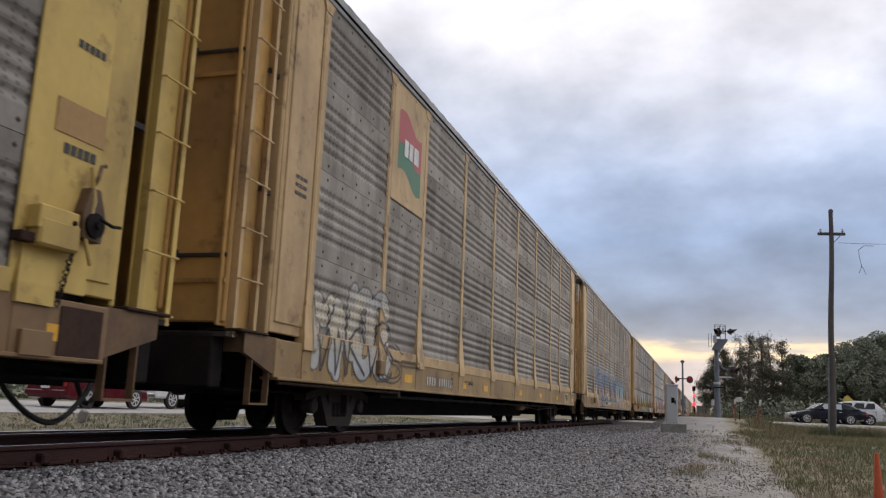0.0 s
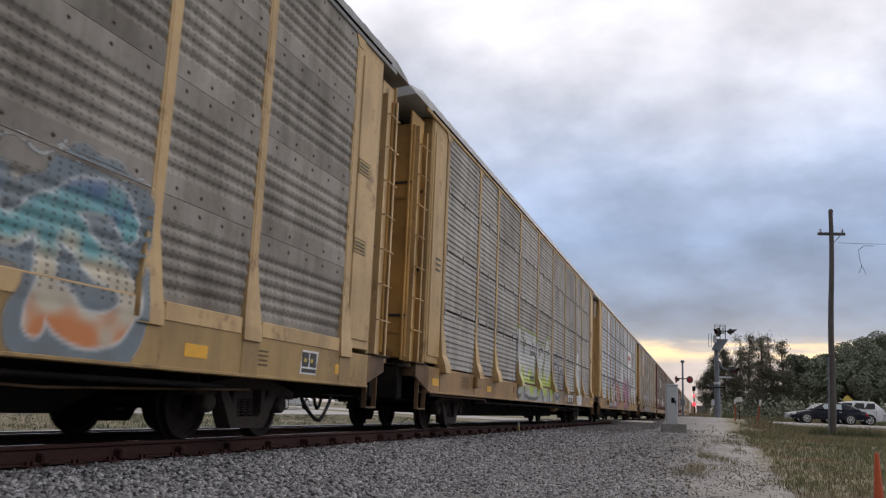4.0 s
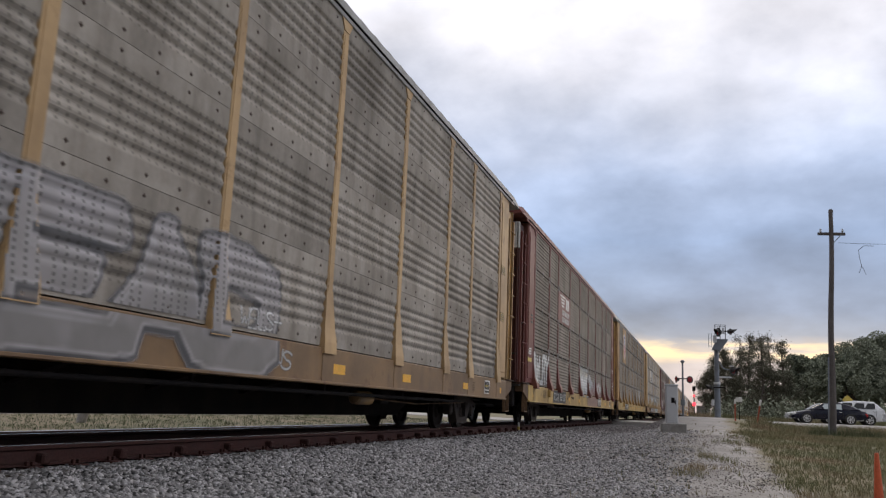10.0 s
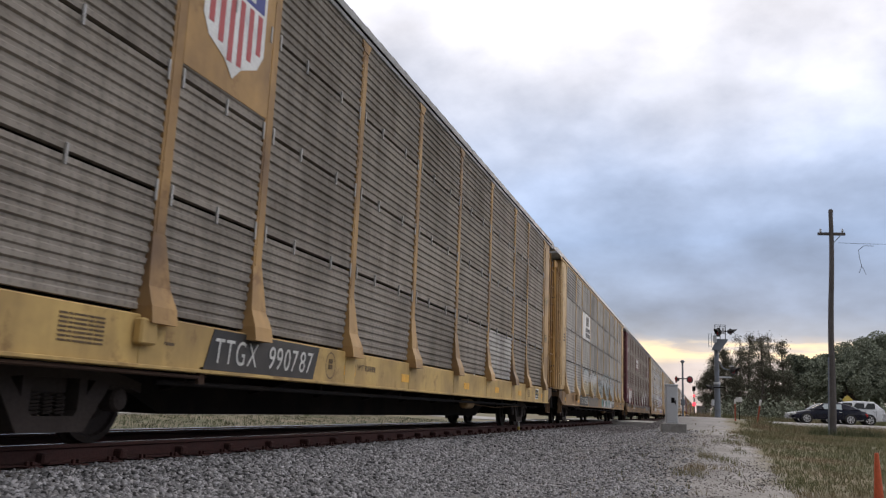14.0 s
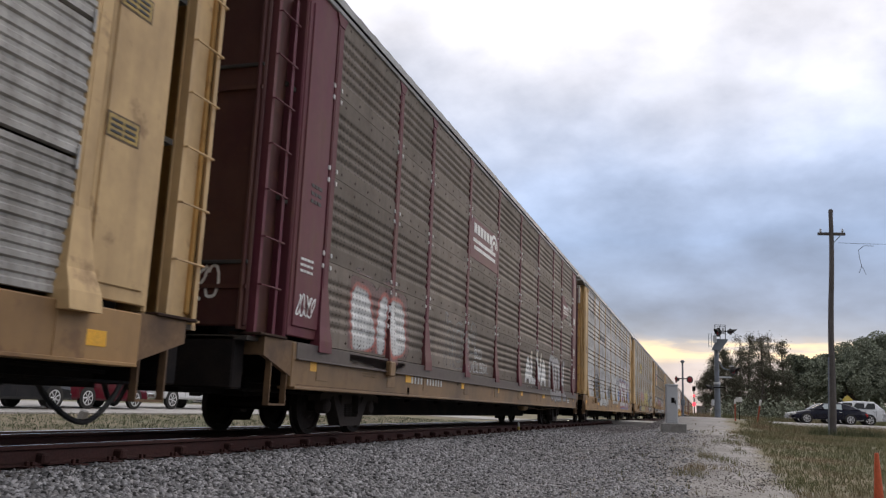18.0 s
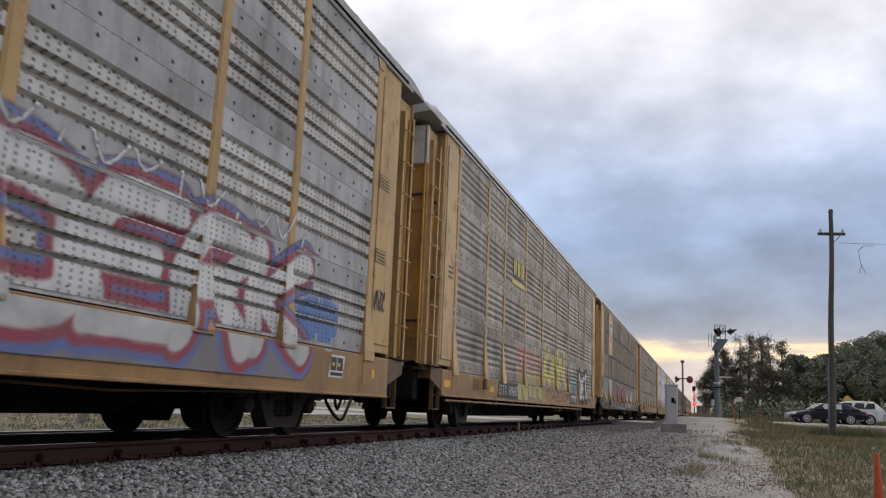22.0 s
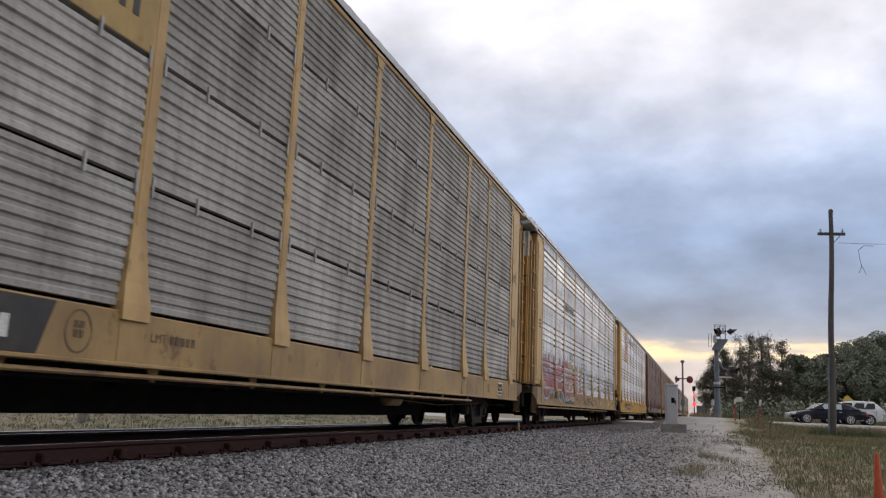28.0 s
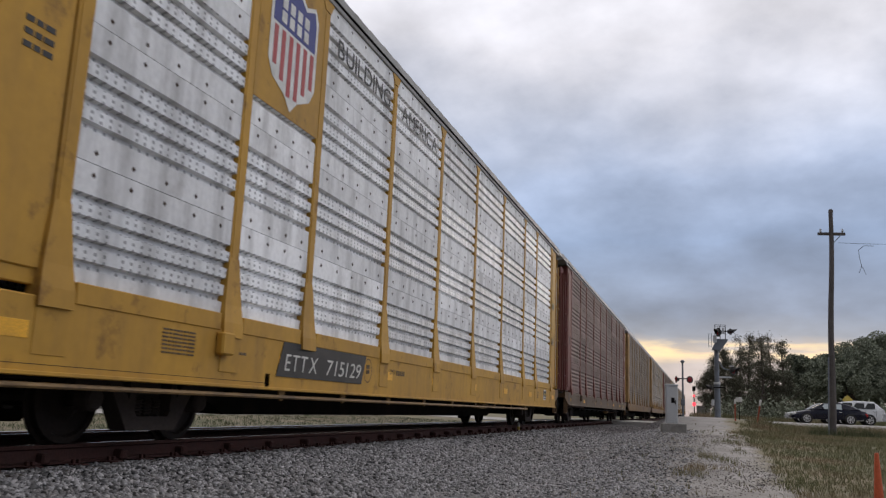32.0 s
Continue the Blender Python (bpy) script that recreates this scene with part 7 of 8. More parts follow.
flasher_mast(-1.25, 56.5, 0.42, 3.45, 2.45, "grey crossing signal mast with two round dark lights and a bell")
far = thing("far_signal", "distant crossing signal with a glowing red light", "crossing signal", at=(-0.95, 95.0, 0.45))
part("mast", Geo().lathe([(0, 0.06), (3.0, 0.05)], "z", 8), M_STEEL_DARK, far)
part("light_head", Geo().box(-0.17, 0.17, -0.1, 0.1, 2.75, 3.25, bevel=0.05), M_STEEL_DARK, far)
part("lit_lens", Geo().lathe([(-0.04, 0.03), (-0.02, 0.17), (0.0, 0.20)], "y", 12, at=(0, -0.14, 1.35)), M_REDLAMP, far, "glowing red light")
part("lit_lens", Geo().lathe([(-0.04, 0.02), (-0.02, 0.08), (0.0, 0.11)], "y", 10, at=(0, -0.14, 2.25)), M_REDLAMP, far, "small glowing red light")

mast = thing("signal_mast", "tall grey steel mast with a lamp cluster and platform", "signal mast", at=(0.88, 58.0, 0.28))
part("mast", Geo().lathe([(0, 0.26), (0.06, 0.26), (0.08, 0.19), (2.35, 0.18), (2.40, 0.155), (4.9, 0.145)], "z", 14), M_GALV, mast)
part("collar", Geo().lathe([(2.34, 0.20), (2.36, 0.215), (2.46, 0.215), (2.48, 0.20)], "z", 14), M_CABINET, mast, "pale clamp band")
part("platform", Geo().prism([(-0.30, 4.60), (0.22, 4.52), (0.72, 5.22), (0.72, 5.28), (0.02, 5.28)], "y", -0.45, 0.45), M_GALV, mast)
g_ = Geo()
for xx in (-0.08, 0.25, 0.58):
    for yy in (-0.43, 0.43):
        g_.tube([(xx, yy, 5.27), (xx, yy, 6.22)], 0.014, 5)
for zz in (5.72, 6.2):
    g_.tube([(-0.08, -0.43, zz), (0.58, -0.43, zz), (0.58, 0.43, zz), (-0.08, 0.43, zz), (-0.08, -0.43, zz)], 0.014, 5)
part("railing", g_, M_STEEL_DARK, mast, "thin dark railing")
g_ = Geo()
for xx in (-0.48, -0.29):
    g_.tube([(xx, -0.3, 4.75), (xx, -0.3, 5.65)], 0.016, 5)
for i_ in range(4):
    g_.tube([(-0.48, -0.3, 4.80 + 0.27 * i_), (-0.29, -0.3, 4.80 + 0.27 * i_)], 0.012, 5)
part("ladder", g_, M_GALV, mast)
part("arm", Geo().tube([(-0.12, -0.45, 5.78), (1.05, -0.45, 5.78)], 0.03, 6), M_STEEL_DARK, mast)


def lamp_head(x, z, r, turn, depth=0.30):
    """A hooded lamp: a round backing plate, a housing behind it and a deep visor over the lens."""
    ob = part("light_head", Geo().lathe([(-0.02, r * 0.35), (-0.02, r), (0.0, r), (0.015, r * 0.72), (0.16, r * 0.55), (0.19, r * 0.2)], "y", 18), M_BLACK, mast, at=pose(x, -0.5, z, 0, 0, turn))
    k, half = 14, []
    for q in range(k + 1):
        a = math.radians(-35 + 250 * q / k)
        half.append((r * 0.66 * math.cos(a), r * 0.66 * math.sin(a)))
    v = [(px_, -0.02, pz_) for px_, pz_ in half] + [(px_ * 0.94, -depth * (0.45 + 0.55 * max(0.0, pz_ / (0.66 * r))), pz_) for px_, pz_ in half]
    v += [(a * 0.9, b, c * 0.9) for a, b, c in v]
    n = k + 1
    f = [(q, q + 1, n + q + 1, n + q) for q in range(k)] + [(2 * n + q + 1, 2 * n + q, 3 * n + q, 3 * n + q + 1) for q in range(k)] + [(n + q, n + q + 1, 3 * n + q + 1, 3 * n + q) for q in range(k)]
    part("visor", Geo().add(v, f), M_BLACK, ob)
    part("lens", Geo().lathe([(-0.045, 0.02), (-0.035, r * 0.4), (-0.02, r * 0.55)], "y", 14), M_LENS, ob, "dark red lens")


lamp_head(0.13, 5.72, 0.30, -58)
lamp_head(0.88, 5.76, 0.22, 62, 0.45)
lamp_head(0.98, 3.22, 0.30, 48, 0.55)
lamp_head(-0.42, 2.10, 0.26, -70, 0.34)
part("junction_box", Geo().box(-0.22, 0.02, -0.52, -0.40, 5.02, 5.50, bevel=0.02), M_CABINET, mast, "pale box beside the platform")
part("junction_box", Geo().box(0.36, 0.50, -0.5, -0.4, 5.62, 6.02, bevel=0.015), M_CABINET, mast, "small pale box on the railing")
part("arm", Geo().tube([(0.10, -0.1, 3.9), (0.42, -0.4, 3.35), (0.98, -0.42, 3.25)], 0.035, 6), M_GALV, mast)
part("sunshade", Geo().box(0.74, 1.02, -0.66, -0.30, 3.50, 3.54, bevel=0.01), M_CABINET, mast, "pale sheet over the lamp")
part("arm", Geo().box(0.14, 0.92, -0.25, -0.15, 2.76, 2.86, bevel=0.01), M_CABINET, mast, "pale flat arm")
part("arm", Geo().box(-0.40, 0.55, -0.3, -0.2, 2.10, 2.17), M_STEEL_DARK, mast)
part("control_box", Geo().box(-0.38, -0.20, -0.40, -0.16, 0.95, 1.35, bevel=0.02), M_CABINET, mast)
for i_ in range(4):
    part("anchor_bolt", Geo().lathe([(0, 0.022), (0.14, 0.022)], "z", 6, at=(0.22 * math.cos(0.8 + i_ * 1.571), 0.22 * math.sin(0.8 + i_ * 1.571), 0)), M_STEEL_DARK, mast)

M_MARKER = mat("faded_marker_orange", (0.40, 0.085, 0.045), 0.7, dirt=0.5, dirt_col=(0.25, 0.15, 0.10), scale=6)
for x_, y_, tilt_, top_ in ((1.62, 48.0, 0.0, 0.86), (2.60, 46.5, 9.5, 1.0)):
    d_ = thing("marker_post", "thin orange-red marker post with a white top", "marker post", at=pose(x_, y_, ground_z(x_, y_) - 0.02, 0, tilt_, 0), group="marker posts by the road")
    part("post", Geo().box(-0.04, 0.04, -0.02, 0.02, 0.0, 1.05 * top_, bevel=0.008), M_MARKER, d_)
    part("cap", Geo().box(-0.05, 0.05, -0.03, 0.03, 1.05 * top_, 1.36 * top_, bevel=0.01), M_WHITE, d_, "white plate on top")
    if tilt_:
        part("whip", Geo().tube([(0.02, 0, 1.3), (0.03, 0, 2.1), (-0.02, 0, 2.35)], 0.012, 5), M_POLEWOOD, d_, "thin bare stick behind the post")
sg = thing("small_sign", "small white sign on a dark stake", "sign", at=(1.92, 50.5, ground_z(1.9, 50.5) - 0.02))
part("stake", Geo().box(-0.02, 0.02, -0.02, 0.02, 0.0, 1.05), M_STEEL_DARK, sg)
part("board", Geo().box(-0.17, 0.17, -0.035, -0.02, 1.0, 1.26, bevel=0.005), M_WHITE, sg)
cv = thing("culvert_box", "pale concrete box by the far signal", "utility box", at=(-0.05, 88.0, 0.45))
part("body", Geo().box(-0.6, 0.7, -0.4, 0.4, -0.1, 1.05, bevel=0.03), M_CONC, cv)
part("lid", Geo().box(-0.65, 0.75, -0.45, 0.45, 1.05, 1.13, bevel=0.02), M_CONC, cv)
ys_ = thing("warning_sign", "yellow diamond warning sign behind the parked cars", "sign", at=(10.4, 70.0, 0.44))
part("stake", Geo().box(-0.03, 0.03, -0.02, 0.02, 0.0, 2.0), M_GALV, ys_)
part("board", Geo().prism([(-0.38, 1.75), (0, 1.37), (0.38, 1.75), (0, 2.13)], "y", -0.05, -0.02), M_PAPER, ys_)
stub = thing("marker_stub", "short grey leaning post in the grass", "post", at=pose(-15.3, 18.1, -0.42, 0, 14, 30))
part("post", Geo().lathe([(0, 0.13), (0.42, 0.12), (0.46, 0.08)], "z", 10), M_CONC, stub)
wp = thing("white_post", "thin white post beyond the back road", "post", at=(-33.0, 29.0, -0.3))
part("post", Geo().box(-0.07, 0.07, -0.07, 0.07, 0, 2.4), M_WHITE, wp)
rm = thing("rail_marker", "small white marker with a yellow foot beside the rail", "marker", at=(-5.72, 27.0, -0.20))
part("stem", Geo().lathe([(0.0, 0.035), (0.26, 0.03), (0.28, 0.012)], "z", 8), M_WHITE, rm)
part("foot", Geo().lathe([(0.04, 0.042), (0.15, 0.042)], "z", 8), M_PAPER, rm, "yellow band")


# ---- vehicles ----
M_TYRE = mat("tyre_rubber", (0.022, 0.022, 0.022), 0.85, dirt=0.3)
M_RIM = mat("alloy_rim", (0.70, 0.70, 0.71), 0.35, 0.2, dirt=0.2)
M_GLASS = flat("vehicle_glass", (0.030, 0.034, 0.036), 0.04)
# base colour made pale for the bright sky that shows in these windows
M_SKYGLASS = flat("sky_toned_glass", (0.42, 0.47, 0.48), 0.08, 0.55)
M_LAMP = flat("headlamp", (0.7, 0.7, 0.68), 0.15)
M_TAIL = flat("tail_lamp", (0.35, 0.02, 0.02), 0.25)
M_CHROME = mat("chrome_trim", (0.6, 0.6, 0.6), 0.2, 1.0, dirt=0.1)


def car_paint(name, col):
    m = mat(name, col, 0.16, 0.0, dirt=0.12, dirt_col=(0.12, 0.11, 0.10), bump=0.0)
    m.node_tree.nodes["Principled BSDF"].inputs["Coat Weight"].default_value = 0.0
    return m


def hull(sections, slot=0, mid=0.55):
    """A body drawn through cross sections: (y along, half width low, half width high, z low, z high)."""
    g = Geo()
    rings = []
    for y, w0, w1, z0, z1 in sections:
        zm = z0 + (z1 - z0) * mid
        rings.append([(-w0 * 0.94, y, z0), (w0 * 0.94, y, z0), (w0, y, z0 + 0.08), (w0, y, zm), (w1, y, z1 - 0.04), (w1 * 0.9, y, z1), (-w1 * 0.9, y, z1), (-w1, y, z1 - 0.04), (-w0, y, zm), (-w0, y, z0 + 0.08)])
    return g.rings(rings, True, slot)


def vehicle(kind, paint, at, label, group="vehicles at the crossing", glazing=None):
    """Its front points to -y."""
    glazing = glazing or M_GLASS
    v = thing({"sedan": "sedan_car", "suv": "sport_utility_car", "pickup": "pickup_truck"}[kind], label, {"sedan": "car", "suv": "car", "pickup": "pickup truck"}[kind], at=at, group=group)
    if kind == "sedan":
        L, W, wr, axles = 4.7, 0.90, 0.32, (0.92, 3.62)
        low = [(0.0, 0.70, 0.62, 0.35, 0.62), (0.12, 0.86, 0.76, 0.30, 0.70), (0.9, 0.90, 0.84, 0.29, 0.84), (1.5, 0.90, 0.86, 0.29, 0.93), (3.5, 0.90, 0.86, 0.29, 0.97), (4.3, 0.89, 0.82, 0.30, 0.96), (4.6, 0.86, 0.74, 0.34, 0.88), (4.7, 0.78, 0.68, 0.40, 0.80)]
        top = [(1.20, 0.78, 0.74, 0.86, 0.91), (1.62, 0.79, 0.69, 0.90, 1.18), (2.02, 0.80, 0.62, 0.92, 1.38), (2.6, 0.80, 0.61, 0.92, 1.45), (3.15, 0.80, 0.61, 0.92, 1.42), (3.65, 0.79, 0.64, 0.92, 1.28), (4.25, 0.78, 0.72, 0.92, 1.00)]
        glass = [(1.9, 2.42), (2.52, 3.12)]
        gz = (0.98, 1.33)
    elif kind == "suv":
        L, W, wr, axles = 4.6, 0.92, 0.36, (0.88, 3.55)
        low = [(0.0, 0.74, 0.66, 0.45, 0.80), (0.10, 0.88, 0.80, 0.30, 0.90), (0.9, 0.92, 0.86, 0.28, 1.02), (1.4, 0.92, 0.88, 0.28, 1.10), (4.2, 0.92, 0.88, 0.28, 1.14), (4.55, 0.88, 0.84, 0.34, 1.12), (4.6, 0.82, 0.78, 0.45, 1.0)]
        top = [(1.15, 0.82, 0.80, 1.02, 1.08), (1.45, 0.83, 0.74, 1.05, 1.38), (1.80, 0.84, 0.68, 1.08, 1.62), (2.6, 0.84, 0.68, 1.08, 1.72), (3.9, 0.84, 0.68, 1.08, 1.68), (4.5, 0.82, 0.76, 1.08, 1.16)]
        glass = [(1.7, 2.45), (2.55, 3.25), (3.33, 3.95)]
        gz = (1.15, 1.56)
    else:
        L, W, wr, axles = 5.6, 0.97, 0.39, (1.0, 4.4)
        low = [(0.0, 0.85, 0.78, 0.50, 0.90), (0.10, 0.95, 0.86, 0.42, 1.02), (1.0, 0.97, 0.92, 0.40, 1.12), (1.5, 0.97, 0.93, 0.40, 1.16), (5.5, 0.97, 0.94, 0.42, 1.18), (5.6, 0.94, 0.92, 0.50, 1.16)]
        top = [(1.35, 0.86, 0.84, 1.10, 1.15), (1.65, 0.87, 0.78, 1.12, 1.46), (1.95, 0.88, 0.72, 1.14, 1.74), (2.6, 0.88, 0.72, 1.14, 1.80), (3.5, 0.88, 0.74, 1.14, 1.78), (3.62, 0.86, 0.82, 1.14, 1.30)]
        glass = [(1.95, 2.65), (2.75, 3.42)]
        gz = (1.22, 1.64)
    body = part("body", hull(low), paint, v)
    part("cabin", hull(top, mid=0.12), paint, v)
    for s in (-1, 1):
        for a, b in glass:
            s2 = top[3]
            zm, zt = s2[3] + (s2[4] - s2[3]) * 0.12, s2[4] - 0.04
            w_lo, w_hi = (s2[1] + (s2[2] - s2[1]) * max(0.0, (q_ - zm) / (zt - zm)) + 0.012 for q_ in gz)
            part("side_window", Geo().add([(s * (w_lo), a - 0.10, gz[0]), (s * w_lo, b, gz[0]), (s * w_hi, b, gz[1]), (s * w_hi, a + 0.16, gz[1]), (s * (w_lo - 0.06), a - 0.10, gz[0]), (s * (w_lo - 0.06), b, gz[0]), (s * (w_hi - 0.06), b, gz[1]), (s * (w_hi - 0.06), a + 0.16, gz[1])], [(0, 1, 2, 3), (7, 6, 5, 4), (0, 4, 5, 1), (1, 5, 6, 2), (2, 6, 7, 3), (3, 7, 4, 0)]), glazing, v)
        part("headlamp", Geo().box(s * 0.66 - 0.16, s * 0.66 + 0.16, -0.03, 0.25, low[1][4] - 0.17, low[1][4] - 0.02, bevel=0.04), M_LAMP, v)
        part("tail_lamp", Geo().box(s * 0.74 - 0.11, s * 0.74 + 0.11, L - 0.18, L + 0.015, low[-1][4] - 0.28, low[-1][4] - 0.04, bevel=0.03), M_TAIL, v)
        part("mirror", Geo().box(s * (W + 0.08) - 0.09, s * (W + 0.08) + 0.09, glass[0][0] - 0.10, glass[0][0] + 0.08, gz[0] - 0.02, gz[0] + 0.14, bevel=0.04), paint, v)
    part("windscreen", Geo().add([(-0.70, top[0][0] + 0.14, top[0][4] + 0.05), (0.70, top[0][0] + 0.14, top[0][4] + 0.05), (0.56, top[2][0] - 0.05, top[2][4] - 0.04), (-0.56, top[2][0] - 0.05, top[2][4] - 0.04), (-0.70, top[0][0] + 0.20, top[0][4]), (0.70, top[0][0] + 0.20, top[0][4]), (0.56, top[2][0], top[2][4] - 0.08), (-0.56, top[2][0], top[2][4] - 0.08)], [(0, 1, 2, 3), (7, 6, 5, 4), (0, 4, 5, 1), (1, 5, 6, 2), (2, 6, 7, 3), (3, 7, 4, 0)]), glazing, v)
    e, d = top[-1], top[-2]
    part("rear_window", Geo().add([(-0.66, e[0] + 0.0, e[4] + 0.03), (0.66, e[0] + 0.0, e[4] + 0.03), (0.54, d[0] + 0.12, d[4] - 0.02), (-0.54, d[0] + 0.12, d[4] - 0.02), (-0.66, e[0] - 0.1, e[4]), (0.66, e[0] - 0.1, e[4]), (0.54, d[0] + 0.02, d[4] - 0.06), (-0.54, d[0] + 0.02, d[4] - 0.06)], [(0, 1, 2, 3), (7, 6, 5, 4), (0, 4, 5, 1), (1, 5, 6, 2), (2, 6, 7, 3), (3, 7, 4, 0)]), glazing, v)
    part("bumper", Geo().box(-W * 0.95, W * 0.95, L - 0.06, L + 0.09, 0.42, 0.62, bevel=0.04), M_CHROME if kind == "pickup" else paint, v)
    part("bumper", Geo().box(-W * 0.9, W * 0.9, -0.07, 0.08, 0.30, 0.52, bevel=0.04), M_CHROME if kind == "pickup" else paint, v)
    part("plate", Geo().box(-0.16, 0.16, L + 0.02, L + 0.10, 0.66, 0.80), M_WHITE, v)
    for y in axles:
        for s in (-1, 1):
            w = part("wheel", Geo().lathe([(-0.10, wr * 0.70), (-0.10, wr * 0.93), (-0.07, wr), (0.07, wr), (0.10, wr * 0.93), (0.10, wr * 0.70)], "x", 20), M_TYRE, v, at=(s * (W - 0.08), y, wr))
            g = Geo().lathe([(s * 0.085, wr * 0.73), (s * 0.105, wr * 0.74), (s * 0.108, wr * 0.64), (s * 0.070, wr * 0.60), (s * 0.066, wr * 0.02)], "x", 20)
            for j in range(7):
                a = j * 0.8976
                g.tube([(s * 0.085, 0.08 * wr * math.cos(a), 0.08 * wr * math.sin(a)), (s * 0.095, 0.66 * wr * math.cos(a), 0.66 * wr * math.sin(a))], 0.028, 5)
            part("rim", g, M_RIM, w)
            # dark arch over each wheel
            part("wheel_arch", Geo().lathe([(-0.02, wr * 1.0), (-0.02, wr * 1.13), (0.015, wr * 1.13), (0.015, wr * 1.0)], "x", 24, at=(s * (W - 0.008), y, wr + 0.02)), M_TYRE, v, "dark rim of the wheel arch")
        for s in (-1, 1):
            if y == axles[0]:
                for q_ in [g_[1] + 0.05 for g_ in glass]:
                    part("door_seam", Geo().box(s * W - 0.004, s * W + 0.004, q_ - 0.008, q_ + 0.008, low[2][3] + 0.1, gz[0] - 0.12), M_TYRE, v)
                    part("door_handle", Geo().box(s * W - 0.02, s * W + 0.02, q_ - 0.24, q_ - 0.06, gz[0] - 0.20, gz[0] - 0.16, bevel=0.008), M_CHROME, v)
    return v


P_NAVY, P_SILVER, P_WHITE_CAR, P_RED_CAR, P_DARK_CAR = car_paint("navy_paint", (0.006, 0.007, 0.018)), car_paint("silver_paint", (0.42, 0.43, 0.44)), car_paint("white_car_paint", (0.72, 0.73, 0.74)), car_paint("red_car_paint", (0.10, 0.008, 0.016)), car_paint("dark_car_paint", (0.025, 0.026, 0.03))


def on_road(x, y, turn):
    return pose(x, y, road_z(x, y) + 0.005, 0, 0, turn)


# waiting at the crossing: fronts towards the track
vehicle("sedan", P_NAVY, on_road(5.82, 63.5, -90), "dark blue sedan car waiting on the road", glazing=M_SKYGLASS)
vehicle("sedan", P_SILVER, on_road(5.72, 66.2, -90), "silver sedan car half hidden behind a dark one", glazing=M_SKYGLASS)
vehicle("suv", P_WHITE_CAR, on_road(7.9, 68.5, -90), "white sport utility car behind a dark sedan")
vehicle("suv", P_SILVER, on_road(12.0, 65.0, -90), "silver sport utility car waiting in the queue")


def on_back(x, y, turn):
    return pose(x, y, ground_z(x, y) + 0.055, 0, 0, turn)


# a queue on the road beyond the track: fronts away from the camera, to the crossing
vehicle("suv", P_RED_CAR, on_back(-22.2, 29.0, 180), "dark red sport utility car on the back road", "queue on the back road")
vehicle("pickup", P_WHITE_CAR, on_back(-22.9, 35.9, 180), "white pickup truck with a chrome bumper on the back road", "queue on the back road")
vehicle("suv", P_WHITE_CAR, on_back(-23.6, 42.0, 180), "white sport utility car in a queue on the back road", "queue on the back road")
vehicle("sedan", P_SILVER, on_back(-24.2, 48.2, 180), "silver sedan car in a queue on the back road", "queue on the back road")
ARRIVING = vehicle("suv", P_DARK_CAR, on_back(-21.5, 23.9, 180), "dark grey sport utility car rolling up behind a red one", "queue on the back road")

# ---- plants ----
M_LEAF_A = mat("casuarina_foliage", (0.125, 0.122, 0.090), 0.95, spec=0.05, dirt=0.3, dirt_col=(0.07, 0.06, 0.045), scale=0.6, bump=0.0, island=0.2, grain=0.06)
M_LEAF_B = mat("oak_foliage", (0.235, 0.255, 0.190), 0.95, spec=0.1, dirt=0.3, dirt_col=(0.06, 0.07, 0.045), scale=0.5, bump=0.0, island=0.15, grain=0.06)
M_BARK = mat("bark", (0.10, 0.08, 0.065), 0.95, dirt=0.4, scale=3, fine=14, bump=0.7)
M_GRASS = mat("grass_blades", (0.158, 0.160, 0.078), 0.85, dirt=1.0, dirt_col=(0.29, 0.215, 0.140), scale=0.55, bump=0.0, island=0.25)


M_GRASS_FAR = mat("green_grass_blades", (0.060, 0.080, 0.034), 0.85, dirt=0.5, dirt_col=(0.10, 0.085, 0.05), scale=0.35, bump=0.0, island=0.4)


def leaves(points, size, seed, droop=0.3):
    """Many small bent leaves, one mesh: a kite of two triangles at each point."""
    rs = np.random.RandomState(seed)
    P = np.array(points)
    n = len(P)
    a = rs.normal(size=(n, 3))
    a[:, 2] -= droop
    a /= np.linalg.norm(a, axis=1)[:, None]
    b = np.cross(a, rs.normal(size=(n, 3)))
    b /= np.linalg.norm(b, axis=1)[:, None] + 1e-9
    s = size * (0.6 + 0.8 * rs.rand(n))[:, None]
    V = np.stack([P - a * s, P + b * s * 0.42, P + a * s, P - b * s * 0.42 + np.cross(a, b) * s * 0.2], 1).reshape(-1, 3)
    F = np.arange(n * 4).reshape(-1, 4)
    me = bpy.data.meshes.new("crown")
    me.vertices.add(len(V)), me.vertices.foreach_set("co", V.ravel())
    me.loops.add(F.size), me.loops.foreach_set("vertex_index", F.ravel().astype(np.int32))
    me.polygons.add(n), me.polygons.foreach_set("loop_start", np.arange(0, n * 4, 4, dtype=np.int32))
    me.update(calc_edges=True)
    return me


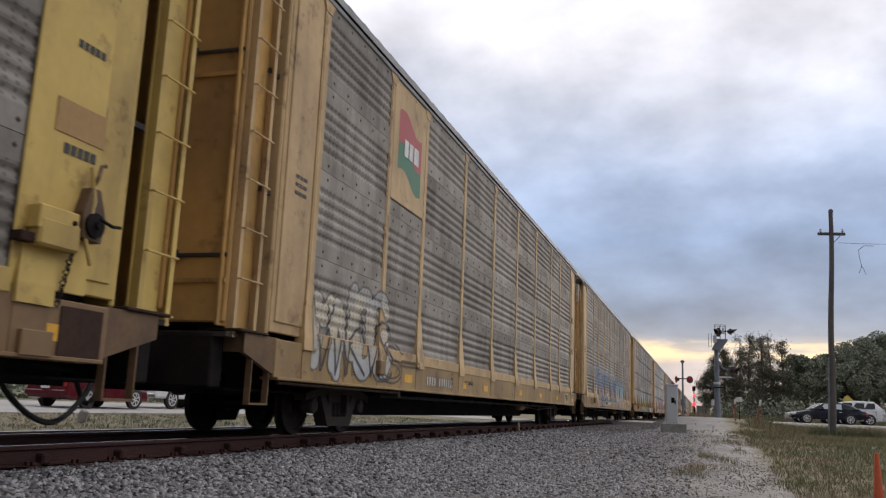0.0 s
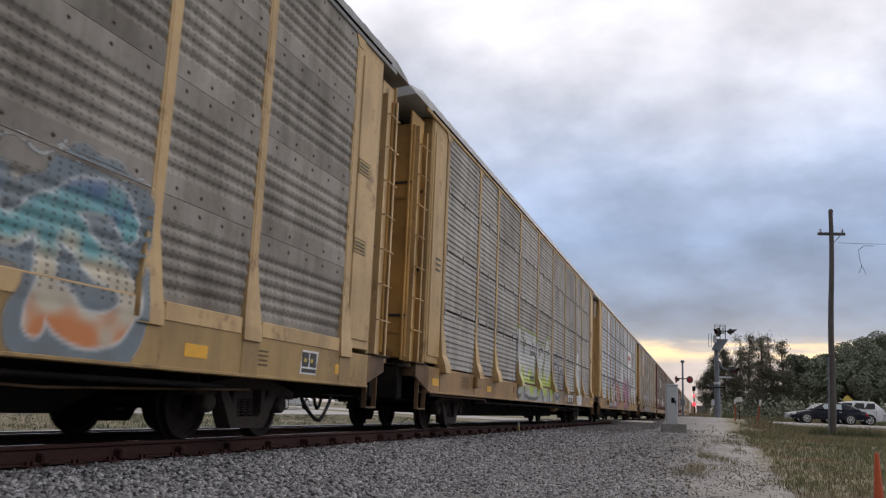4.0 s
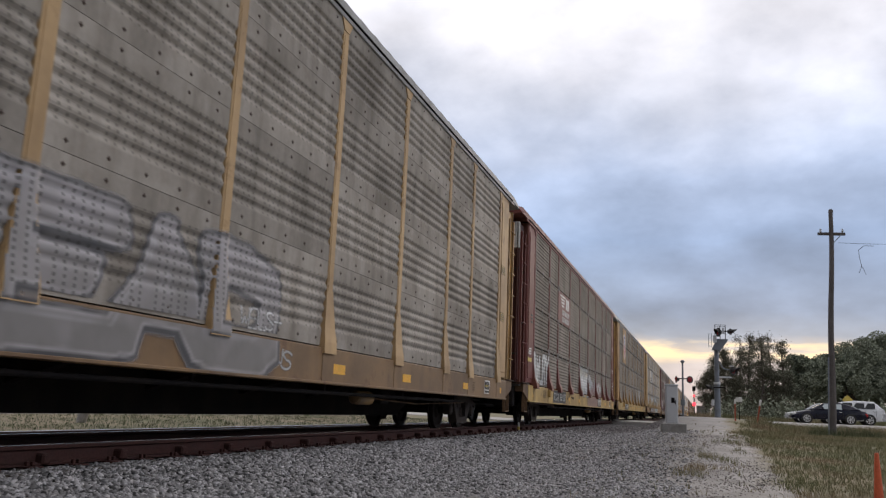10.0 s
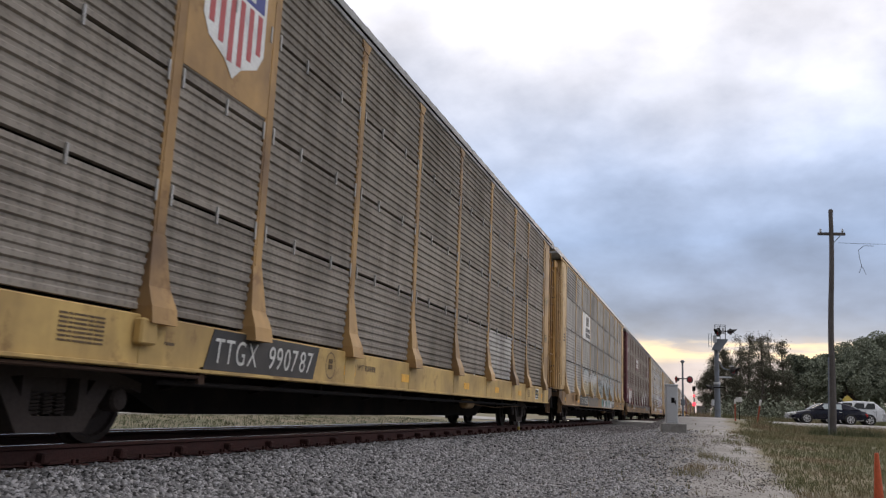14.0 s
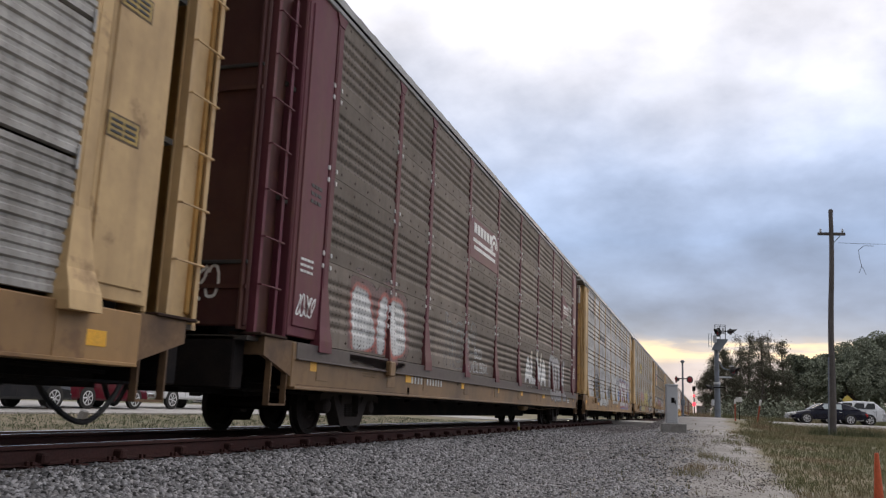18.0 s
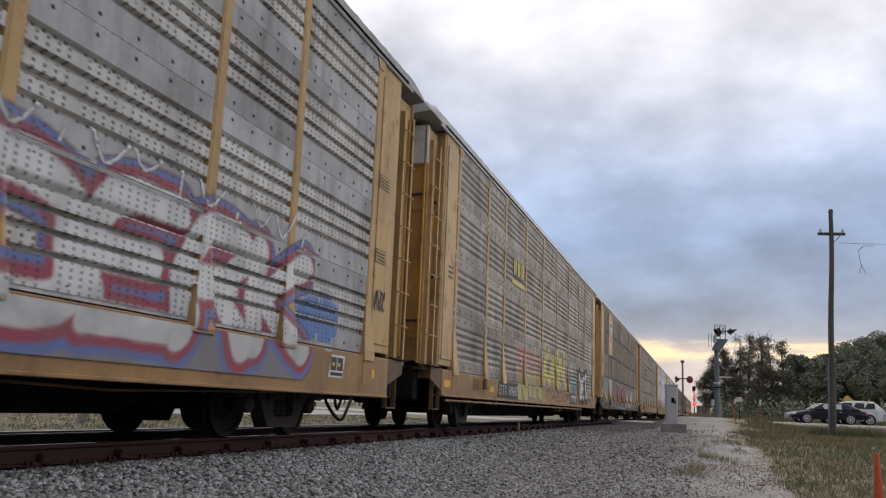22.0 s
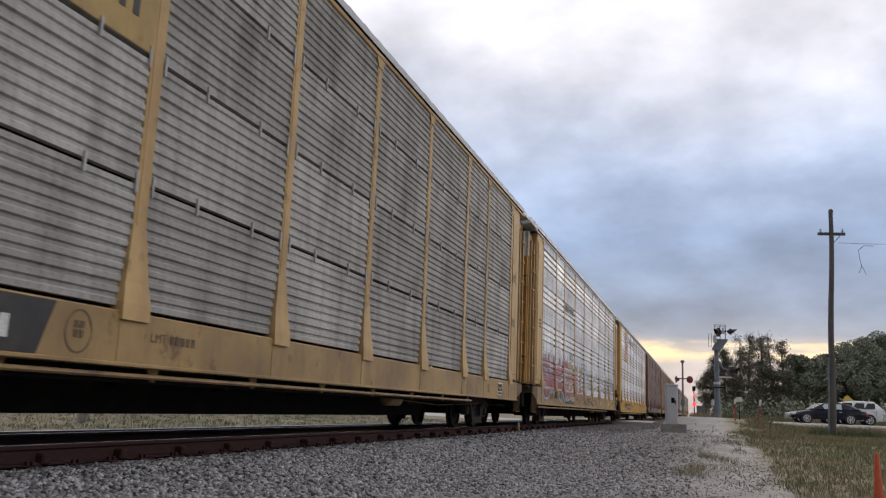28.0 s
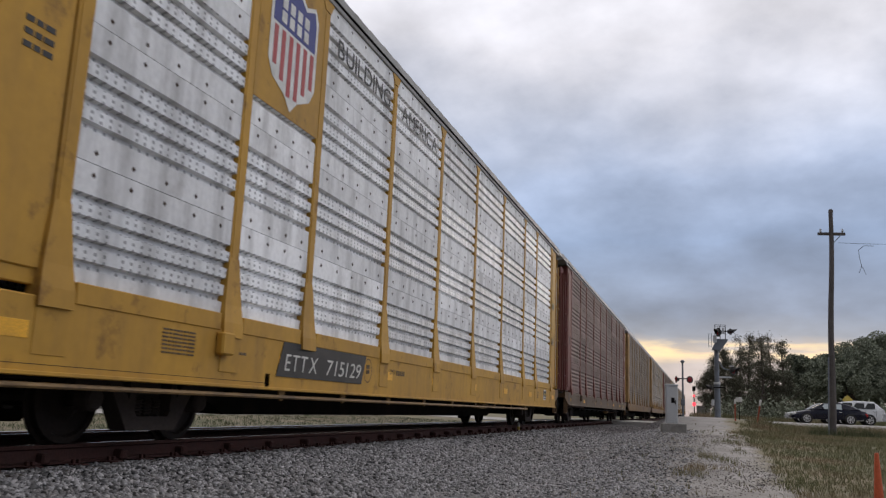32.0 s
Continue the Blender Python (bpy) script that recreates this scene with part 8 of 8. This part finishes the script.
def tall_tree(x, y, h, spread, seed, dens=1.0):
    """A slender tree: a leaning trunk, rising limbs and drooping feathery twigs with gaps between."""
    rs = np.random.RandomState(seed)
    t = thing("casuarina_tree", "slender dark green tree with feathery gaps", "tree", at=(x, y, ground_z(x, y) - 0.1), group="trees behind the crossing")
    lean = (rs.rand(2) - 0.5) * 0.12 * h
    trunk = [(lean[0] * q * q, lean[1] * q * q, h * q) for q in [i / 8 for i in range(9)]]
    g = Geo().tube(trunk, [0.16 * h / 8 * (1 - 0.9 * i / 8) + 0.012 for i in range(9)], 7)
    pts = []
    for i in range(int(20 + h)):
        q = 0.14 + 0.84 * rs.rand()
        base = Vector((lean[0] * q * q, lean[1] * q * q, h * q))
        az = rs.rand() * 6.283
        ln = spread * (1.15 - q) * (0.45 + 0.7 * rs.rand())
        rise = 0.25 + 0.6 * rs.rand()
        tip = base + Vector((math.cos(az) * ln, math.sin(az) * ln, ln * rise))
        mid = base.lerp(tip, 0.55) + Vector((0, 0, -0.06 * ln))
        g.tube([base, mid, tip], [0.035, 0.022, 0.008], 4)
        m = int(240 * dens * (0.4 + ln / spread))
        for j in range(m):
            w = 0.25 + 0.8 * rs.rand()
            p = base.lerp(tip, w)
            r = 0.10 + 0.26 * spread / 2.2 * rs.rand()
            d = rs.normal(size=3)
            pts.append((p.x + d[0] * r, p.y + d[1] * r, p.z + d[2] * r * 0.9 - 0.1))
    part("trunk", g, M_BARK, t)
    me = leaves(pts, 0.052, seed + 5, 0.5)
    me.materials.append(M_LEAF_A)
    part("crown", me, None, t)
    return t


def broad_tree(x, y, h, r, seed):
    """A dense round-headed tree: a forked trunk and a crown of leaf clumps with an uneven edge."""
    rs = np.random.RandomState(seed)
    t = thing("oak_tree", "dense broad dark green tree", "tree", at=(x, y, ground_z(x, y) - 0.1), group="trees behind the crossing")
    g = Geo().tube([(0, 0, 0), (0.1, 0, h * 0.2), (0.05, 0.1, h * 0.42)], [0.34, 0.27, 0.2], 8)
    pts = []
    for i in range(46):
        az, el = rs.rand() * 6.283, math.asin(rs.rand() * 1.35 - 0.35)
        rr = r * (0.55 + 0.5 * rs.rand())
        c = Vector((math.cos(az) * math.cos(el) * rr, math.sin(az) * math.cos(el) * rr, h * 0.52 + math.sin(el) * h * 0.42 * (0.75 + 0.4 * rs.rand())))
        if i < 12:
            g.tube([(0.05, 0.1, h * 0.38), Vector((0.05, 0.1, h * 0.38)).lerp(c, 0.5) + Vector((0, 0, 0.2)), c], [0.11, 0.06, 0.02], 5)
        cr = r * (0.22 + 0.16 * rs.rand())
        d = rs.normal(size=(540, 3))
        d /= np.linalg.norm(d, axis=1)[:, None]
        d *= (cr * rs.rand(540) ** 0.28)[:, None] * np.array([1, 1, 0.8])
        pts += [(c.x + a[0], c.y + a[1], max(0.3, c.z + a[2])) for a in d]
    part("trunk", g, M_BARK, t)
    me = leaves(pts, 0.125, seed + 3, 0.1)
    me.materials.append(M_LEAF_B)
    part("crown", me, None, t)
    return t


for i_, (x_, y_, h_, s_) in enumerate(((0.9, 77, 5.6, 1.5), (1.9, 80, 6.6, 1.8), (3.0, 76, 7.0, 2.0), (3.9, 81, 7.7, 1.9), (4.9, 77, 7.3, 2.1), (5.9, 80, 7.6, 1.8), (6.6, 77, 6.9, 1.5), (2.4, 84, 5.8, 2.2), (5.3, 85, 6.2, 2.3), (0.2, 83, 4.4, 1.4))):
    tall_tree(x_, y_, h_, s_, 300 + i_, 1.9)
for i_, (x_, y_, h_, r_) in enumerate(((9.4, 88, 6.4, 2.6), (11.6, 90, 6.9, 3.0), (14.4, 89, 8.1, 3.3), (17.6, 91, 9.3, 3.6), (12.6, 84, 5.6, 2.6), (16.4, 84, 6.6, 3.0), (21.5, 92, 9.0, 3.8))):
    broad_tree(x_, y_, h_, r_, 400 + i_)


def undergrowth(name, count, x0, x1, y0, y1, h, seed, material, label, size=0.16):
    rs = np.random.RandomState(seed)
    n = 26
    pts = []
    for i in range(count):
        cx, cy = x0 + (x1 - x0) * rs.rand(), y0 + (y1 - y0) * rs.rand()
        hh = h * (0.5 + 0.7 * rs.rand())
        z = ground_z(cx, cy)
        for j in range(n):
            d = rs.normal(size=3) * hh * 0.42
            pts.append((cx + d[0], cy + d[1], z + max(0.05, hh * 0.6 + d[2])))
    me = leaves(pts, size, seed + 1, 0.1)
    me.materials.append(material)
    return solid(name, me, None, label, "bushes", kind="stuff")


undergrowth("undergrowth", 420, 0.6, 30, 73, 79, 1.3, 501, M_LEAF_B, "dark tangled bushes along the wood's edge")
undergrowth("hedge", 900, -46, -36, -5, 75, 3.2, 502, M_LEAF_B, "dark green hedge beyond the back road", 0.24)
# the wood at x 34 to 46 is out of view, added to dim the train
undergrowth("side_wood", 700, 34, 46, -70, 75, 8.5, 505, M_LEAF_B, "unseen dark wood beside the track, added to dim the train's lower side", 0.55)
undergrowth("far_wood", 300, -60, -14, 130, 190, 5.0, 503, M_LEAF_B, "far low line of trees", 0.5)
undergrowth("far_wood", 400, 6, 90, 130, 190, 5.0, 504, M_LEAF_B, "far low line of trees", 0.5)


def grass(name, count, x0, x1, y0, y1, h, seed, label, keep=None, power=1.4, material=None):
    """Thin bent blades in tufts, one mesh."""
    rs = np.random.RandomState(seed)
    x = x0 + (x1 - x0) * rs.rand(count)
    y = y0 + (y1 - y0) * rs.rand(count) ** power
    ok = np.array([keep is None or keep(a, b, c) for a, b, c in zip(x, y, rs.rand(count))])
    x, y = x[ok], y[ok]
    n, k = len(x), 5
    z = np.array([ground_z(a, b) for a, b in zip(x, y)])
    base = np.stack([x, y, z - 0.02], -1)[:, None] + np.concatenate([rs.normal(size=(n, k, 2)) * 0.05, np.zeros((n, k, 1))], -1)
    lean = np.concatenate([rs.normal(size=(n, k, 2)) * 0.38, np.ones((n, k, 1))], -1)
    hh = h * (0.4 + 0.9 * rs.rand(n, k))[..., None]
    ang = rs.rand(n, k) * 6.283
    wid = np.stack([np.cos(ang), np.sin(ang), np.zeros((n, k))], -1) * (0.0045 + 0.004 * h)
    a, b = base - wid, base + wid
    m = base + lean * hh * np.array([0.35, 0.35, 0.6])
    tip = base + lean * hh * np.array([1.0, 1.0, 0.95])
    V = np.stack([a, b, m + wid * 0.7, m - wid * 0.7, tip], 2).reshape(-1, 3)
    o = (np.arange(n * k) * 5)[:, None]
    Q = (o + np.array([[0, 1, 2, 3]])).ravel()
    T = (o + np.array([[3, 2, 4]])).ravel()
    me = bpy.data.meshes.new(name)
    me.vertices.add(len(V)), me.vertices.foreach_set("co", V.ravel())
    li = np.concatenate([Q, T]).astype(np.int32)
    me.loops.add(len(li)), me.loops.foreach_set("vertex_index", li)
    me.polygons.add(2 * n * k), me.polygons.foreach_set("loop_start", np.concatenate([np.arange(0, 4 * n * k, 4), 4 * n * k + np.arange(0, 3 * n * k, 3)]).astype(np.int32))
    me.update(calc_edges=True)
    me.materials.append(material or M_GRASS)
    return solid(name, me, None, label, "grass", kind="stuff")


def verge_grass(a, b, c):
    edge = 0.95 + 0.35 * noise.noise((a * 0.5, b * 0.45, 7)) + 0.012 * b
    if a > edge:
        return c < 0.95 * smooth_step(-0.9, -0.05, noise.noise((a * 0.7, b * 0.5, 4)))
    # a ragged strip of tufts along the foot of the bank
    if abs(a - 0.15 - (b - 17) * 0.075) < 0.42 and 13.5 < b < 36:
        return c < 0.3 + 1.4 * noise.noise((a * 1.3, b * 0.6, 2))
    return c < 0.02


grass("verge_grass", 24000, -1.6, 8.0, 7.0, 36.0, 0.12, 601, "rough grass with dry brown patches on the verge", verge_grass)
grass("verge_grass", 7000, -0.5, 12.0, 30.0, 46.5, 0.15, 602, "taller rough grass below the road", verge_grass, 1.0)
grass("far_side_grass", 7000, -18.8, -9.6, 6.0, 48.0, 0.11, 603, "short green grass beyond the track", material=M_GRASS_FAR)
grass("roadside_weeds", 2500, -1.0, 20.0, 71.0, 73.0, 0.4, 604, "tall weeds behind the road", None, 1.0)
grass("pole_weeds", 260, 4.6, 7.6, 41.0, 43.0, 0.42, 605, "taller green weeds round the foot of the pole", None, 1.0, M_GRASS_FAR)
grass("roadside_weeds", 5000, 2.2, 14.0, 43.0, 49.0, 0.34, 606, "rough weeds along the near side of the road", None, 1.0)


def motions():
    """The train runs past; every wheel that comes near the camera's stretch rolls on the rail."""
    for k, car in TRAIN.items():
        y0 = coupler_at(k)
        walk(car, [(t, pose(TRACK_X, y0 - travelled(t), 0.0)) for t in [i * 0.8 for i in range(41)]])
    for w, car, u in WHEELSETS:
        k = [q for q in TRAIN if TRAIN[q] is car][0]
        rows = []
        for i in range(0, 961):
            t = i / 30.0
            y = coupler_at(k) + u - travelled(t)
            if -6.0 < y < 34.0:
                rows.append((t, pose(0, u, WHEEL_R, math.degrees(travelled(t) / WHEEL_R) % 360.0)))
        if len(rows) < 2:
            continue
        if rows[0][0] > 0.05:
            rows.insert(0, (0.0, rows[0][1]))
        if rows[-1][0] < 31.95:
            rows.append((32.0, rows[-1][1]))
        walk(w, rows)

    # a dark car rolls up behind the pickup and stops
    rows = []
    for i in range(33):
        d = 26.0 * (1 - smooth_step(8.6, 11.4, float(i)))
        rows.append((float(i), on_back(-21.5, 23.9 - d, 180)))
    walk(ARRIVING, rows)


motions()
